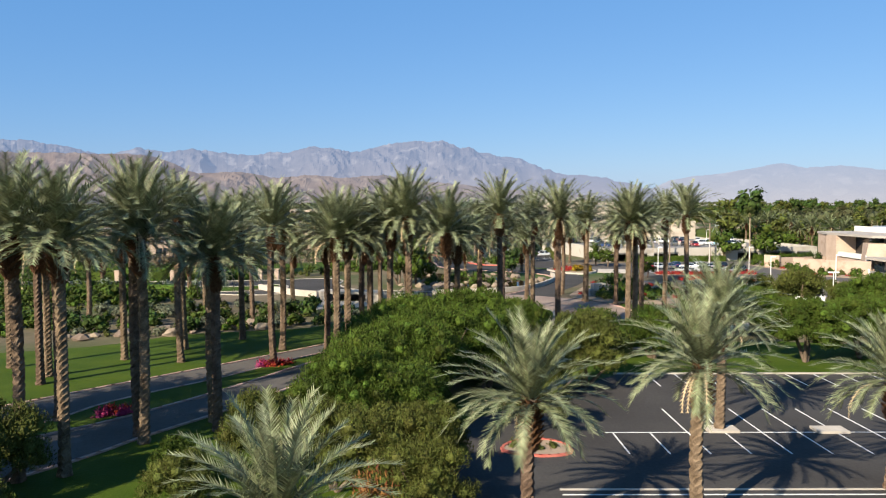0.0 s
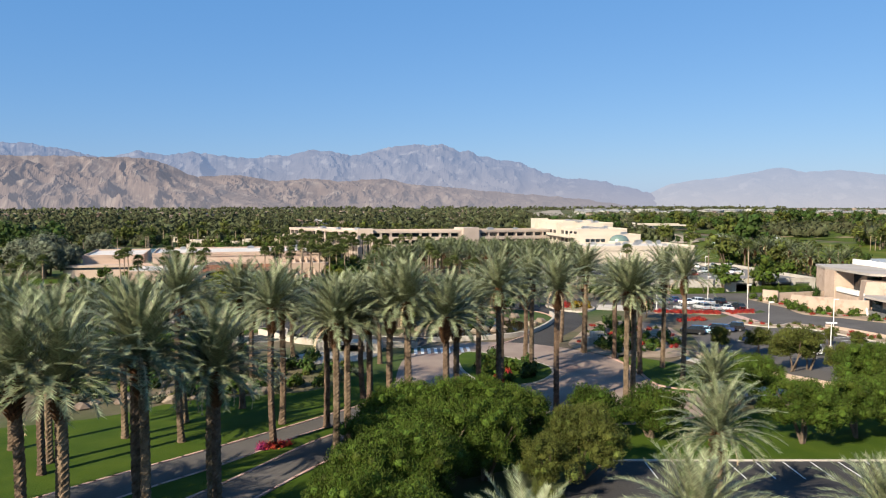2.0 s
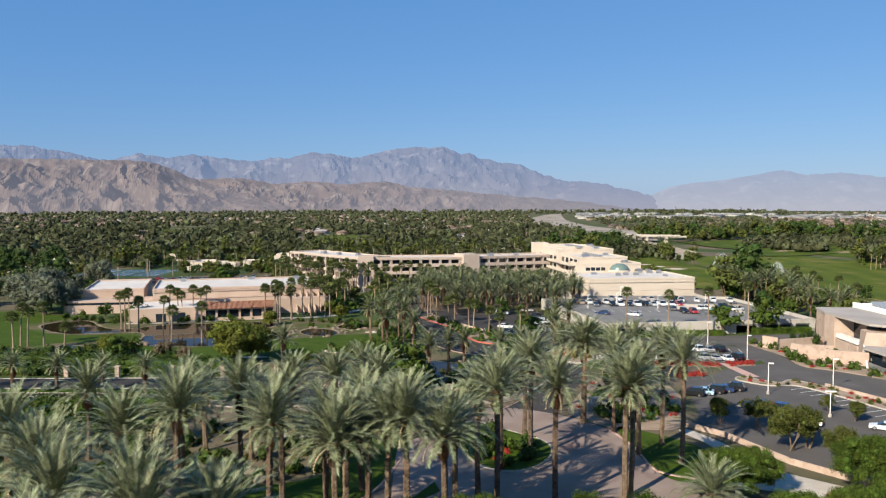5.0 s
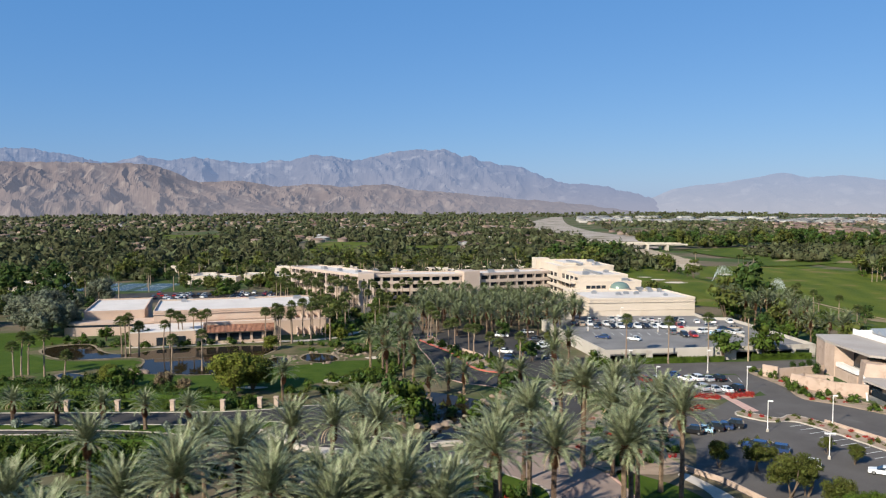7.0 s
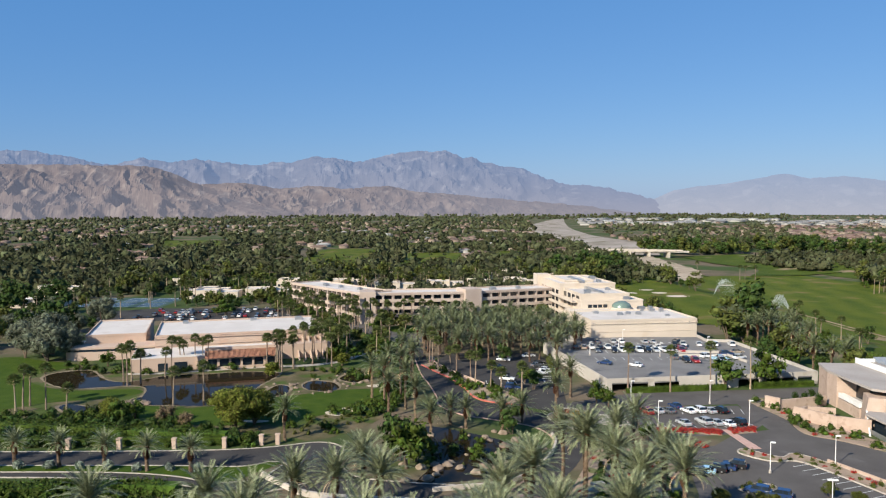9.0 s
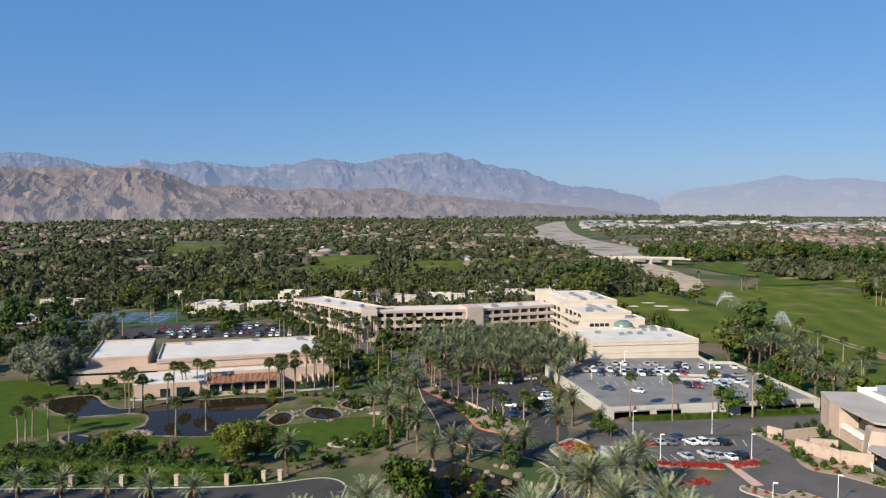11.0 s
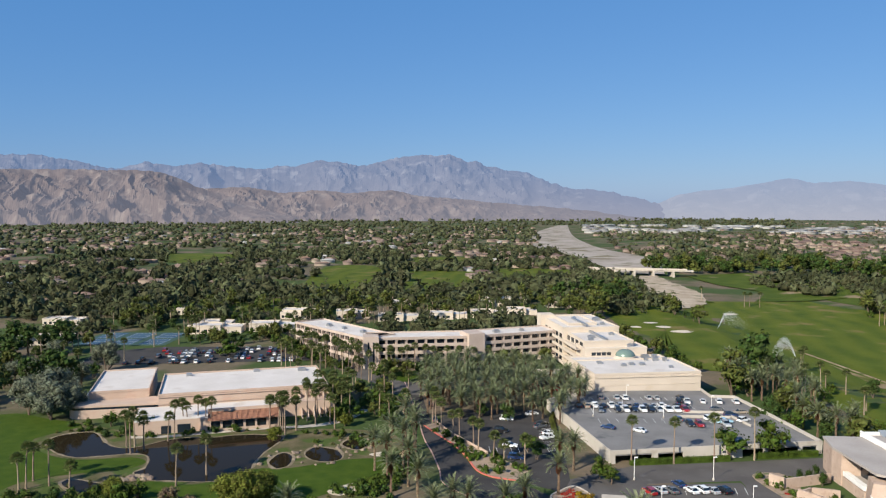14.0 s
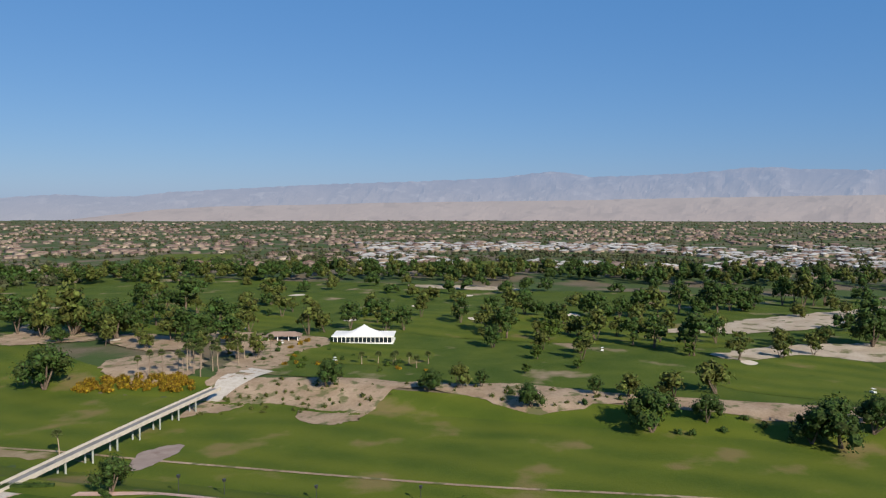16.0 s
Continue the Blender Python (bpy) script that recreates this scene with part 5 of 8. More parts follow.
# white event pavilion
tent = thing("event_pavilion", "white event pavilion with a sweeping peaked fabric roof", "pavilion", at=(408, 163, land(408, 163)), turn=-75)
hw, hd = 16.5, 8.5
s = Shape()
n, m = 24, 12
for i in range(n + 1):
    for j in range(m + 1):
        u, v = 2 * i / n - 1, 2 * j / m - 1
        e = max(abs(u), abs(v))
        z = 4.2 + 1.1 * (1 - e) + 4.3 * max(0, 1 - math.hypot(u * 1.4, v * 1.0)) ** 1.7
        s.v.append((hw * u * 1.05, hd * v * 1.08, z))
for i in range(n):
    for j in range(m):
        a = i * (m + 1) + j
        s.f.append((a, a + 1, a + m + 2, a + m + 1))
part("fabric_roof", s, WHITE, tent, "peaked white fabric roof", smooth=True)
part("eave", parapet(-hw * 1.05, hw * 1.05, -hd * 1.08, hd * 1.08, 3.6, 0.7, 0.15), WHITE, tent)
for i in range(15):
    for y in (-hd, hd):
        part("column", Shape().box(-hw + i * 2.33, -hw + i * 2.33 + 0.28, y - 0.14, y + 0.14, 0.5, 3.8), WHITE, tent)
part("glazing", Shape().box(-hw + 0.3, hw - 0.3, -hd + 0.5, hd - 0.5, 0.5, 3.7), GLASS, tent)
part("plinth", Shape().box(-hw - 0.6, hw + 0.6, -hd - 0.6, hd + 0.6, -0.8, 0.5), WHITE, tent)
hut = thing("tile_roof_pavilion", "low open pavilion with pale pinkish roof beside the event tent", "pavilion", at=(392, 205, land(392, 205)), turn=-70)
part("roof", Shape().prism([(-10, -5), (10, -5), (10, 5), (-10, 5)], 3, 5, [(-6, -0.4), (6, -0.4), (6, 0.4), (-6, 0.4)]), FAR_ROOF, hut)
for x in (-8, -3, 3, 8):
    for y in (-4, 4):
        part("column", Shape().box(x - 0.25, x + 0.25, y - 0.25, y + 0.25, -0.8, 3), WHITE, hut)

# villas, courts and lots behind the hall
villa_spots = [(-150, 440, 30, 12, 5.5, 4), (-117, 449, 27, 13, 5.5, 6), (-110, 506, 24, 12, 6, 0), (-73, 499, 22, 12, 6, 8), (-150, 462, 18, 12, 4.5, 6), (-45, 490, 26, 12, 5, 5), (-12, 500, 24, 12, 5, 0), (28, 574, 30, 13, 6, 0),
               (16, 508, 22, 12, 5, 6), (-228, 400, 26, 14, 5, 12), (-185, 520, 20, 12, 5, 0), (-110, 500, 22, 12, 5, 0), (40, 520, 20, 12, 5, 0), (72, 560, 24, 12, 5, 4), (-250, 470, 22, 12, 5, 4),
               (20, 560, 22, 12, 5, -6), (-40, 560, 22, 12, 5, 6)]
for x, y, w, d, h, turn in villa_spots:
    v = thing("villa", "low cream stucco villa with a flat white roof", "villa", "villas behind the hotel", (x, y, 0), turn)
    h = h - 1.0
    flat_block(v, 0, w * 0.62, 0, d, h)
    flat_block(v, w * 0.62, w, 2, d + 4, h - 1.2)
    for i in range(4):
        part("window", Shape().box(1 + i * w * 0.14, 2.6 + i * w * 0.14, -0.06, 0, 1.0, 2.6), GLASS, v)
court = Shape().box(-200, -150, 404, 446, -0.1, 0.06)
solid("tennis_court", court, COURT_GREEN, "green and blue tennis courts with white lines", "tennis court", kind="structure")
play, marks = Shape(), Shape()
for i in range(3):
    for j in range(2):
        x, y = -197 + 16 * i, 407 + 20 * j
        play.box(x, x + 12, y, y + 17, 0.06, 0.075)
        marks.wall([(x + 1, y + 1), (x + 11, y + 1), (x + 11, y + 16), (x + 1, y + 16)], 0.12, 0.075, 0.09, True).wall([(x + 1, y + 8.5), (x + 11, y + 8.5)], 0.1, 0.075, 0.09)
solid("court_surface", play, COURT_BLUE, "blue acrylic tennis court surface", "tennis court", kind="structure")
solid("court_lines", marks, PAINT, "white tennis court lines", "court marking", kind="structure")
sheet("parking_lot", [(-172, 352), (-60, 366), (-66, 402), (-148, 400), (-176, 386)], 0.05, DARK_ASPHALT, "dark asphalt parking lot behind the hall", "parking lot")
sheet("road", [(-62, 365), (-40, 330), (-20, 306), (-10, 308), (-30, 336), (-52, 372)], 0.055, ASPHALT, "asphalt hotel drive", "road")
sheet("road", [(-24, 300), (-12, 320), (30, 328), (60, 322), (60, 314), (30, 318), (-4, 308), (-10, 298)], 0.06, ASPHALT, "asphalt drive to the hotel entrance", "road")
sheet("lawn", [(-34, 330), (-24, 318), (-10, 326), (12, 334), (10, 345), (-20, 342)], 0.05, LAWN, "green lawn before the hotel", "lawn")
# road bridge over the riverbed
overpass = thing("road_bridge", "low grey concrete road bridge over the dry riverbed", "bridge")
part("bridge_deck", Shape().wall([(150, 882), (262, 850)], 14, 2.6, 3.8), CONCRETE, overpass)
part("parapet", Shape().wall([(148, 874.8), (260, 842.8)], 0.5, 3.8, 4.9), CONCRETE, overpass)
part("parapet", Shape().wall([(152, 889.2), (264, 857.2)], 0.5, 3.8, 4.9), CONCRETE, overpass)
for k in range(5):
    x = 166 + 20 * k
    part("pier", Shape().box(x - 0.8, x + 0.8, 871 - 0.286 * (x - 150), 892 - 0.286 * (x - 150), land(x, 870) - 1, 2.6), CONCRETE, overpass)

# ---- plants ----


def frond(s, base, az, tilt, length, droop, pairs, leaflet, rg, width=0.075):
    """One feather leaf: a thin bent rib with two rows of leaflets."""
    steps = 6
    pts, p, e = [Vector(base)], Vector(base), tilt
    side = Vector((-math.sin(az), math.cos(az), 0))
    for i in range(steps):
        d = Vector((math.cos(az) * math.cos(e), math.sin(az) * math.cos(e), math.sin(e)))
        p = p + d * (length / steps)
        pts.append(p)
        e -= droop / steps * (0.5 + i / steps)
    for i in range(steps):
        w0, w1 = 0.05 * (1 - i / steps) + 0.012, 0.05 * (1 - (i + 1) / steps) + 0.012
        s.add([pts[i] - side * w0, pts[i] + side * w0, pts[i + 1] + side * w1, pts[i + 1] - side * w1], [(0, 1, 2, 3)])
    for k in range(pairs):
        q = 0.1 + 0.9 * (k + 0.5) / pairs
        f = q * steps
        i = min(steps - 1, int(f))
        at = pts[i].lerp(pts[i + 1], f - i)
        d = (pts[i + 1] - pts[i]).normalized()
        up = side.cross(d)
        if up.z < 0:
            up = -up
        ll = leaflet * (0.55 + 0.75 * math.sin(math.pi * min(1, 0.12 + q * 0.8))) * rg.uniform(0.85, 1.15)
        for sg in (-1, 1):
            way = (side * sg * 0.72 + d * (0.55 + 0.5 * q) + up * rg.uniform(0.1, 0.4)).normalized()
            tip = at + way * ll + Vector((0, 0, -0.08 * ll))
            s.add([at - d * width * 0.5, at + d * width * 0.5, tip], [(0, 1, 2)])


def date_crown(rg, fronds, length, pairs, leaflet, width, spread=74):
    """spread: degrees between the upright middle fronds and the lowest ones."""
    live, dry = Shape(), Shape()
    for i in range(fronds):
        q = i / (fronds - 1)
        az = i * 2.39996 + rg.uniform(-0.25, 0.25)
        tilt = radians(87 - spread * q ** 0.85 + rg.uniform(-6, 6))
        frond(live, (0.2 * math.cos(az), 0.2 * math.sin(az), 0.5 - 0.7 * q), az, tilt, length * rg.uniform(0.86, 1.1) * (0.92 + 0.12 * math.sin(math.pi * q)), radians(44 + 42 * q + rg.uniform(-14, 16)), pairs, leaflet, rg, width)
    for i in range(5):
        az = rg.uniform(0, 6.28)
        frond(dry, (0.25 * math.cos(az), 0.25 * math.sin(az), -0.35), az, radians(14 + rg.uniform(-22, 12)), length * 0.8, radians(140), max(5, pairs // 2), leaflet * 0.4, rg, width)
    return live, dry


def palm_trunk(height, rg, rings=0.3, sides=10):
    """A trunk wrapped in the stubs of old leaves, leaning a little."""
    n = max(8, int(height / rings * 2))
    lx, ly = rg.uniform(-0.25, 0.25), rg.uniform(-0.25, 0.25)
    s, boots = Shape(), Shape()
    for i in range(n + 1):
        q = i / n
        z = height * q
        r = 0.31 - 0.03 * q + 0.10 * math.exp(-z * 1.5)
        for j in range(sides):
            a = 2 * math.pi * (j + 0.5 * (i % 2)) / sides
            m = r * (1.24 if (i + j) % 2 else 0.96) * rg.uniform(0.96, 1.05)
            s.v.append((lx * q * (1 - q) * 4 + m * math.cos(a), ly * q * (1 - q) * 4 + m * math.sin(a), z + (0.06 if (i + j) % 2 else 0)))
    for i in range(n):
        for j in range(sides):
            a, b = i * sides + j, i * sides + (j + 1) % sides
            s.f.append((a, b, b + sides, a + sides))
    s.f.append(tuple(range(n * sides, n * sides + sides)))
    for k in range(110):
        q = k / 110
        az = k * 2.39996
        z = height - 2.5 + 2.55 * q
        r0, r1 = 0.24, 0.50 + 0.26 * math.sin(math.pi * q ** 0.7)
        c, t = Vector((math.cos(az), math.sin(az), 0)), Vector((-math.sin(az), math.cos(az), 0))
        b = Vector((0, 0, z)) + c * r0
        e = Vector((0, 0, z + 0.3)) + c * r1
        boots.add([b - t * 0.14, b + t * 0.14, e + t * 0.07, e - t * 0.07, b - Vector((0, 0, 0.2)) + c * 0.02], [(0, 1, 2, 3), (0, 3, 4), (3, 2, 4), (2, 1, 4)])
    return s, boots


def date_palm(height, seed, fine, label, at, group="date palms"):
    rg = random.Random(seed)
    p = thing("date_palm", label, "palm tree", group, at, rg.uniform(0, 360))
    trunk, boots = palm_trunk(height, rg, 0.42 if fine > 1 else 1.2, 10 if fine > 1 else 6)
    part("trunk", trunk, TRUNK, p)
    part("boot_ring", boots, BOOTS, p, "brown ring of cut leaf bases")
    live, dry = date_crown(rg, *((72, 5.2, 25, 0.62, 0.16, 84) if fine == 2 else (74, 4.5, 32, 0.55, 0.105, 96) if fine == 3 else (54, 3.3, 16, 0.45, 0.15, 92) if fine == 4 else (40, 4.1, 12, 0.62, 0.26, 92)))
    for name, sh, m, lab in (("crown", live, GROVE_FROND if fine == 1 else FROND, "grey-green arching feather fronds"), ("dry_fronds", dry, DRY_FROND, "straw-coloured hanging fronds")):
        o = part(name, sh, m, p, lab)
        o.location = (0, 0, height)
    return p


palm_kinds = {}


def plant_palm(x, y, height, fine=2, label="tall date palm with grey-green crown and ringed trunk", group="tall date palms by the drive"):
    """Trees of about one height share their meshes."""
    kind = (round(height * 2) / 2, fine, rng.randrange(3 if fine == 2 else 2))
    if kind not in palm_kinds:
        palm_kinds[kind] = date_palm(kind[0], hash(kind) % 9973, fine, label, (x, y, land(x, y)), group)
        return palm_kinds[kind]
    q = copy_thing(palm_kinds[kind], pose(x, y, land(x, y), 0, 0, rng.uniform(0, 360)))
    return tagged(q, label, "palm tree", group)


# first sixteen palms stand unseen left of the view, added to shade the drive
TALL = [(-36.5, 40, 15), (-38.5, 45, 14), (-41, 51, 15), (-41, 37.5, 14.5), (-44.5, 33, 15), (-47, 28, 14), (-50, 23, 14.5), (-46.5, 47, 15), (-49.5, 42, 14), (-52, 37.5, 14.5), (-55, 32, 15), (-58, 27, 14), (-33, 43, 15), (-44, 46, 14), (-43, 30, 15), (-50, 40, 14.5), (-22.2, 55.2, 15.5), (-21.2, 53.5, 14.5), (-30, 59.1, 14.5), (-16.8, 56.5, 13), (-17.8, 58.8, 13), (-23.6, 47, 14.5), (-26, 46, 15),
        (-37.8, 71.2, 13), (-38.7, 74.5, 12.5), (-44.7, 78.5, 14), (-34.6, 82.6, 13), (-28, 81.2, 15.5), (-30.1, 88.7, 14.5), (-25, 94.9, 14), (-17.9, 80.2, 14.5), (-18.6, 88, 14), (-13.2, 86.6, 12.5), (-10.8, 77, 13.5), (-10, 80, 13.5), (-10.4, 100, 11.5), (-8.2, 85, 13.5), (-5.4, 79.6, 14.5), (-3.7, 78.4, 15.5), (-4.2, 92, 13), (0.3, 77.7, 14), (1.6, 86, 12.5), (4.8, 97, 13), (6.6, 90.3, 15.5), (8.6, 110, 12.5), (13.5, 124, 11), (13.3, 113, 14.5), (14.2, 94, 15), (24.5, 131, 14), (23.4, 96.5, 14.5), (24.4, 98, 14), (29.8, 114.4, 12.5), (34.5, 119.2, 14.5), (34.9, 110.3, 15)]
for x, y, h in TALL:
    plant_palm(x, y, h)
for x, y, h in ((4.4, 38.2, 7), (13.4, 39.3, 8.5), (20.6, 56.4, 8.5), (26.5, 44.5, 6.5), (-6.0, 27, 5.5), (29.2, 81.5, 6.5)):
    plant_palm(x, y, h, 3, label="short date palm with a wide grey-green crown", group="short date palms in the lot")
plant_palm(-87.3, 155.2, 5, 4, label="young date palm on the grass strip", group="young palms along the road")
for x, y in ((-78.2, 155.0), (-68.5, 154.0), (-59.4, 152.6), (-50.3, 151.6), (-96.4, 154.6), (-105, 154.4)):
    plant_palm(x, y, 5, 4, label="young date palm on the grass strip", group="young palms along the road")
for x, y, h in ((-14, 133, 9), (-24, 123, 9), (-17, 121, 10), (-36, 116, 9), (-28, 112, 9.5), (-52, 112, 10), (-10, 122, 10)):
    plant_palm(x, y, h, label="date palm beside the road with a dense crown", group="palms round the creek")
for x, y, h in ((24.4, 132, 13), (22, 141.7, 11.5), (34, 150, 10), (28.5, 126, 12), (40, 160, 9)):
    plant_palm(x, y, h, label="date palm in the planting bed beside the road", group="palms round the planting bed")
for x, y, h in ((-14, 192, 9), (-10, 200, 10), (-16, 206, 10), (-12, 214, 11), (-9, 222, 11), (-7, 190, 8), (-20, 212, 9), (-16, 222, 10), (5.3, 182, 5), (1.6, 185.3, 4.5), (13.8, 180.4, 5), (19.1, 187, 4.5), (31.5, 212.5, 8), (35.1, 212.5, 8), (28.3, 194.2, 8), (-35.9, 172.9, 7), (-10, 232, 10), (-13, 242, 10), (-3, 178, 5)):
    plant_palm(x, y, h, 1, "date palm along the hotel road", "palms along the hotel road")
GROVE = [(-9, 268), (38, 258), (52, 282), (52, 310), (36, 312), (50, 330), (10, 338), (-12, 330)]
for x, y in in_outline(GROVE, 95, 4.6):
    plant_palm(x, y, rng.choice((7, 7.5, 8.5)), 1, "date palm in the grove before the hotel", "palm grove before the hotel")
for x, y in in_outline([(116, 236), (128, 236), (142, 320), (120, 345), (110, 300)], 30, 4.2):
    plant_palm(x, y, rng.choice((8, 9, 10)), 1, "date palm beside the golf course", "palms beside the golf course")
for x, y in ((152, 200), (160, 197), (168, 192), (158, 190)):
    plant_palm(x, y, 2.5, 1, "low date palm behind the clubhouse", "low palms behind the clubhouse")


def fan_palm(height, seed, at, label, group):
    rg = random.Random(seed)
    p = thing("fan_palm", label, "palm tree", group, at, 0)
    bend = rg.uniform(-0.5, 0.5)
    pts = [(bend * (i / 8) ** 2, bend * 0.6 * (i / 8) ** 2, height * i / 8) for i in range(9)]
    part("trunk", Shape().tube(pts, [0.3 - 0.12 * min(1, i / 3) + (0.05 if i == 8 else 0) for i in range(9)], 8), FAN_TRUNK, p)
    crown, skirt = Shape(), Shape()
    top = Vector(pts[-1])
    for i in range(30):
        q = i / 29
        az, tilt = i * 2.39996, radians(80 - 118 * q)
        d = Vector((math.cos(az) * math.cos(tilt), math.sin(az) * math.cos(tilt), math.sin(tilt)))
        side = Vector((-math.sin(az), math.cos(az), 0))
        hub = top + d * 0.95 * rg.uniform(0.8, 1.1)
        crown.add([top - side * 0.03, top + side * 0.03, hub], [(0, 1, 2)])
        up = side.cross(d)
        for k in range(8):
            a0 = radians(-105 + 210 * k / 8)
            a1 = radians(-105 + 210 * (k + 0.7) / 8)
            r = 1.2 * rg.uniform(0.85, 1.1)
            mid = (a0 + a1) / 2
            e = hub + (d * math.cos(mid) + side * math.sin(mid)) * r - Vector((0, 0, 0.22 * r)) - up * 0.1
            crown.add([hub, hub + (d * math.cos(a0) + side * math.sin(a0)) * r * 0.6, e, hub + (d * math.cos(a1) + side * math.sin(a1)) * r * 0.6], [(0, 1, 2, 3)])
    for i in range(14):
        az = i * 2.4
        c = Vector((math.cos(az), math.sin(az), 0))
        t = Vector((-math.sin(az), math.cos(az), 0))
        b = top + Vector((0, 0, -0.1))
        skirt.add([b + c * 0.15 - t * 0.15, b + c * 0.15 + t * 0.15, b + c * 0.42 + t * 0.2 - Vector((0, 0, 1.0)), b + c * 0.36 - t * 0.2 - Vector((0, 0, 1.2))], [(0, 1, 2, 3)])
    part("crown", crown, FAN_LEAF, p, "green fan leaves")
    part("dead_leaves", skirt, DRY_FROND, p, "short skirt of dead leaves")
    return p


fan_kinds = {}


def plant_fan(x, y, height, label="slender fan palm with a small green crown", group="fan palms by the pond"):
    kind = (round(height), rng.randrange(2))
    if kind not in fan_kinds:
        fan_kinds[kind] = fan_palm(kind[0], hash(kind) % 9973, (x, y, land(x, y)), label, group)
        return
    tagged(copy_thing(fan_kinds[kind], pose(x, y, land(x, y), 0, 0, rng.uniform(0, 360))), label, "palm tree", group)


for x, y, h in ((-109.3, 194.5, 9), (-108.9, 197.2, 11), (-110.2, 203, 9), (-104, 199.3, 11), (-98, 198, 6), (-93.7, 225.8, 11), (-97.5, 232.1, 10), (-95, 232.1, 11), (-91, 229, 9), (-85.9, 240.6, 11), (-87, 238, 8), (-70.8, 199.6, 10), (-65.5, 208, 10),
                (-86.6, 250.9, 9), (-81.9, 251.2, 10), (-79.1, 250.5, 9), (-77, 249, 10), (-84.9, 250, 8), (-98.3, 246, 6)):
    plant_fan(x, y, h)
for x, y, h in ((-58.5, 252, 10), (-53.7, 253, 11), (-46.5, 270.4, 11), (-42.9, 266.8, 10), (-53.8, 250.2, 9), (-49.4, 250, 10), (-41, 274.2, 11), (-37.5, 270.5, 10), (-38.1, 290.1, 11), (-35.4, 286, 11), (-43.5, 290.1, 10), (-37.7, 312.8, 11), (-19.1, 253.5, 10),
                (-23.7, 267, 10), (-35.4, 312.9, 10), (-13.7, 256.8, 11), (-30, 300, 11), (-33, 320, 12), (-26, 312, 10), (-24, 330, 11), (-44, 300, 12), (-48, 262, 12), (-51, 258, 8), (-30, 340, 10), (-18, 338, 11), (-6, 342, 10), (-48, 345, 12), (-52, 352, 11), (-58, 360, 12),
                (-64, 370, 11), (-70, 380, 12), (-44, 338, 11), (5, 345, 9), (18, 348, 9), (-40, 340, 10), (-20, 280, 11), (-15, 290, 10), (-24, 290, 11)):
    plant_fan(x, y, h, "slender fan palm beside the hotel drive", "fan palms by the hotel")
for i in range(15):
    plant_fan(-80 + 2.95 * i + rng.uniform(-1, 1), 392 - 3.5 * i + rng.uniform(-1.5, 0.5), rng.choice((9, 10, 11, 12)), "slender fan palm before the hotel front", "fan palms by the hotel")
for i in range(9):
    plant_fan(-32 + 5.4 * i + rng.uniform(-1, 1), 343 + 0.8 * i + rng.uniform(-2, 1), rng.choice((8, 9, 10, 11)), "slender fan palm before the hotel front", "fan palms by the hotel")
for x, y, h in ((52.2, 217.2, 13), (64.6, 218.6, 12), (76.6, 220.2, 13), (88.8, 222, 14), (3.9, 242.9, 8), (8.2, 237.3, 7), (9.4, 230.6, 8), (13.5, 221.8, 7), (16.2, 217, 6), (21.9, 215.5, 8), (2, 245, 7), (-4, 256, 10), (-5, 260, 11), (-2, 252, 9)):
    plant_fan(x, y, h, "fan palm in front of the parking deck", "fan palms at the car parks")
for x, y, h in ((290, 422, 12), (294, 421, 11), (298, 420, 12), (302, 418.5, 11), (306, 424, 12), (282, 278, 10), (285, 276, 12), (290, 280, 11), (283, 507, 11), (288, 510, 10), (294, 515, 11), (292, 225, 11), (296, 222, 12), (300, 218, 11), (303, 212, 10), (306, 206, 12), (298, 206, 11), (302, 200, 12),
                (310, 196, 11), (307, 210, 12), (312, 200, 11), (315, 208, 11), (318, 216, 12), (324, 205, 11), (326, 195, 11), (322, 225, 12), (332, 214, 11), (138, 300, 9), (142, 306, 10), (146, 298, 9), (150, 310, 10), (155, 300, 9), (144, 318, 10), (158, 345, 9), (162, 352, 10), (146, 270, 9), (150, 276, 8),
                (346, 140, 5), (350, 133, 5), (355, 126, 5), (352, 118, 5), (358, 110, 5), (349, 125, 5), (345, 112, 5), (230, 600, 11), (236, 605, 10), (242, 600, 11), (210, 640, 11), (350, 395, 11), (356, 392, 10), (204, 188, 8), (176, 192, 10), (340, 200, 11), (345, 188, 11)):
    plant_fan(x, y, h, "slender fan palm on the golf course", "fan palms on the golf course")
for x, y in in_outline([(-200, 390), (-90, 410), (-60, 470), (60, 520), (100, 600), (-200, 560)], 40, 9):
    plant_fan(x, y, rng.choice((9, 10, 11, 12)), "slender fan palm among the villas", "fan palms among the villas")


def lumps(rg, n, w, h, base, size):
    """Centres and sizes of the leafy masses of one crown."""
    out = []
    for i in range(n):
        a, q = rg.uniform(0, 6.283), rg.random() ** 0.6
        e = rg.uniform(-0.5, 1.0)
        c = math.sqrt(max(0.05, 1 - e * e * 0.85))
        out.append((Vector((w * q * c * math.cos(a), w * q * c * math.sin(a), base + h * 0.5 * (1 + e * 0.85))), size * rg.uniform(0.7, 1.2)))
    return out


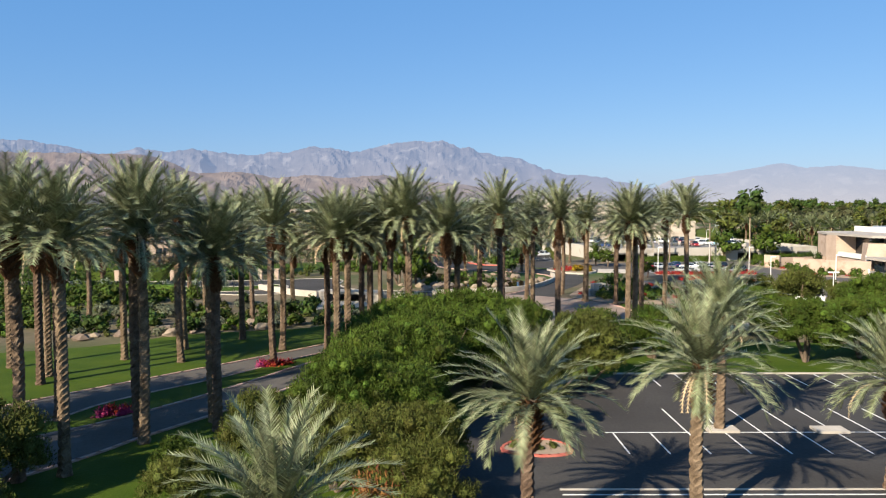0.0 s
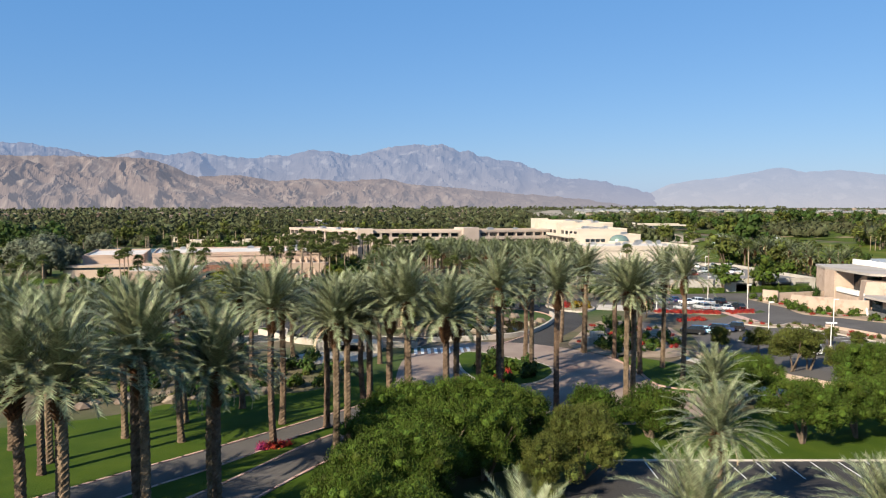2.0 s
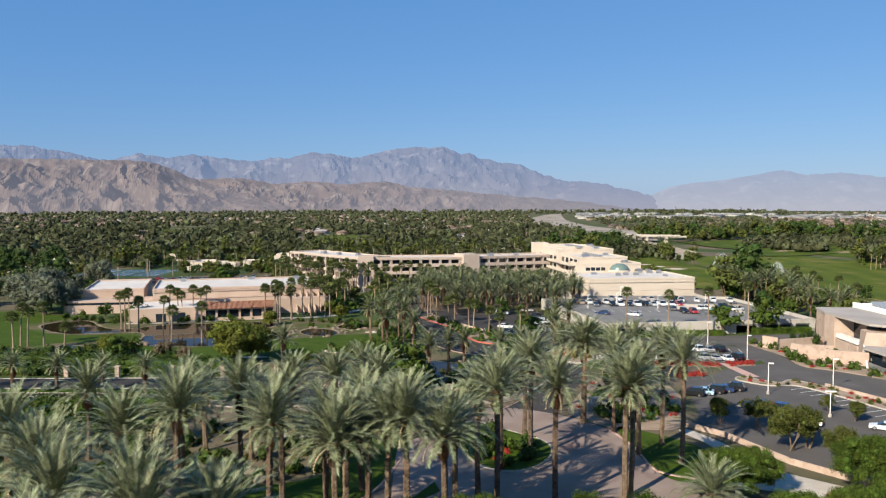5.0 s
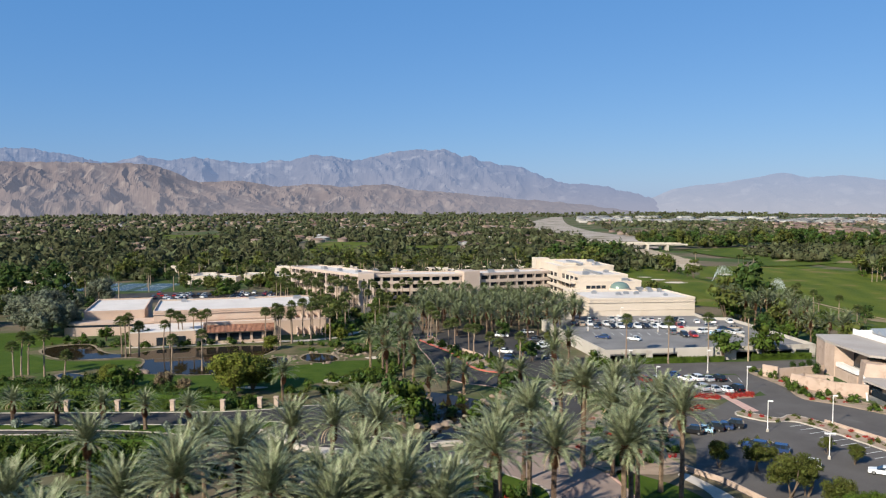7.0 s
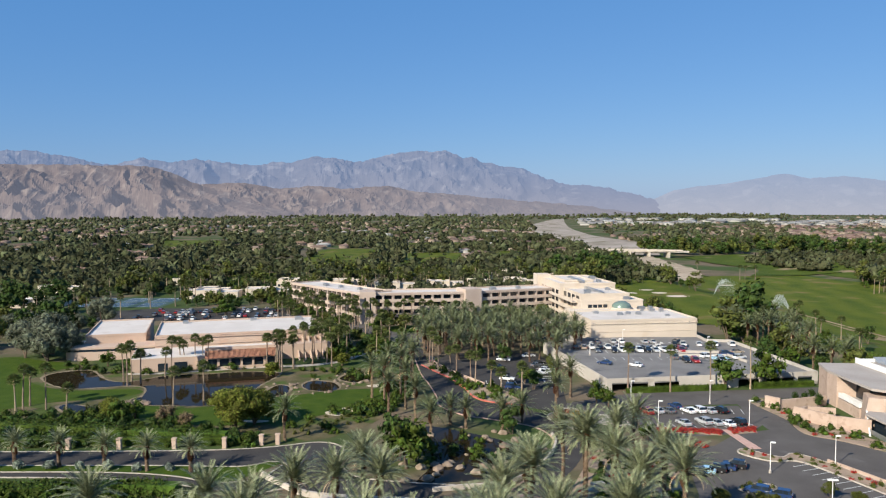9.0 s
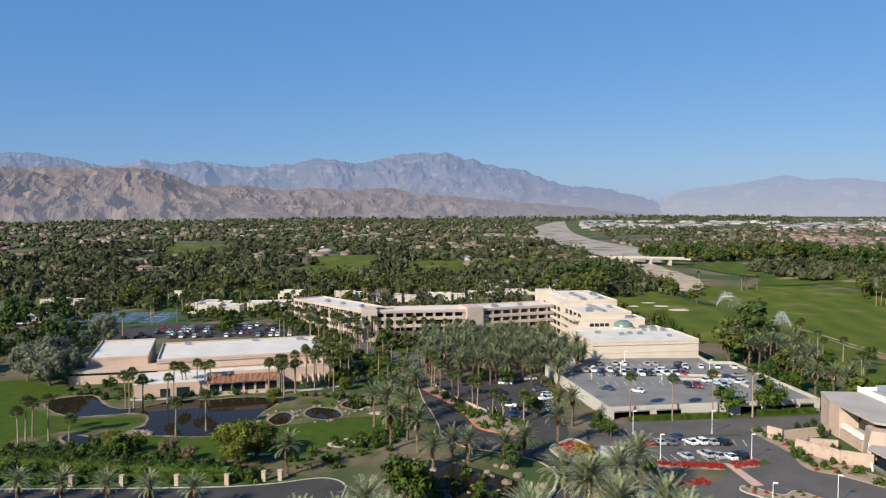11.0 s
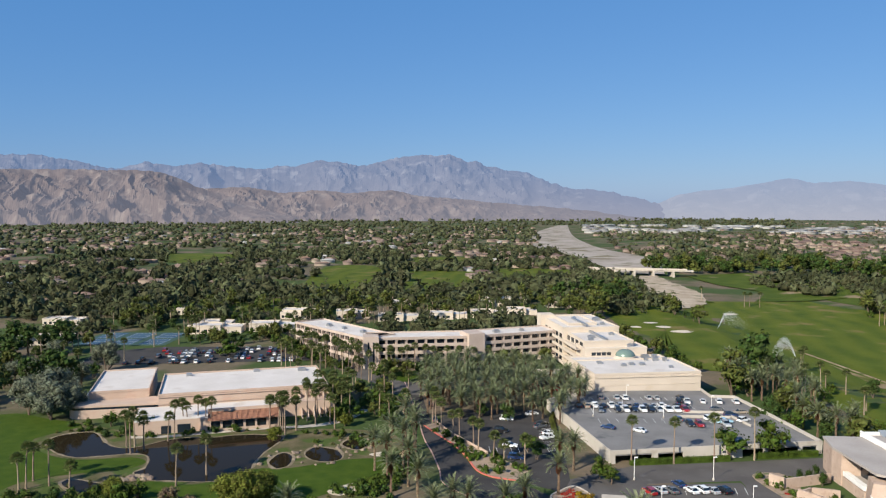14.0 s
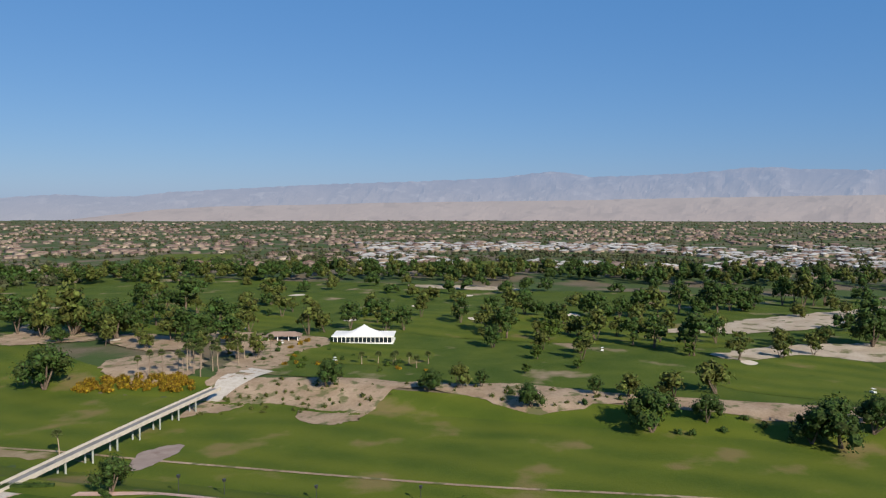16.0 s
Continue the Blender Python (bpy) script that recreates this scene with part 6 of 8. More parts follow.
def leafy(rg, masses, count, size, shape=None):
    s = shape or Shape()
    total = sum(r * r for _, r in masses)
    for c, r in masses:
        for _ in range(int(count * r * r / total)):
            z = rg.uniform(-0.75, 1)
            a = rg.uniform(0, 6.283)
            k = math.sqrt(1 - z * z)
            d = Vector((k * math.cos(a), k * math.sin(a), z))
            p = c + d * r * rg.uniform(0.62, 1.22)
            d = (d + Vector((rg.uniform(-.7, .7), rg.uniform(-.7, .7), rg.uniform(-.4, .8)))).normalized()
            t = d.cross(Vector((rg.uniform(-1, 1), rg.uniform(-1, 1), rg.uniform(-1, 1)))).normalized()
            b = d.cross(t)
            z1, z2 = size * rg.uniform(0.6, 1.3), size * rg.uniform(0.35, 0.6)
            if size < 0.2:
                t = (d * 0.7 + Vector((rg.uniform(-.6, .6), rg.uniform(-.6, .6), rg.uniform(0.2, 1.3)))).normalized()
                b = t.cross(Vector((rg.uniform(-1, 1), rg.uniform(-1, 1), 0.3))).normalized()
                s.add([p - b * z2 * 0.9, p + b * z2 * 0.9, p + t * z1 * 2.2], [(0, 1, 2)])
            else:
                s.add([p - t * z1, p + b * z2 + d * 0.1 * size, p + t * z1, p - b * z2 + d * 0.1 * size], [(0, 1, 2, 3)])
    return s


def ico_lump(s, c, r):
    """A small rough kernel that keeps light from shining through the middle of a crown."""
    g = (1 + 5 ** 0.5) / 2
    pts = [(-1, g, 0), (1, g, 0), (-1, -g, 0), (1, -g, 0), (0, -1, g), (0, 1, g), (0, -1, -g), (0, 1, -g), (g, 0, -1), (g, 0, 1), (-g, 0, -1), (-g, 0, 1)]
    tri = [(0, 11, 5), (0, 5, 1), (0, 1, 7), (0, 7, 10), (0, 10, 11), (1, 5, 9), (5, 11, 4), (11, 10, 2), (10, 7, 6), (7, 1, 8), (3, 9, 4), (3, 4, 2), (3, 2, 6), (3, 6, 8), (3, 8, 9), (4, 9, 5), (2, 4, 11), (6, 2, 10), (8, 6, 7), (9, 8, 1)]
    s.add([c + Vector(p).normalized() * r for p in pts], tri)


def tree(name, label, category, group, material, w, h, base, n, size, leaves, leaf_size, at, seed, stems=3):
    rg = random.Random(seed)
    masses = lumps(rg, n, w - size * 0.6, h, base, size)
    crown = leafy(rg, masses, leaves, leaf_size)
    for c, r in masses:
        ico_lump(crown, c, r * 0.62)
    if base == 0.0:
        return solid(name, crown, material, label, category, group, at=at, turn=rg.uniform(0, 360))
    t = thing(name, label, category, group, at, rg.uniform(0, 360))
    part("crown", crown, material, t)
    wood = Shape()
    for i in range(stems):
        c = masses[(i * 5) % len(masses)][0]
        b = Vector((rg.uniform(-0.3, 0.3), rg.uniform(-0.3, 0.3), -0.2))
        wood.tube([b, b.lerp(c, 0.45) + Vector((rg.uniform(-.3, .3), rg.uniform(-.3, .3), 0.2)), c], [0.05 * w, 0.032 * w, 0.012 * w], 6)
    part("trunk", wood, BARK, t)
    return t


tree_kinds = {}


def plant(kind, x, y, scale=1.0, label=None, group=None):
    name, lab, cat, grp, m, w, h, base, n, size, leaves, ls = KINDS[kind]
    key = (kind, rng.randrange(2))
    if key not in tree_kinds:
        t = tree_kinds[key] = tree(name, lab, cat, grp, m, w, h, base, n, size, leaves, ls, (x, y, land(x, y)), rng.randrange(99999))
    else:
        t = copy_thing(tree_kinds[key], pose(x, y, land(x, y), 0, 0, rng.uniform(0, 360)))
    t.scale = (scale * rng.uniform(0.92, 1.1), scale * rng.uniform(0.92, 1.1), scale * rng.uniform(0.9, 1.1))
    return tagged(t, label or lab, cat, group or grp)


KINDS = {
    "big": ("ficus_tree", "dense rounded bright green tree beside the parking lot", "tree", "dense trees by the lot", LEAF_GREEN, 4.7, 6.6, 0.6, 130, 0.70, 34000, 0.088),
    "olive": ("olive_tree", "loose olive-green tree beside the parking lot", "tree", "olive trees by the lot", LEAF_OLIVE, 3.6, 5.4, 0.5, 70, 0.66, 22000, 0.082),
    "shrub": ("clipped_shrub", "rounded green shrub on the lawn", "shrub", "round shrubs on the lawn", LEAF_GREEN, 2.1, 3.0, 0.2, 46, 0.50, 12000, 0.07),
    "dry": ("rusty_shrub", "half-dead rusty brown leafy shrub", "shrub", "rusty shrubs", LEAF_RUST, 1.0, 2.0, 0.0, 10, 0.5, 900, 0.12),
    "mesq": ("mesquite_tree", "thin olive-green mesquite tree in the parking lot", "tree", "mesquites in the lot", LEAF_OLIVE, 2.6, 4.6, 0.7, 34, 0.62, 5200, 0.13),
    "mid": ("shade_tree", "round dark green leafy shade tree", "tree", "shade trees", LEAF_DARK, 3.6, 5.6, 0.9, 14, 1.35, 400, 0.46),
    "midgreen": ("shade_tree", "round leafy bright green shade tree", "tree", "shade trees", LEAF_GREEN, 3.8, 5.8, 0.9, 14, 1.35, 400, 0.46),
    "lime": ("willow_acacia", "yellow-green bushy tree at the pond", "tree", "yellow-green trees", LEAF_LIME, 5.6, 8.0, 0.2, 46, 1.5, 6500, 0.26),
    "grey": ("grey_tree", "large grey-green tree beside the hall", "tree", "grey trees", LEAF_GREY, 6.5, 12, 0.3, 44, 1.8, 4200, 0.36),
    "bush": ("bush", "low rounded green garden bush", "shrub", "low bushes", LEAF_GREEN, 1.7, 1.7, 0.0, 7, 0.85, 140, 0.33),
    "darkbush": ("dark_bush", "low rounded dark green garden bush", "shrub", "low bushes", LEAF_DARK, 1.7, 1.7, 0.0, 7, 0.85, 140, 0.33),
    "brown": ("bare_bush", "leafless twiggy brown bush by the pond", "shrub", "bare bushes", LEAF_BROWN, 3.2, 4.0, 0.2, 16, 1.0, 900, 0.25),
    "orange": ("lantana_bush", "orange flowering bush on the bank", "shrub", "orange bushes", LEAF_ORANGE, 1.9, 1.6, 0.0, 7, 0.85, 200, 0.3),
    "euc": ("eucalyptus", "tall dark eucalyptus with a ragged crown", "tree", "eucalyptus on the golf course", LEAF_OLIVE, 6.2, 13.5, 2.0, 15, 2.4, 320, 1.0),
    "eucdark": ("eucalyptus", "tall dark green ragged eucalyptus tree", "tree", "eucalyptus on the golf course", LEAF_DARK, 6.8, 16, 2.0, 16, 2.6, 340, 1.05),
    "oak": ("round_tree", "broad dark round tree on the fairway", "tree", "round trees on the fairway", LEAF_DARK, 9.0, 11.5, 0.6, 26, 2.7, 1500, 0.55),
    "darkolive": ("olive_shade_tree", "broad round olive-green shade tree", "tree", "olive shade trees", LEAF_OLIVE, 5.2, 7.5, 0.8, 14, 1.95, 300, 0.78),
    "scrub": ("scrub", "small round desert shrub on the bank", "shrub", "desert scrub", LEAF_OLIVE, 0.8, 0.8, 0.0, 4, 0.45, 60, 0.2),
    "greybush": ("desert_bush", "grey-green spreading desert bush", "shrub", "desert bushes", LEAF_GREY, 1.5, 1.3, 0.0, 7, 0.7, 200, 0.24),
    "midbush": ("garden_bush", "loose bright green garden bush", "shrub", "garden bushes", LEAF_GREEN, 2.2, 2.2, 0.0, 8, 0.95, 170, 0.34),
    "cypress": ("cypress", "small dark cone-shaped cypress by the wall", "tree", "small cypresses", LEAF_DARK, 0.9, 3.6, 0.05, 16, 0.55, 700, 0.16),
    "agave": ("agave", "pale blue agave clump on the grass strip", "agave", "agaves on the strip", LEAF_AGAVE, 0.9, 1.0, 0.0, 8, 0.5, 260, 0.28),
    "redbed": ("flower_bush", "red bougainvillea bush in bloom", "flowers", "red flowers", FLOWER_RED, 0.8, 0.5, 0.0, 6, 0.38, 160, 0.1),
    "pinkbed": ("flower_bush", "magenta petunia clump in bloom", "flowers", "magenta flowers", FLOWER_PINK, 0.7, 0.4, 0.0, 6, 0.32, 160, 0.09),
}
for x, y, k in ((-5.6, 58, 1.05), (-3, 60.5, 1.05), (-6.4, 52, 0.9), (-3.6, 53, 0.92), (-4.6, 66, 1.1), (-1, 67, 1.1), (-2.5, 74, 1.15), (2.6, 75, 1.15), (6.6, 76, 1.0), (4, 70, 1.0), (38.6, 80.5, 1.0), (45.5, 82.5, 0.95), (36.4, 96, 0.95), (40.5, 98.5, 0.85), (55.5, 98, 1.05), (52, 84.5, 0.95)):
    plant("big", x, y, k)
for x, y, k in ((-26, 42.5, 1.0), (-30, 38, 1.0), (-22, 33, 0.9), (-10.6, 46, 0.95), (-6.6, 44.5, 0.9), (-4, 42.4, 0.9), (-1.4, 44, 0.85), (-1, 39, 0.75), (-14, 40, 0.7), (7, 56, 0.72), (13.2, 70, 1.15), (9.4, 66, 0.9), (62, 94, 1.1), (59, 88, 1.0)):
    plant("olive", x, y, k)
for x, y, k in ((16.8, 83.5, 1.8), (23.2, 83, 1.9), (-28, 41, 1.2), (-24, 38, 1.0), (-16, 45, 0.9)):
    plant("shrub", x, y, k)
for x, y in ((-3.4, 39.6), (-0.4, 47), (-2.6, 38.6), (48, 92)):
    plant("dry", x, y, 1.3)
for x, y, k in ((47.6, 130.6, 0.8), (53.4, 128.6, 0.95), (53.6, 116.6, 1.35), (56.6, 117.5, 1.15), (57.8, 110, 1.1), (72, 132, 0.7), (58, 133, 0.5), (70, 138, 0.6), (78, 128, 0.8)):
    plant("mesq", x, y, k)
for x, y, k in ((70, 104, 1.2), (66, 98, 1.2), (76, 112, 1.1)):
    plant("big", x, y, k)
for x, y, k in ((-49.5, 181, 1.25), (-46, 186, 1.1), (-54, 239, 0.55), (-84, 192, 0.55), (-39, 262, 0.5), (-34, 255, 0.5), (-150, 230, 0.7)):
    plant("lime", x, y, k)
for x, y, k in ((-136, 262, 1.15), (-147, 268, 1.15), (-141, 275, 1.2), (-130, 266, 0.8)):
    plant("grey", x, y, k)
for x, y in ((-77, 190), (-80, 187), (-100, 246), (-96, 249), (-112, 254)):
    plant("midgreen", x, y, 0.75)
for x, y, h in ((-57, 246, 11), (-54, 248, 12), (-52, 245, 11), (-55, 250, 10), (-50, 254, 12)):
    plant_fan(x, y, h)
for x, y, k in ((-68, 187, 1.0), (-62, 184, 0.8)):
    plant("brown", x, y, k)
for x, y, k in ((-7.5, 154, 1.25), (-9.5, 159, 1.3), (-5.5, 158, 1.2), (16, 178, 0.9), (41, 206, 0.8), (43.5, 202, 0.7), (26, 222, 0.8), (24, 229, 0.8), (82.5, 223.5, 1.35), (94.5, 225.5, 1.4), (110, 262, 1.2), (116, 270, 1.2), (112, 250, 1.0), (118, 240, 1.0), (20, 262, 0.8), (12, 268, 0.7), (112, 300, 1.1), (46, 172, 0.6),
                (128, 236, 0.8), (136, 240, 0.8), (164.4, 297.8, 1.0), (168, 276, 0.9), (167.5, 262.7, 0.7), (185, 150, 0.9), (195, 52, 0.7)):
    plant(rng.choice(("mid", "midgreen")), x, y, k)
for outline, n, gap, kinds in (([(-110, 166.5), (-42, 168.5), (-38, 174), (-70, 188), (-110, 186)], 130, 1.8, ("bush", "darkbush", "darkbush")),
                               ([(-100, 145), (-58, 143), (-42, 138), (-46, 128), (-70, 122), (-100, 124)], 120, 2.2, ("bush", "bush", "midbush")),
                               ([(-100, 124), (-60, 118), (-40, 106), (-60, 92), (-100, 86)], 55, 3.0, ("darkbush", "bush", "bush")),
                               ([(-62, 100), (-40, 94), (-26, 101.5), (-16, 105.5), (-12, 114), (-14, 124), (-34, 130), (-60, 122)], 110, 1.9, ("scrub", "bush", "darkbush", "scrub", "greybush")),
                               ([(-38, 176), (-24, 178), (-16, 196), (-24, 200), (-36, 186)], 32, 2.0, ("scrub", "bush", "scrub")),
                               ([(24, 140), (30, 130), (40, 130), (45, 142), (44, 160), (34, 166)], 46, 1.9, ("bush", "scrub", "darkbush", "redbed")),
                               ([(-4, 150), (10, 150), (16, 164), (4, 182), (-8, 180)], 22, 2.4, ("darkbush", "scrub", "bush")),
                               ([(84, 207), (90, 209), (91, 203), (87, 193)], 14, 1.3, ("scrub", "bush", "redbed")), (BED_C, 30, 1.8, ("scrub", "bush")), (CLUB_BED, 34, 1.5, ("scrub", "redbed", "bush")), (STRIP, 34, 1.4, ("scrub", "scrub", "redbed")), (ISLE_B, 8, 1.5, ("scrub",)),
                               ([(5, 110), (12, 108), (15, 116), (8, 128)], 16, 1.7, ("bush", "darkbush", "redbed")),
                               ([(-100, 200), (-85, 208), (-84, 204), (-98, 196)], 5, 2, ("scrub",)),
                               ([(-118, 186), (-84, 186), (-76, 192), (-90, 197), (-112, 192)], 30, 2.4, ("bush", "midbush", "darkbush")),
                               ([(-30, 196), (-14, 190), (-8, 214), (-14, 238), (-18, 224), (-14, 208), (-24, 202)], 40, 2.0, ("midbush", "darkbush", "scrub")),
                               ([(-128, 246), (-100, 240), (-84, 243), (-60, 250), (-60, 253), (-100, 247), (-124, 258)], 26, 2, ("bush", "darkbush", "scrub")),
                               ([(-50, 250), (-20, 246), (-16, 232), (-28, 231), (-40, 236)], 24, 2.2, ("bush", "darkbush", "scrub"))):
    for x, y in in_outline(outline, n, gap):
        plant(rng.choice(kinds), x, y, rng.uniform(0.7, 1.15))
for i in range(9):
    plant("agave", -98 + 6.1 * i, 153.8 - 0.02 * i * i, 1.3)
for x, y, k in ((-26.4, 60.8, "redbed"), (-25.3, 61.6, "redbed"), (-24.4, 61.4, "pinkbed"), (-27.2, 60.2, "pinkbed"), (-25.6, 60.6, "pinkbed"), (-18.5, 78.6, "redbed"), (-17.4, 79.2, "redbed"), (-16.7, 79.8, "redbed"), (-18.9, 78.2, "pinkbed"), (-9.5, 89.5, "redbed"), (-8.8, 90.2, "pinkbed"), (8.5, 107.6, "redbed")):
    plant(k, x, y, 1.2)
for x, y in in_outline([(50.4, 179.6), (64.5, 177.4), (65.2, 180.2), (50.8, 181.6)], 36, 0.9) + in_outline([(67.6, 178.2), (73.3, 179.6), (74, 182.4), (67.6, 181)], 18, 0.9) + in_outline([(51.5, 166.5), (58, 168), (58, 170), (52, 168.6)], 8, 1.0) + in_outline([(27.5, 190), (31, 188), (34, 196), (32, 198.5)], 14, 1.1):
    plant("redbed", x, y, 1.1)


for x, y in in_outline([(31, 185), (35.5, 187), (36, 192), (33.5, 195)], 7, 1.6):
    plant("orange", x, y, 0.7)


def hedge(name, line, w, h, material, label):
    rg = random.Random(len(line) * 31 + int(abs(line[0][0])))
    s = Shape()
    s.wall(line, w * 0.8, 0.05, h * 0.9)
    masses = []
    for a, b in zip(line, line[1:]):
        n = max(2, int(math.dist(a, b) / (w * 0.45)))
        for i in range(n):
            q = i / n
            masses.append((Vector((a[0] + (b[0] - a[0]) * q, a[1] + (b[1] - a[1]) * q, h * 0.55)), w * 0.55 * rg.uniform(0.9, 1.15)))
    leafy(rg, masses, (90 if w < 2 else 170) * len(masses), 0.16 if w < 2 else 0.30, s)
    return solid(name, s, material, label, "hedge")


hedge("hedge", [(52.4, 217.4), (81, 221.4)], 1.3, 1.7, LEAF_GREEN, "clipped green hedge in front of the parking deck")
hedge("hedge", [(90.7, 223.2), (108.4, 226)], 1.3, 1.9, LEAF_GREEN, "clipped green hedge beside the clubhouse")
hedge("hedge", [(13, 88.5), (20, 89), (29, 91)], 1.2, 1.0, LEAF_GREEN, "low clipped hedge beside the plaza")
hedge("hedge", [(38, 272), (35.5, 262), (34.5, 240), (33, 225)], 1.2, 1.2, LEAF_OLIVE, "low hedge along the parking lot")
hedge("hedge", [(163, 137), (167.5, 139.5), (170, 144)], 1.4, 1.1, LEAF_DARK, "low dark hedge beside the clubhouse walk")
hedge("hedge", [(160, 172), (166.5, 171.5), (170.5, 160)], 1.4, 1.1, LEAF_DARK, "low dark hedge below the cart bridge")
hedge("hedge", [(143.5, 146), (146, 139), (150, 135.5)], 1.4, 1.2, LEAF_GREEN, "low green hedge beside the clubhouse terrace")
hedge("hedge", [(-112, 168), (-80, 169), (-46, 170)], 1.8, 2.0, LEAF_GREEN, "green hedge along the road")
hedge("hedge", [(-104, 179), (-88, 177), (-73, 174.4), (-59, 172.4), (-50, 171.6)], 3.2, 2.6, LEAF_GREEN, "thick rounded green hedge before the garden")
hedge("hedge", [(-100, 136), (-80, 138.4), (-69, 139.8), (-59, 141), (-50, 140)], 3.4, 2.3, LEAF_GREEN, "thick rounded green hedge along the side lane")

for outline, n, gap, kinds in (([(-230, 300), (-150, 300), (-150, 345), (-180, 350), (-180, 396), (-230, 392)], 34, 6, ("mid", "darkolive", "eucdark", "grey")),
                               ([(-205, 250), (-150, 262), (-155, 296), (-210, 296)], 16, 7, ("darkolive", "lime", "mid")),
                               ([(-260, 262), (-164, 272), (-152, 330), (-176, 345), (-172, 420), (-280, 420)], 52, 6.5, ("mid", "darkolive", "eucdark", "mid", "grey")),
                               ([(-205, 448), (-148, 448), (-100, 462), (-30, 506), (60, 528), (110, 600), (60, 620), (-90, 600), (-230, 560)], 120, 7, ("mid", "darkolive", "midgreen", "euc")),
                               ([(-148, 404), (-66, 406), (-84, 440), (-146, 428)], 26, 6, ("mid", "midgreen", "darkolive")),
                               ([(-112, 366), (-104, 366), (-104, 398), (-112, 398)], 6, 5, ("mid", "midgreen")),
                               ([(-50, 262), (-20, 262), (-22, 300), (-42, 318)], 16, 5, ("mid", "midgreen", "darkolive")),
                               ([(-20, 252), (-6, 250), (-10, 276), (-24, 298), (-30, 280)], 10, 5, ("mid", "midgreen")),
                               ([(-36, 332), (10, 346), (48, 362), (48, 354), (12, 338), (-30, 326)], 18, 4.5, ("mid", "darkolive", "midgreen")),
                               ([(-78, 392), (-44, 342), (-48, 338), (-84, 386)], 14, 4.5, ("mid", "midgreen", "darkolive")),
                               ([(100, 326), (112, 340), (100, 440), (90, 450), (98, 380)], 22, 6, ("mid", "midgreen", "darkolive")),
                               ([(-200, 120), (-110, 130), (-110, 145), (-200, 146)], 20, 5, ("mid", "darkolive"))):
    for x, y in in_outline(outline, n, gap):
        plant(rng.choice(kinds), x, y, rng.uniform(0.6, 1.0), group="garden trees round the hotel")

for outline, n, gap in (([(-150, 402), (-100, 440), (-30, 480), (40, 505), (60, 520), (20, 530), (-60, 510), (-160, 470)], 34, 7), ([(-200, 330), (-150, 320), (-146, 400), (-200, 420)], 14, 6), ([(-56, 262), (-34, 250), (-30, 270), (-48, 300)], 12, 3.2), ([(-60, 300), (-40, 330), (-70, 380), (-90, 380)], 12, 5)):
    for x, y in in_outline(outline, n, gap):
        plant_fan(x, y, rng.choice((9, 10, 11)), "fan palm among the low villas", "fan palms round the villas")
for x, y in ((93.6, 203.9), (95.8, 203.6), (98.2, 200.8), (99.5, 207)):
    plant("cypress", x, y, 1.0)
for x, y in in_outline([(88.5, 196), (98, 198), (101, 192), (96, 186), (90, 192)], 14, 1.5):
    plant(rng.choice(("scrub", "bush", "redbed")), x, y, 0.8)

# golf course trees
for x, y, k in ((277.1, 262.0, 1.57), (171.2, 141.5, 0.7), (300.4, 138.4, 0.87), (302.4, 93.6, 0.76), (384.6, 340.7, 1.92), (374.4, 303.0, 1.62), (370.5, 242.4, 1.33), (294.8, 49.3, 0.72), (282, 3.9, 1.16), (292.6, -14.8, 0.77), (279.8, -56.5, 1.28), (282.1, -48, 0.86), (292.9, -69.3, 1.01), (457.8, -108.6, 1.41), (294.7, 278.5, 1.0), (336.7, 427, 0.8), (380, 360, 0.8), (400, 340, 0.8), (360, 330, 0.8), (420, 330, 0.7), (440, 380, 0.8)):
    plant("oak", x, y, k)
for x, y, k in ((314.1, 26.7, 1.13), (313.9, 13.8, 1.05), (316, -3.9, 1.32), (327.3, -20.6, 1.65), (403.8, -13, 0.97), (462.3, -86.9, 1.41), (449.8, -67.5, 0.87), (398.3, 40, 1.24), (408.1, 88.2, 1.75), (433.9, 61.7, 1.83), (308.7, 82.2, 1.15), (314.2, 73.6, 1.08), (345, 60, 0.7), (360, 38, 0.8), (380, 60, 1.0)):
    plant(rng.choice(("mid", "midgreen", "darkolive")), x, y, k)
for x, y, w in ((376, 374, 19), (371, 351, 19), (381, 338, 24), (397, 337, 22), (375, 301, 20), (496, 377, 18), (529, 389, 22), (466, 318, 20), (391, 258, 15), (538, 291, 18), (484, 254, 16), (413, 200, 19), (425, 195, 15), (478, 276, 16), (480, 125, 13), (454, 94, 17), (527, 100, 16), (529, 91, 15),
                (406, 61, 12.5), (381, 38, 11.5), (541, 47, 12), (530, 39, 13), (547, 28, 14.5), (549, 21, 12), (551, 13, 16), (554, 2, 14.5), (573, -12, 17), (561, -23, 15), (594, -34, 17.5), (580, -39, 15.5), (598, -48, 19), (601, -58, 18), (620, -68, 16.5), (644, -91, 17), (666, -103, 15), (630, -103, 19), (651, -114, 19), (653, -123, 17.5), (464, -85, 12.5), (462, -110, 20), (589, -125, 13)):
    kind = rng.choice(("euc", "eucdark", "darkolive", "mid"))
    plant(kind, x, y, w / (2.0 * KINDS[kind][5]))
for x, y in in_outline([(276, 250), (290, 248), (300, 205), (288, 195)], 60, 1.7):
    plant("orange", x, y, rng.uniform(1.1, 1.8))
for x, y in in_outline([(258, 176), (278, 120), (306, 97), (292, 48), (304, 16), (316, 18), (322, 64), (310, 120), (306, 178)], 90, 2.4):
    plant("scrub", x, y, rng.uniform(0.9, 2.0))
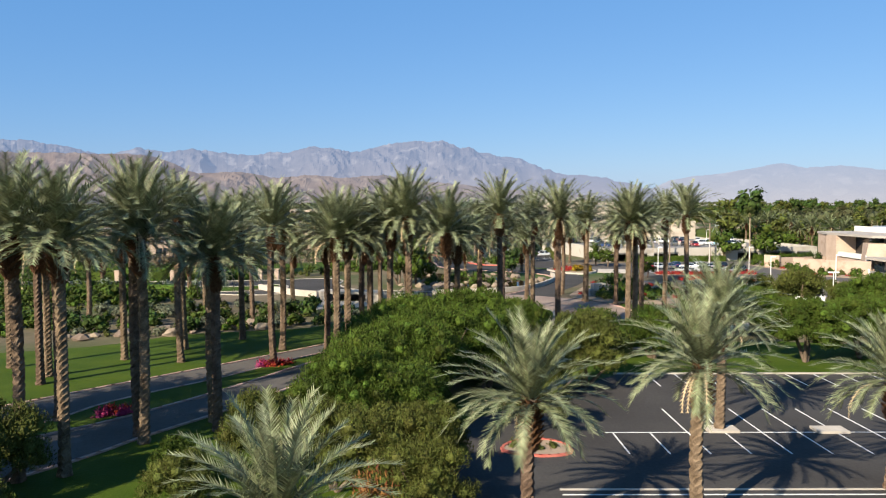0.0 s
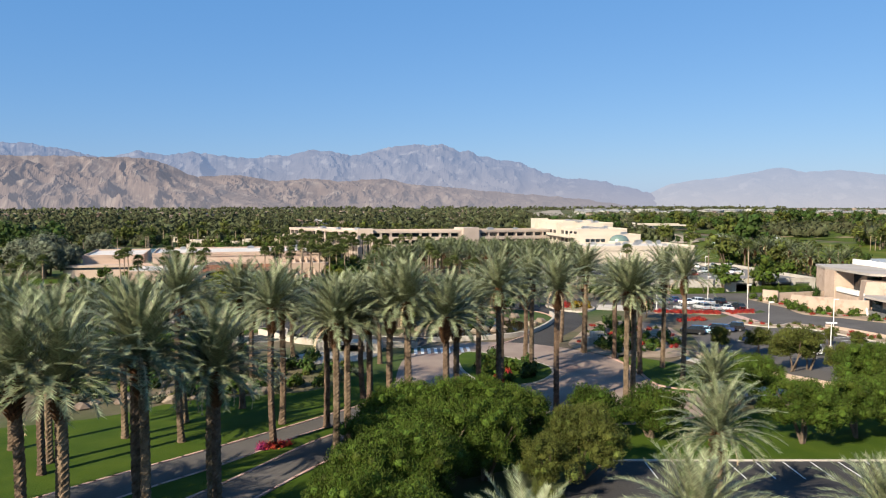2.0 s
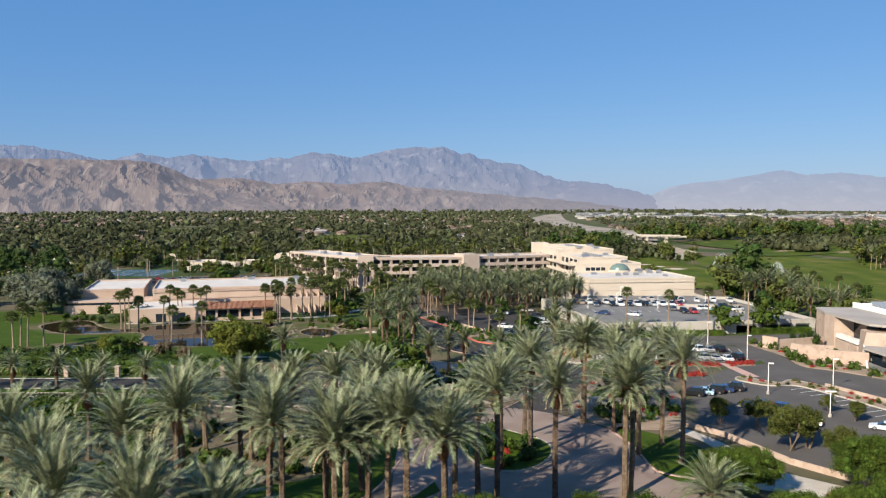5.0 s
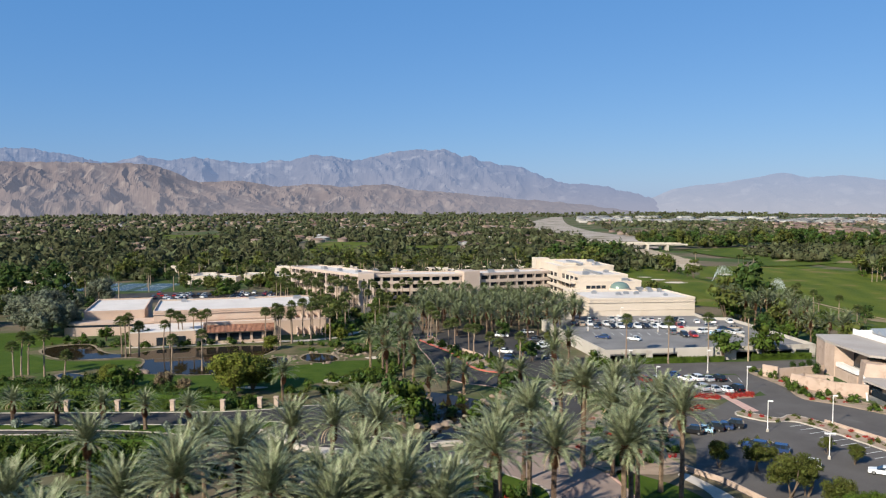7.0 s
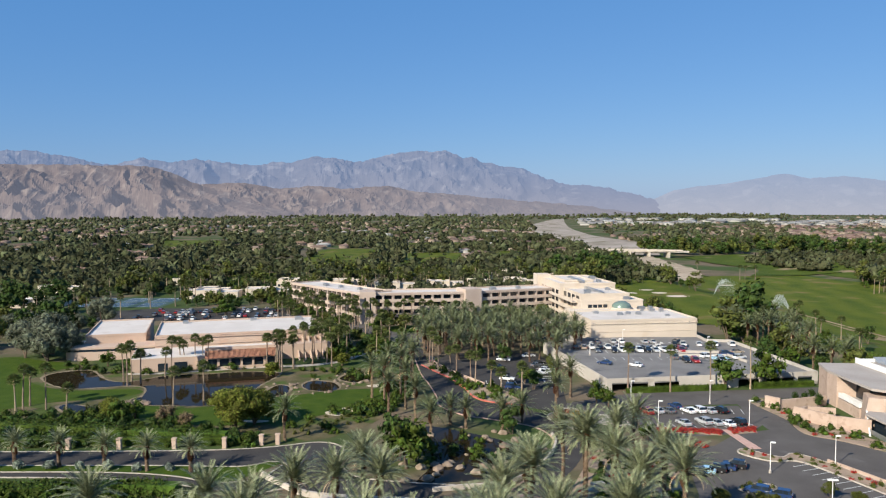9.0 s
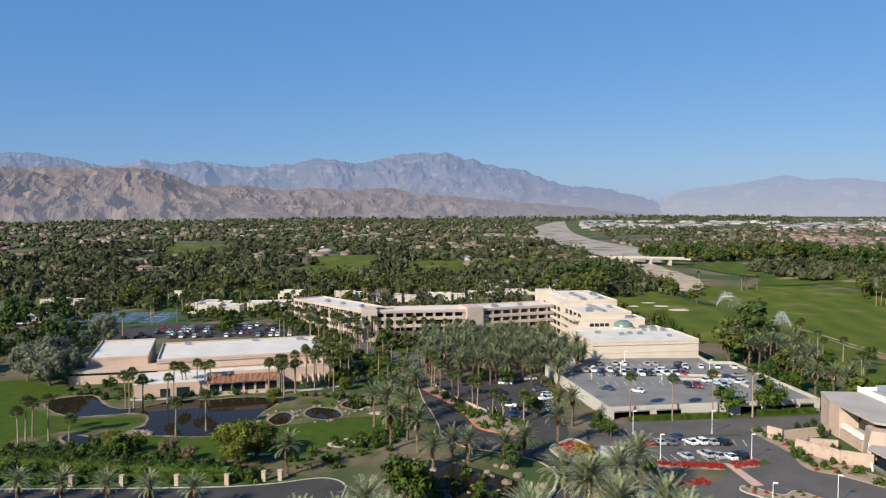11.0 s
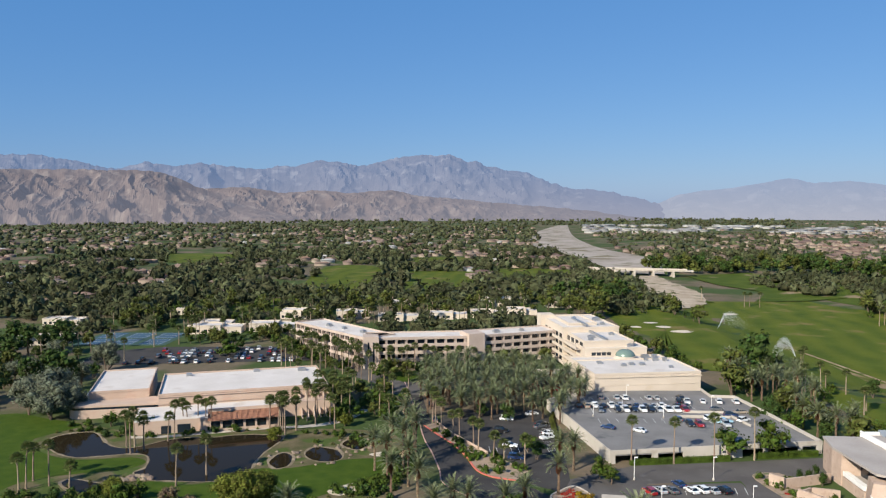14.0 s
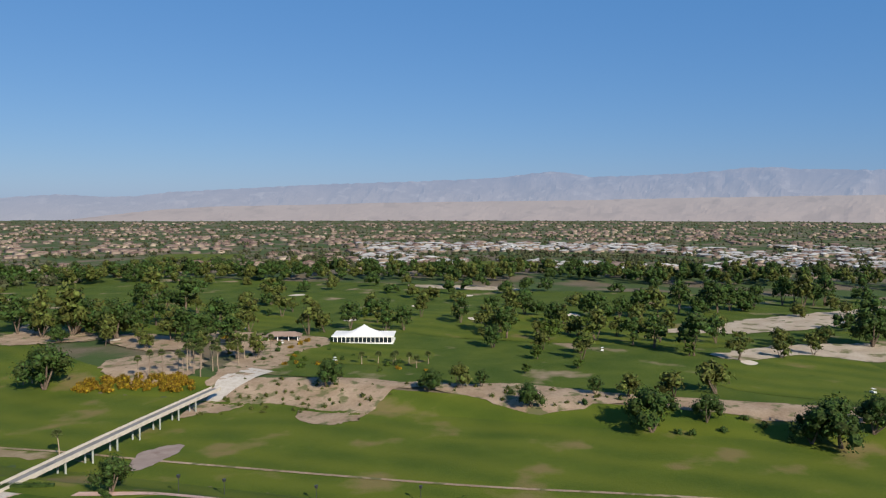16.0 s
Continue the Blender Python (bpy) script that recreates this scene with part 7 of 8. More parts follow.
for x, y in ((286.5, -20.3), (292.4, -33.7), (282.1, -4.6), (281.3, -9.7), (282.2, -40.8), (296, -28), (300, 30), (306, 60)):
    plant("darkbush", x, y, 1.1)
for x, y in in_outline([(330, 180), (350, 250), (420, 230), (392, 190), (340, 100), (330, 120)], 60, 4):
    plant(rng.choice(("bush", "orange", "darkbush", "scrub")), x, y, rng.uniform(0.7, 1.4))
for outline, n, gap in (([(330, 400), (300, 480), (280, 560), (420, 560), (480, 440), (440, 380)], 42, 9), ([(315, 190), (340, 190), (430, 250), (520, 380), (440, 400), (360, 320), (330, 260)], 58, 8), ([(420, 60), (500, 40), (520, 260), (480, 280), (430, 160)], 26, 11),
                        ([(380, -60), (480, -90), (500, 40), (440, 60)], 22, 11), ([(160, 480), (166, 560), (150, 640), (60, 620), (60, 560), (96, 470), (104, 540), (150, 560)], 44, 7),
                        ([(115, 232), (135, 232), (150, 300), (135, 345), (108, 300)], 16, 5.5)):
    for x, y in in_outline(outline, n, gap):
        plant(rng.choice(("euc", "eucdark", "mid", "midgreen", "darkolive", "euc")), x, y, rng.uniform(0.6, 1.15))

# far woods and houses, past counting
belt = {m: Shape() for m in ("LEAF_DARK", "LEAF_OLIVE")}
BELT = [(228, 900), (370, 860), (470, 740), (590, 570), (680, 480), (745, 260), (785, 95), (780, -230), (850, -240), (880, 100), (830, 330), (770, 520), (660, 640), (540, 800), (420, 930), (250, 960)]
for k, (x, y) in enumerate(in_outline(BELT, 430, 7) + in_outline([(500, -150), (720, -220), (730, 300), (660, 460), (600, 480), (500, 300)], 60, 13)):
    rg = random.Random(k)
    key = "LEAF_DARK" if k % 5 < 3 else "LEAF_OLIVE"
    masses = [(c + Vector((x, y, land(x, y))), r) for c, r in lumps(rg, 14, rg.uniform(4.5, 7.5), rg.uniform(11, 22) if k < 430 else rg.uniform(7, 13), 0.3, 2.7)]
    leafy(rg, masses, 300, 1.0, belt[key])
    for c, r in masses:
        ico_lump(belt[key], c, r * 0.75)
solid("tree_belt", belt["LEAF_DARK"], LEAF_DARK, "belt of tall dark trees behind the golf course", "trees", kind="stuff")
solid("tree_belt", belt["LEAF_OLIVE"], LEAF_OLIVE, "belt of tall olive-green trees behind the golf course", "trees", kind="stuff")


def ico_points():
    g = (1 + 5 ** 0.5) / 2
    pts = np.array([(-1, g, 0), (1, g, 0), (-1, -g, 0), (1, -g, 0), (0, -1, g), (0, 1, g), (0, -1, -g), (0, 1, -g), (g, 0, -1), (g, 0, 1), (-g, 0, -1), (-g, 0, 1)], float)
    tri = np.array([(0, 11, 5), (0, 5, 1), (0, 1, 7), (0, 7, 10), (0, 10, 11), (1, 5, 9), (5, 11, 4), (11, 10, 2), (10, 7, 6), (7, 1, 8), (3, 9, 4), (3, 4, 2), (3, 2, 6), (3, 6, 8), (3, 8, 9), (4, 9, 5), (2, 4, 11), (6, 2, 10), (8, 6, 7), (9, 8, 1)])
    return pts / np.linalg.norm(pts[0]), tri


def array_mesh(name, verts, faces, material, label, category):
    me = bpy.data.meshes.new(name)
    k = faces.shape[1]
    me.vertices.add(len(verts))
    me.vertices.foreach_set("co", verts.ravel())
    me.loops.add(faces.size)
    me.loops.foreach_set("vertex_index", faces.ravel())
    me.polygons.add(len(faces))
    me.polygons.foreach_set("loop_start", np.arange(0, faces.size, k))
    me.polygons.foreach_set("loop_total", np.full(len(faces), k))
    me.materials.append(material)
    me.update()
    me.validate()
    return tagged(new(name, me), label, category, kind="stuff")


nr = np.random.default_rng(11)


def on_plain(x, y):
    """True where the far woods and houses may stand."""
    if 165 < x < 310 and y < 700 or 190 < x < 285 and y < 900 or 175 < x < 300 and y < 1500:
        return False
    if 160 < x < 480 and 1500 <= y < 3000 and abs(x - (250 + 0.11 * (y - 1500))) < 75:
        return False
    return True


GOLF = [(300, -300), (860, -320), (880, 330), (720, 560), (560, 560), (300, 520)]
OPEN = [[(-150, 935), (-86, 935), (-66, 660), (-124, 650)], [(-48, 860), (26, 865), (22, 670), (-36, 665)], [(-160, 600), (-90, 612), (-84, 545), (-158, 540)], [(52, 905), (140, 900), (124, 770), (60, 790)], [(-372, 1015), (-284, 1012), (-332, 1190), (-436, 1190)], [(500, 620), (570, 640), (640, 720), (560, 740)], [(900, 150), (1050, 180), (1040, 260), (880, 240)], [(-40, 1010), (40, 1000), (60, 1100), (-50, 1120)], [(950, 600), (1100, 640), (1080, 760), (930, 700)]]
for outline in OPEN:
    line = curve(outline, 5, True)
    cx, cy = sum(p[0] for p in line) / len(line), sum(p[1] for p in line) / len(line)
    s = Shape()
    rings = [[(cx + (px - cx) * q, cy + (py - cy) * q) for px, py in line] for q in (0.03, 0.35, 0.7, 1.0)]
    for a, b in zip(rings, rings[1:]):
        s.strip(a + a[:1], b + b[:1], 0.5)
    solid("golf_fairway", s, FAIRWAY, "distant green golf fairway between trees", "fairway", kind="structure")


def woods(name, count, r0, r1, size, lo, hi, power, label, leaves=20, palms=0.1, zone=None):
    pts, tri = ico_points()
    vv, ff, k, base = [], [], 0, 0
    while k < count:
        a = radians(nr.uniform(-40, 116))
        r = r0 * (r1 / r0) ** (nr.random() ** power)
        x, y = r * math.sin(a), r * math.cos(a)
        if not on_plain(x, y) or any(inside(x, y, o) for o in OPEN) or inside(x, y, GOLF):
            continue
        if zone:
            (x0, y0), (x1, y1) = np.min(zone, axis=0), np.max(zone, axis=0)
            x, y = nr.uniform(x0, x1), nr.uniform(y0, y1)
            if not inside(x, y, zone) or any(math.hypot(x - v[0] - 10, y - v[1] - 6) < 17 for v in villa_spots) or -204 < x < -146 and 400 < y < 450:
                continue
        if noise.noise(Vector((x / 90, y / 90, 3.3))) < (-0.10 if r < 1500 else -0.16):
            continue
        town = a > 0.42 and r > 880 or 2250 < r < 3000 and a > 0.17
        if town and nr.random() < 0.12:
            continue
        sc = size * (0.6 + 0.9 * nr.random()) * (0.72 if town else 1 + r / 6000)
        z0 = land(x, y)
        palm = nr.random() < palms
        if palm:
            sc, rise = 2.0, nr.uniform(7, 14)
        else:
            rise = sc * nr.uniform(lo, hi)
        body = np.array([sc * nr.uniform(0.7, 1.0), sc * nr.uniform(0.7, 1.0), 0.7 if palm else rise * 0.75])
        mid = np.array([x, y, z0 + (rise if palm else rise * 0.72)])
        vv.append(pts * (1 + nr.uniform(-0.4, 0.35, (12, 1))) * body * (0.4 if palm else 0.86) + mid)
        ff.append(tri + base)
        base += 12
        if palm:
            vv.append(np.array([(x - 0.25, y, z0), (x + 0.25, y, z0), (x, y, z0 + rise)]))
            ff.append(np.array([(base, base + 1, base + 2)]))
            base += 3
        way = nr.normal(0, 1, (leaves, 3))
        way /= np.linalg.norm(way, axis=1)[:, None]
        way[:, 2] = np.abs(way[:, 2] + 0.25) - 0.25
        spot = mid + way * body * nr.uniform(0.75, 1.2, (leaves, 1))
        three = spot[:, None, :] + nr.normal(0, 0.27, (leaves, 3, 3)) * sc * (0.8 if palm else 1.0)
        vv.append(three.reshape(-1, 3))
        ff.append(np.arange(leaves * 3).reshape(-1, 3) + base)
        base += leaves * 3
        k += 1
    return array_mesh(name, np.concatenate(vv), np.concatenate(ff), FAR_GREEN, label, "trees")


woods("middle_woods", 5600, 540, 1300, 3.9, 0.75, 1.5, 0.8, "dark green garden trees among the houses", 34, 0.13)
woods("garden_woods", 330, 400, 560, 3.2, 0.8, 1.4, 0.8, "dark green trees and palms among the villas", 60, 0.25, [(-260, 300), (-214, 306), (-204, 400), (-140, 452), (-90, 424), (-40, 404), (0, 420), (110, 440), (130, 560), (-40, 600), (-260, 590)])
woods("far_woods", 15000, 1150, 4300, 4.2, 0.6, 1.15, 0.75, "distant belt of dark green trees", 5, 0.03)


def houses(name, count, r0, r1, a0, a1, material, wall, label, size=1.0):
    vr, fr, vw, fw = [], [], [], []
    k = 0
    while k < count:
        a = radians(nr.uniform(a0, a1))
        r = r0 * (r1 / r0) ** (nr.random() ** 0.7)
        x, y = r * math.sin(a), r * math.cos(a)
        if not on_plain(x, y) or any(inside(x, y, o) for o in OPEN) or inside(x, y, GOLF) or noise.noise(Vector((x / 260, y / 260, 9.1))) < -0.12:
            continue
        w, d, h = nr.uniform(5, 9.5) * size, nr.uniform(4, 6.5) * size, nr.uniform(3.0, 4.2) * (0.5 + 0.5 * size)
        q = round(nr.uniform(0, 3)) * math.pi / 2 + 0.3 * math.sin(x * 0.003 + y * 0.002)
        c, s_ = math.cos(q), math.sin(q)
        z0 = land(x, y)
        base = [(-w, -d), (w, -d), (w, d), (-w, d)]
        top = [(-w * 0.5, 0), (w * 0.5, 0), (w * 0.5, 0.1), (-w * 0.5, 0.1)]
        def put(p, z):
            return (x + p[0] * c - p[1] * s_, y + p[0] * s_ + p[1] * c, z0 + z)
        b = len(vw)
        vw += [put(p, -0.5) for p in base] + [put(p, h) for p in base]
        fw += [(b + i, b + (i + 1) % 4, b + 4 + (i + 1) % 4, b + 4 + i) for i in range(4)]
        b = len(vr)
        vr += [put((p[0] * 1.06, p[1] * 1.1), h) for p in base] + [put(p, h + nr.uniform(1.0, 2.0)) for p in top]
        fr += [(b + i, b + (i + 1) % 4, b + 4 + (i + 1) % 4, b + 4 + i) for i in range(4)] + [(b + 4, b + 5, b + 6, b + 7)]
        k += 1
    array_mesh(name + "_roofs", np.array(vr), np.array(fr), material, label + " roofs", "houses")
    array_mesh(name + "_walls", np.array(vw), np.array(fw), wall, label + " walls", "houses")


houses("town_houses", 960, 640, 2800, -38, 15, FAR_ROOF, FAR_WALL, "low stucco houses with pale tiled")
houses("town_houses", 240, 1000, 2800, 15, 30, FAR_ROOF, FAR_WALL, "low stucco houses with pale tiled")
houses("town_houses", 2200, 860, 3600, 24, 110, FAR_ROOF, FAR_WALL, "low desert houses with pinkish tiled")
FAR_WHITE = mat("far_white_roof", (0.30, 0.285, 0.265), (0.43, 0.415, 0.39), 0.02, 0.9, 0, 9, island=0.25, world_space=True)
houses("white_houses", 700, 900, 1600, 68, 112, FAR_WHITE, FAR_WALL, "rows of mobile homes with white")
houses("white_houses", 60, 700, 2400, -38, 10, FAR_WHITE, FAR_WHITE, "scattered pale flat houses with white")
houses("white_sheds", 170, 2250, 3000, 10, 34, FAR_WHITE, FAR_WHITE, "distant white commercial", 2.4)

# ---- cars ----


def car_parts(kind):
    """Body, cabin, wheel and lamp meshes of one kind of car, nose towards +x."""
    if kind == "suv":
        low = [(-2.3, 0.35), (-2.35, 0.95), (-2.2, 1.08), (1.2, 1.1), (2.15, 0.98), (2.33, 0.8), (2.33, 0.35)]
        cab, hw = [(-2.2, 1.08), (-1.95, 1.72), (0.2, 1.76), (1.15, 1.1)], 0.94
    elif kind == "pickup":
        low = [(-2.75, 0.45), (-2.78, 1.1), (-0.8, 1.1), (1.3, 1.12), (2.5, 1.02), (2.7, 0.85), (2.7, 0.45)]
        cab, hw = [(-0.9, 1.1), (-0.75, 1.78), (0.5, 1.8), (1.3, 1.12)], 0.98
    else:
        low = [(-2.2, 0.3), (-2.28, 0.8), (-2.1, 0.96), (1.0, 0.95), (2.1, 0.78), (2.3, 0.62), (2.3, 0.3)]
        cab, hw = [(-1.75, 0.95), (-0.95, 1.42), (0.15, 1.44), (1.05, 0.95)], 0.9
    body, glass = Shape(), Shape()

    def hull(s, side, w0, w1):
        n = len(side)
        zs = [z for _, z in side]
        z0, z1 = min(zs), max(zs)
        ws = [w0 + (w1 - w0) * (z - z0) / (z1 - z0) for z in zs]
        s.add([(x, -w, z) for (x, z), w in zip(side, ws)] + [(x, w, z) for (x, z), w in zip(side, ws)],
              [tuple(range(n)), tuple(range(2 * n - 1, n - 1, -1))] + [(i, n + i, n + (i + 1) % n, (i + 1) % n) for i in range(n)])

    hull(body, low[::-1], hw, hw - 0.06)
    hull(glass, cab[::-1], hw - 0.08, hw - 0.24)
    (x1, z1), (x2, z2) = cab[1], cab[2]
    body.box(x1 + 0.02, x2 - 0.02, -hw + 0.22, hw - 0.22, z1 - 0.01, z1 + 0.05)
    for x in (cab[0][0] + 0.5, (cab[1][0] + cab[2][0]) / 2 + 0.1):
        for sg in (-1, 1):
            body.box(x - 0.05, x + 0.05, sg * (hw - 0.17) - 0.08, sg * (hw - 0.17) + 0.08, cab[0][1] - 0.05, z1 - 0.05)
    tyre = Shape().tube([(0, -0.11, 0), (0, 0.11, 0)], [0.34, 0.34], 12)
    rim = Shape().tube([(0, -0.12, 0), (0, 0.12, 0)], [0.2, 0.2], 10)
    axle = (low[0][0] + 0.85, low[-1][0] - 0.85)
    lamp = Shape().box(low[-1][0] - 0.12, low[-1][0] + 0.02, -0.16, 0.16, 0.58, 0.74)
    tail = Shape().box(low[0][0] - 0.08, low[0][0] + 0.1, -0.14, 0.14, 0.7, 0.86)
    return body, glass, tyre, rim, lamp, tail, axle, hw


TYRE = mat("tyre_rubber", (0.02, 0.02, 0.02), (0.03, 0.03, 0.03), 3, 0.9)
CHROME = gloss("wheel_rim", (0.5, 0.5, 0.5), 0.3, 0.9)
LAMP = gloss("headlamp_lens", (0.8, 0.8, 0.78), 0.1)
TAIL = gloss("tail_lamp_lens", (0.35, 0.02, 0.02), 0.2)
CAR_PAINT = {"white": (0.78, 0.78, 0.77), "black": (0.012, 0.012, 0.014), "silver": (0.42, 0.43, 0.44), "grey": (0.13, 0.135, 0.14), "blue": (0.018, 0.04, 0.11), "red": (0.28, 0.02, 0.02), "pale blue": (0.35, 0.55, 0.68), "tan": (0.35, 0.29, 0.22)}
PAINTS = {k: gloss("car_paint_" + k.replace(" ", "_"), v, 0.25, 0.0, 0.0, 0.6) for k, v in CAR_PAINT.items()}
car_shapes, car_kinds = {}, {}


def park(x, y, turn, colour="white", kind="sedan", z=0.05, where="in the parking lot"):
    key = (kind, colour)
    if key not in car_kinds:
        if kind not in car_shapes:
            b, g, ty, ri, la, ta, axle, hw = car_parts(kind)
            car_shapes[kind] = (b, g.mesh("glasshouse", GLASS), ty.mesh("tyre", TYRE), ri.mesh("rim", CHROME), la.mesh("headlamp", LAMP), ta.mesh("tail_lamp", TAIL), axle, hw)
        b, g, ty, ri, la, ta, axle, hw = car_shapes[kind]
        c = thing("car", "parked car", "car", "parked cars", (x, y, z), turn)
        part("body", b, PAINTS[colour], c)
        part("glasshouse", g, GLASS, c, "dark car glazing")
        for sg in (-1, 1):
            part("headlamp", la, LAMP, c).location = (0, sg * (hw - 0.26), 0)
            part("tail_lamp", ta, TAIL, c).location = (0, sg * (hw - 0.19), 0)
        for ax in axle:
            for sg in (-1, 1):
                wh = part("tyre", ty, TYRE, c)
                wh.location = (ax, sg * (hw - 0.1), 0.34)
                part("rim", ri, CHROME, wh)
        car_kinds[key] = c
    else:
        c = copy_thing(car_kinds[key], pose(x, y, z, 0, 0, turn))
    kinds = {"sedan": "sedan", "suv": "sport utility car", "pickup": "pickup truck"}
    return tagged(c, "%s %s parked %s" % (colour, kinds[kind], where), "car", "parked cars " + where)


MIXED = ["white"] * 7 + ["black"] * 5 + ["silver"] * 4 + ["grey"] * 4 + ["blue"] * 2 + ["red", "tan"]
SHAPES = ["sedan", "sedan", "suv", "suv", "pickup"]
on_deck = "on the parking deck"
for y, x0, x1, fill, turn in ((281.5, 56, 86, 0.35, 90), (270, 46, 84, 0.8, 90), (264.5, 47, 84, 0.85, -90), (252.5, 70, 80, 0.5, 90), (247, 78, 92, 0.6, -90), (276, 80, 104, 0.5, 80)):
    x = x0
    while x < x1:
        if rng.random() < fill:
            park(x, y + rng.uniform(-0.3, 0.3), turn + rng.uniform(-3, 3), rng.choice(MIXED), rng.choice(SHAPES), 2.9, on_deck)
        x += 2.9
for x, y, turn, colour, kind in ((51, 243.5, 150, "blue", "sedan"), (60, 240, 140, "white", "sedan"), (87, 254, 20, "white", "suv"), (90, 250, 10, "pale blue", "pickup"), (95, 258, 0, "blue", "suv"), (97, 252, 30, "white", "suv"), (100, 262, 10, "tan", "sedan"), (93, 266, 5, "grey", "sedan")):
    park(x, y, turn, colour, kind, 2.9, on_deck)
for x, y, colour, kind in ((51.8, 195.6, "red", "suv"), (54.8, 196.6, "silver", "sedan"), (57.7, 196.6, "grey", "sedan"), (60.9, 201.3, "blue", "sedan"), (62.8, 196.6, "white", "sedan"), (65.5, 197, "white", "suv"), (68.2, 196.6, "silver", "sedan"), (70.9, 196.6, "black", "suv"),
                           (58.2, 185.4, "silver", "sedan"), (63.4, 186.6, "silver", "suv"), (66, 185.7, "silver", "sedan"), (68.6, 184.9, "white", "sedan"), (71.6, 185.9, "black", "suv")):
    park(x, y, 108 + rng.uniform(-2, 2), colour, kind)
for i, (colour, kind) in enumerate((("black", "suv"), ("pale blue", "sedan"), ("black", "suv"), ("blue", "sedan"), ("black", "suv"))):
    park(49.4 + 2.4 * i, 150.4 + 1.1 * i, 155, colour, kind)
for x, y, colour, kind in ((58.0, 140.6, "blue", "suv"), (61.0, 138.6, "blue", "suv"), (62.6, 130.2, "white", "suv"), (74, 127, "white", "sedan")):
    park(x, y, 150, colour, kind)
for x, y, turn, colour, kind in ((20.3, 262.8, -12, "white", "suv"), (29.6, 269.8, 20, "white", "sedan"), (17.5, 249.2, -25, "black", "suv"), (19.2, 233.8, -15, "white", "sedan"), (20, 222.2, -12, "blue", "suv"), (30.7, 253.9, 35, "grey", "sedan"), (31.6, 257, 35, "black", "sedan"), (32.7, 246.7, 30, "white", "sedan"), (31.7, 241.7, 30, "white", "pickup"),
                                 (-4.5, 262, 100, "grey", "suv"), (-6.5, 282, 97, "black", "suv"), (44, 306, 60, "red", "sedan"), (40, 303, 60, "black", "suv")):
    park(x, y, turn, colour, kind, where="beside the hotel road")
for y in (360, 368, 376, 384, 392):
    x = -150 + (y - 360) * 0.2
    while x < -72:
        if rng.random() < 0.45 and not -112 < x < -104:
            park(x, y + (x + 110) * 0.12, 96, rng.choice(MIXED), rng.choice(SHAPES), where="behind the hall")
        x += 2.9


# ---- lamps, walls and small things ----
def street_lamp(x, y, h, label, group, double=False, z=None):
    lamp = thing("street_lamp", label, "street lamp", group, (x, y, land(x, y) if z is None else z), rng.uniform(-20, 20))
    part("base", Shape().tube([(0, 0, -0.1), (0, 0, 0.6)], [0.28, 0.28], 10), CONCRETE, lamp)
    part("pole", Shape().tube([(0, 0, 0.6), (0, 0, h)], [0.09, 0.07], 8), WHITE, lamp)
    for sg in ((-1, 1) if double else (1,)):
        part("lamp_head", Shape().box(min(0, sg * 0.9), max(0, sg * 0.9), -0.22, 0.22, h - 0.05, h + 0.16), WHITE, lamp)
    return lamp


for x, y in ((50.2, 205.4), (71.4, 205.5), (73.6, 184.2), (51.7, 184.2), (64.9, 151.6), (80.0, 155.9)):
    street_lamp(x, y, 6.2, "white parking lot lamp on a pole", "parking lot lamps")
for x, y in ((68.9, 135.0),):
    street_lamp(x, y, 4.6, "white parking lot lamp on a concrete base", "parking lot lamps", True)
for x, y, z in ((49, 258, 2.9), (60, 264, 2.9), (72, 256, 2.9), (66, 284, 2.9), (92, 268, 2.9)):
    street_lamp(x, y, 4.5, "slim white lamp on the parking deck", "deck lamps", z=z)
for x, y in ((185.9, 117), (190.9, 91.8), (198.5, 64.4), (181, 128)):
    lamp = thing("garden_lamp", "dark lantern post beside the path", "street lamp", "garden lanterns", (x, y, land(x, y)))
    part("pole", Shape().tube([(0, 0, -0.2), (0, 0, 4.2)], [0.12, 0.08], 8), DARK_METAL, lamp)
    part("lantern", Shape().prism([(-0.3, -0.3), (0.3, -0.3), (0.3, 0.3), (-0.3, 0.3)], 4.2, 5.0, [(-0.4, -0.4), (0.4, -0.4), (0.4, 0.4), (-0.4, 0.4)]), DARK_METAL, lamp)
solid("lot_wall", Shape().wall([(41.6, 129.1), (46, 123), (50.7, 110.2), (56, 103), (66, 96)], 0.3, 0, 0.9), SANDSTONE, "low pinkish wall along the parking lot", "wall", kind="structure")
solid("lot_wall", Shape().wall([(79.5, 157.8), (84.5, 145.5), (88.5, 128)], 0.3, 0, 0.8), SANDSTONE, "low pinkish wall beside the planted strip", "wall", kind="structure")
for x, y in ((-48.1, 167.4), (-40.5, 169.6), (-37, 170.2), (-59, 167), (-71, 166.8), (-82, 166.5)):
    solid("gate_pillar", Shape().box(x - 0.45, x + 0.45, y - 0.45, y + 0.45, 0, 2.2).box(x - 0.55, x + 0.55, y - 0.55, y + 0.55, 2.2, 2.4), PINK_STUCCO, "square pink stucco pillar in the hedge", "pillar", group="hedge pillars")
mon = thing("entry_sign", "pale stepped stone monument beside the plaza", "monument", at=(28.5, 140.5, 0), turn=20)
part("base", Shape().box(-2.2, 2.2, -0.8, 0.8, 0, 1.2), CONCRETE, mon)
part("top", Shape().box(-1.2, 1.2, -0.6, 0.6, 1.2, 2.2), CONCRETE, mon)
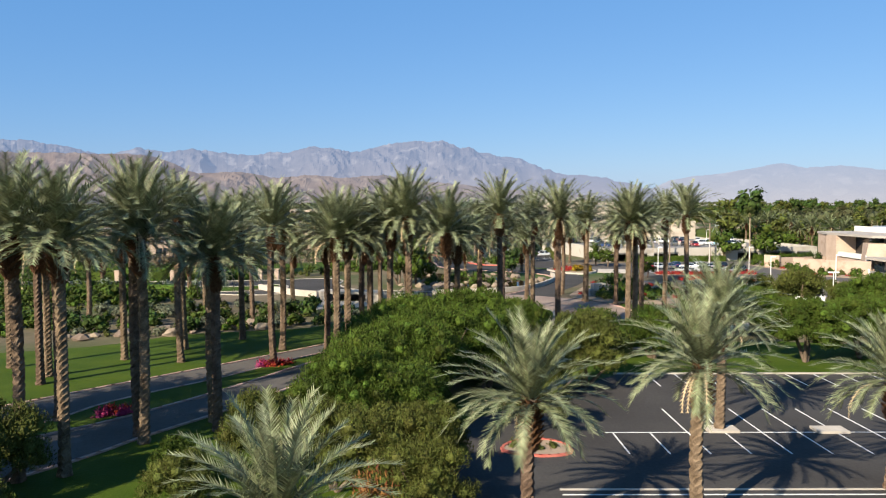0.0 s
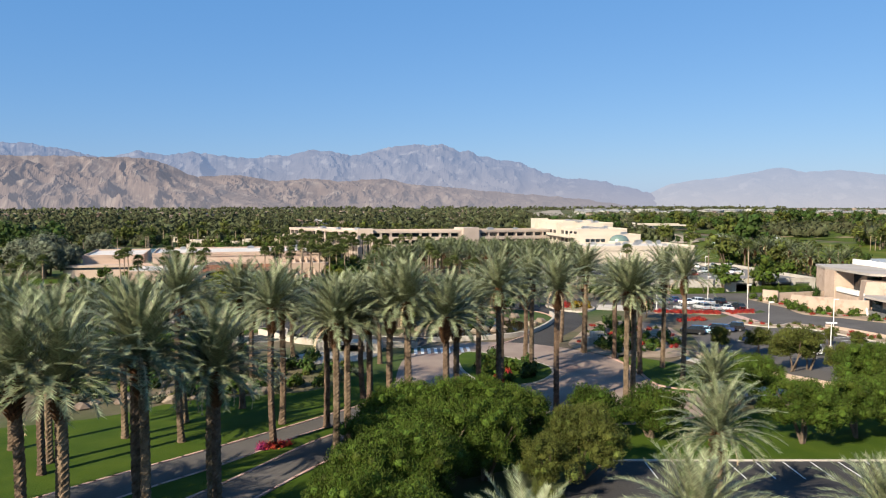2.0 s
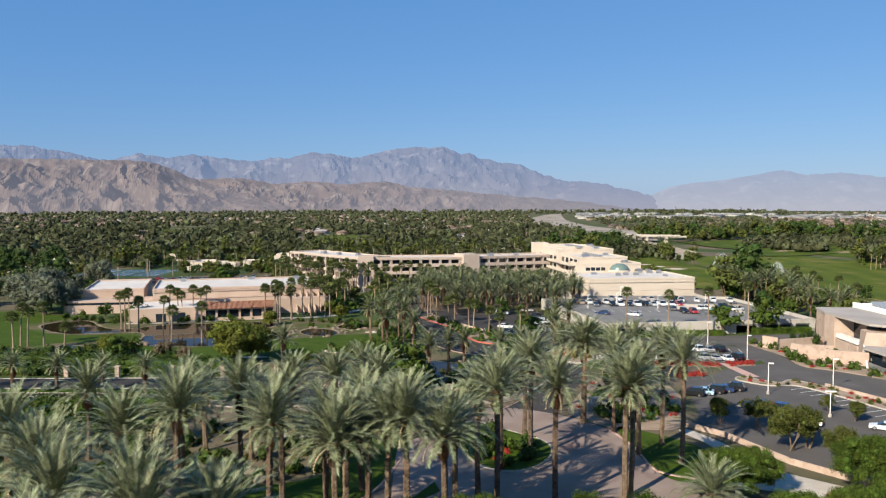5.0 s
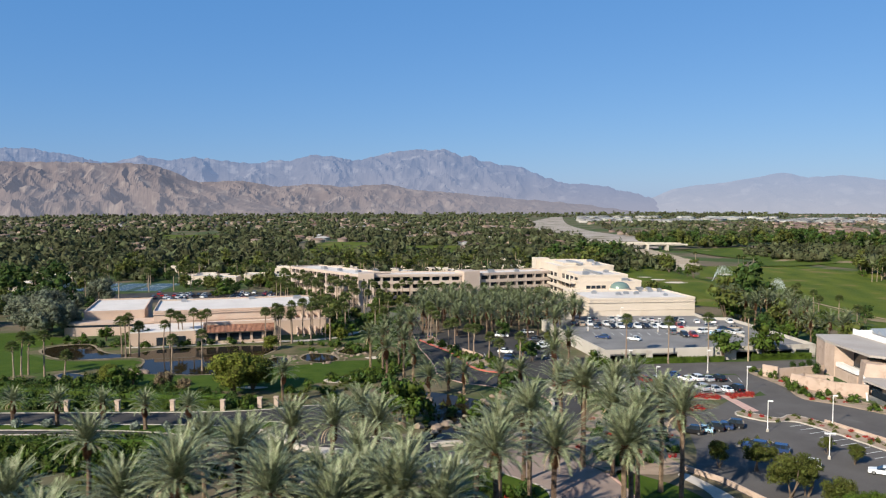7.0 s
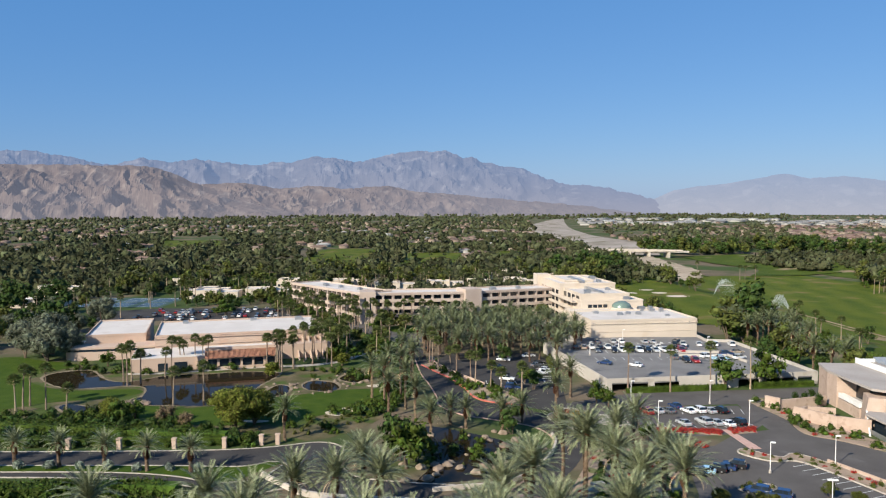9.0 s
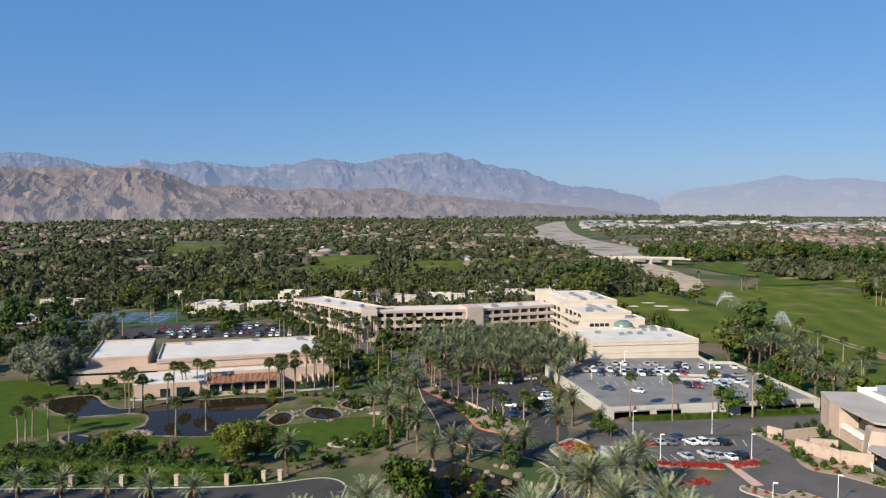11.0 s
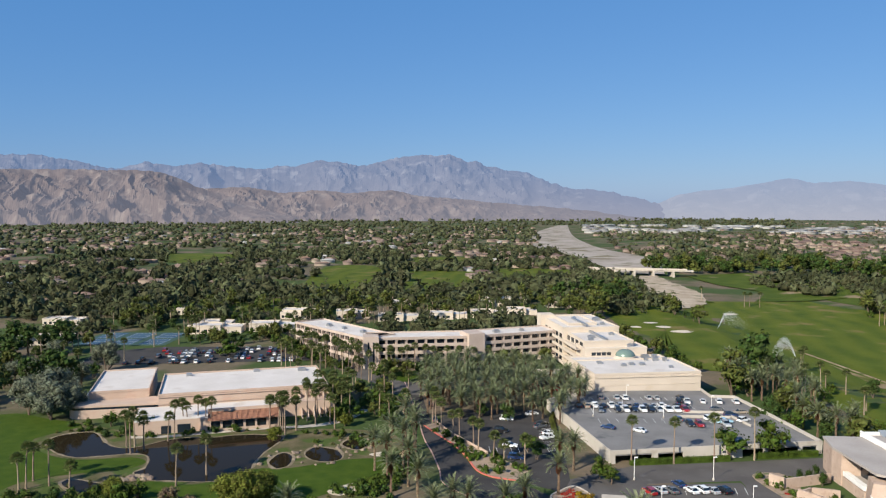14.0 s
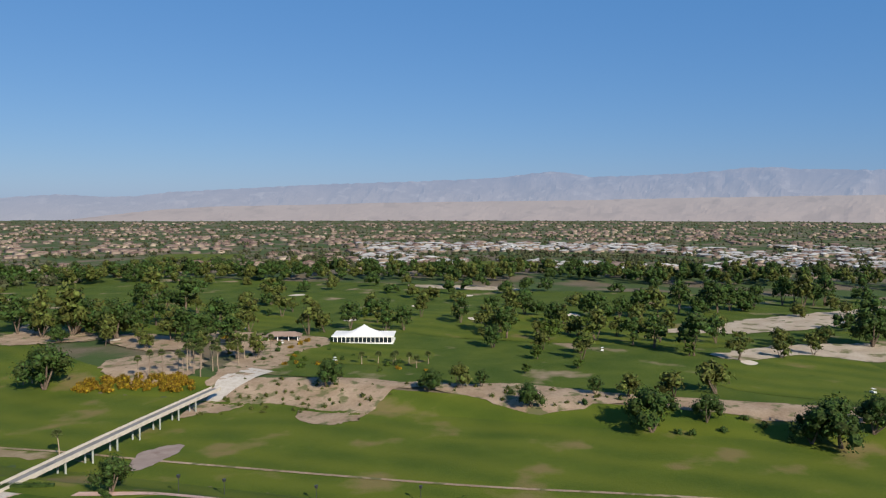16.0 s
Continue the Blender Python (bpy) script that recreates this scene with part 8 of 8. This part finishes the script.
for x, y, turn in ((7.0, 52.3, 0),):
    isl = curve([(4.1, 51.5), (4.9, 53.4), (6.9, 54), (8.4, 53), (8.6, 51), (6.5, 50.4)], 4, True)
    sheet("planted_island", isl, 0.14, GRAVEL, "small gravel island in the parking lot", "planting bed", thick=0.15)
    kerb(isl, RED_KERB, 0.2, 0.2, True, label="red painted kerb round the small island")
    for px, py in ((5, 52.3), (7.7, 52.2), (6.6, 51.6)):
        plant("scrub", px, py, 0.6)
for x, y in ((20.7, 56.5), (28.7, 56.3), (36.7, 56.3)):
    s = Shape().prism([(x - 1.15, y - 0.9), (x + 1.15, y - 0.9), (x + 1.15, y + 0.6), (x - 1.15, y + 0.6)], 0.02, 0.22)
    solid("tree_pad", s, CONCRETE, "pale concrete tree island in the parking lot", "kerb", group="tree islands", kind="structure")


SPRAY = mat("water_spray", (0.75, 0.78, 0.8), (0.85, 0.87, 0.88), 1.0, 0.9, through_light=0.5)
for x, y, r, turn in ((169.5, 374, 12, 178), (168, 480, 26, 40)):
    drops = Shape()
    rg = random.Random(int(x))
    for i in range(4200):
        q = rg.random()
        a = radians(turn + rg.gauss(0, 9) * (0.3 + q))
        px, py = x + r * q * math.cos(a), y + r * q * math.sin(a)
        z = land(px, py) + 0.6 + 11.0 * 4 * q * (1 - q * 0.97) * rg.uniform(0.8, 1.0) - rg.random() ** 2 * 9.0 * q
        k = rg.uniform(0.02, 0.07)
        drops.add([(px - k, py, z), (px + k, py, z), (px, py + k, z + 2 * k), (px, py - k, z + 2 * k)], [(0, 1, 2), (0, 3, 1), (0, 2, 3), (1, 3, 2)])
    solid("sprinkler_spray", drops, SPRAY, "white arc of sprinkler water over the fairway", "water spray", kind="stuff")


def rock_mesh(seed):
    rg = random.Random(seed)
    s = Shape()
    ico_lump(s, Vector((0, 0, 0)), 1.0)
    s.v = [(x * rg.uniform(0.7, 1.3), y * rg.uniform(0.7, 1.3), z * rg.uniform(0.5, 0.8)) for x, y, z in s.v]
    return s.mesh("rock", ROCK)


rocks = [rock_mesh(i) for i in range(4)]


def drop_rock(x, y, r):
    o = new("boulder", rocks[rng.randrange(4)])
    o.matrix_basis = pose(x, y, land(x, y) + 0.15 * r, 0, 0, rng.uniform(0, 360)) @ Matrix.Diagonal((r, r, r, 1))
    tagged(o, "tan boulder at the water's edge", "rock", "boulders")


for cx, cy, rx, ry in ((-47.8, 220.2, 4.6, 7.6), (-36.5, 226, 7.2, 8.2), (-28.4, 235.6, 4.8, 6.6)):
    for i in range(14):
        if rng.random() < 0.8:
            a, q = 6.283 * (i + rng.uniform(-0.4, 0.4)) / 14, rng.uniform(1.0, 1.25)
            drop_rock(cx + q * rx * math.cos(a), cy + q * ry * math.sin(a), rng.uniform(0.35, 0.9))
for x, y in in_outline([(-92, 204), (-82, 207), (-78, 205), (-90, 201)], 14, 1.0) + in_outline([(-10, 146), (0, 142), (16, 150), (22, 165), (16, 180), (4, 186), (-8, 186)], 36, 1.8) + in_outline([(-48, 92), (-24, 102), (-26, 106), (-50, 98)], 14, 2.0):
    drop_rock(x, y, rng.uniform(0.5, 1.4))
for x, y, t in ((346.5, -82, 30), (348, 155, 60), (380, 200, 10), (405, 30, 0)):
    cart = thing("golf_cart", "white golf cart on the grass", "golf cart", "golf carts", (x, y, land(x, y) + 0.5), t)
    part("body", Shape().box(-1.2, 1.2, -0.6, 0.6, 0.25, 0.8), WHITE, cart)
    part("roof", Shape().box(-0.9, 0.8, -0.6, 0.6, 1.8, 1.9), WHITE, cart)
    for px in (-0.8, 0.7):
        for py in (-0.55, 0.55):
            part("post", Shape().tube([(px, py, 0.8), (px, py, 1.8)], [0.03, 0.03], 6), DARK_METAL, cart)
            part("wheel", Shape().tube([(px, py - 0.1, 0.2), (px, py + 0.1, 0.2)], [0.22, 0.22], 10), TYRE, cart)
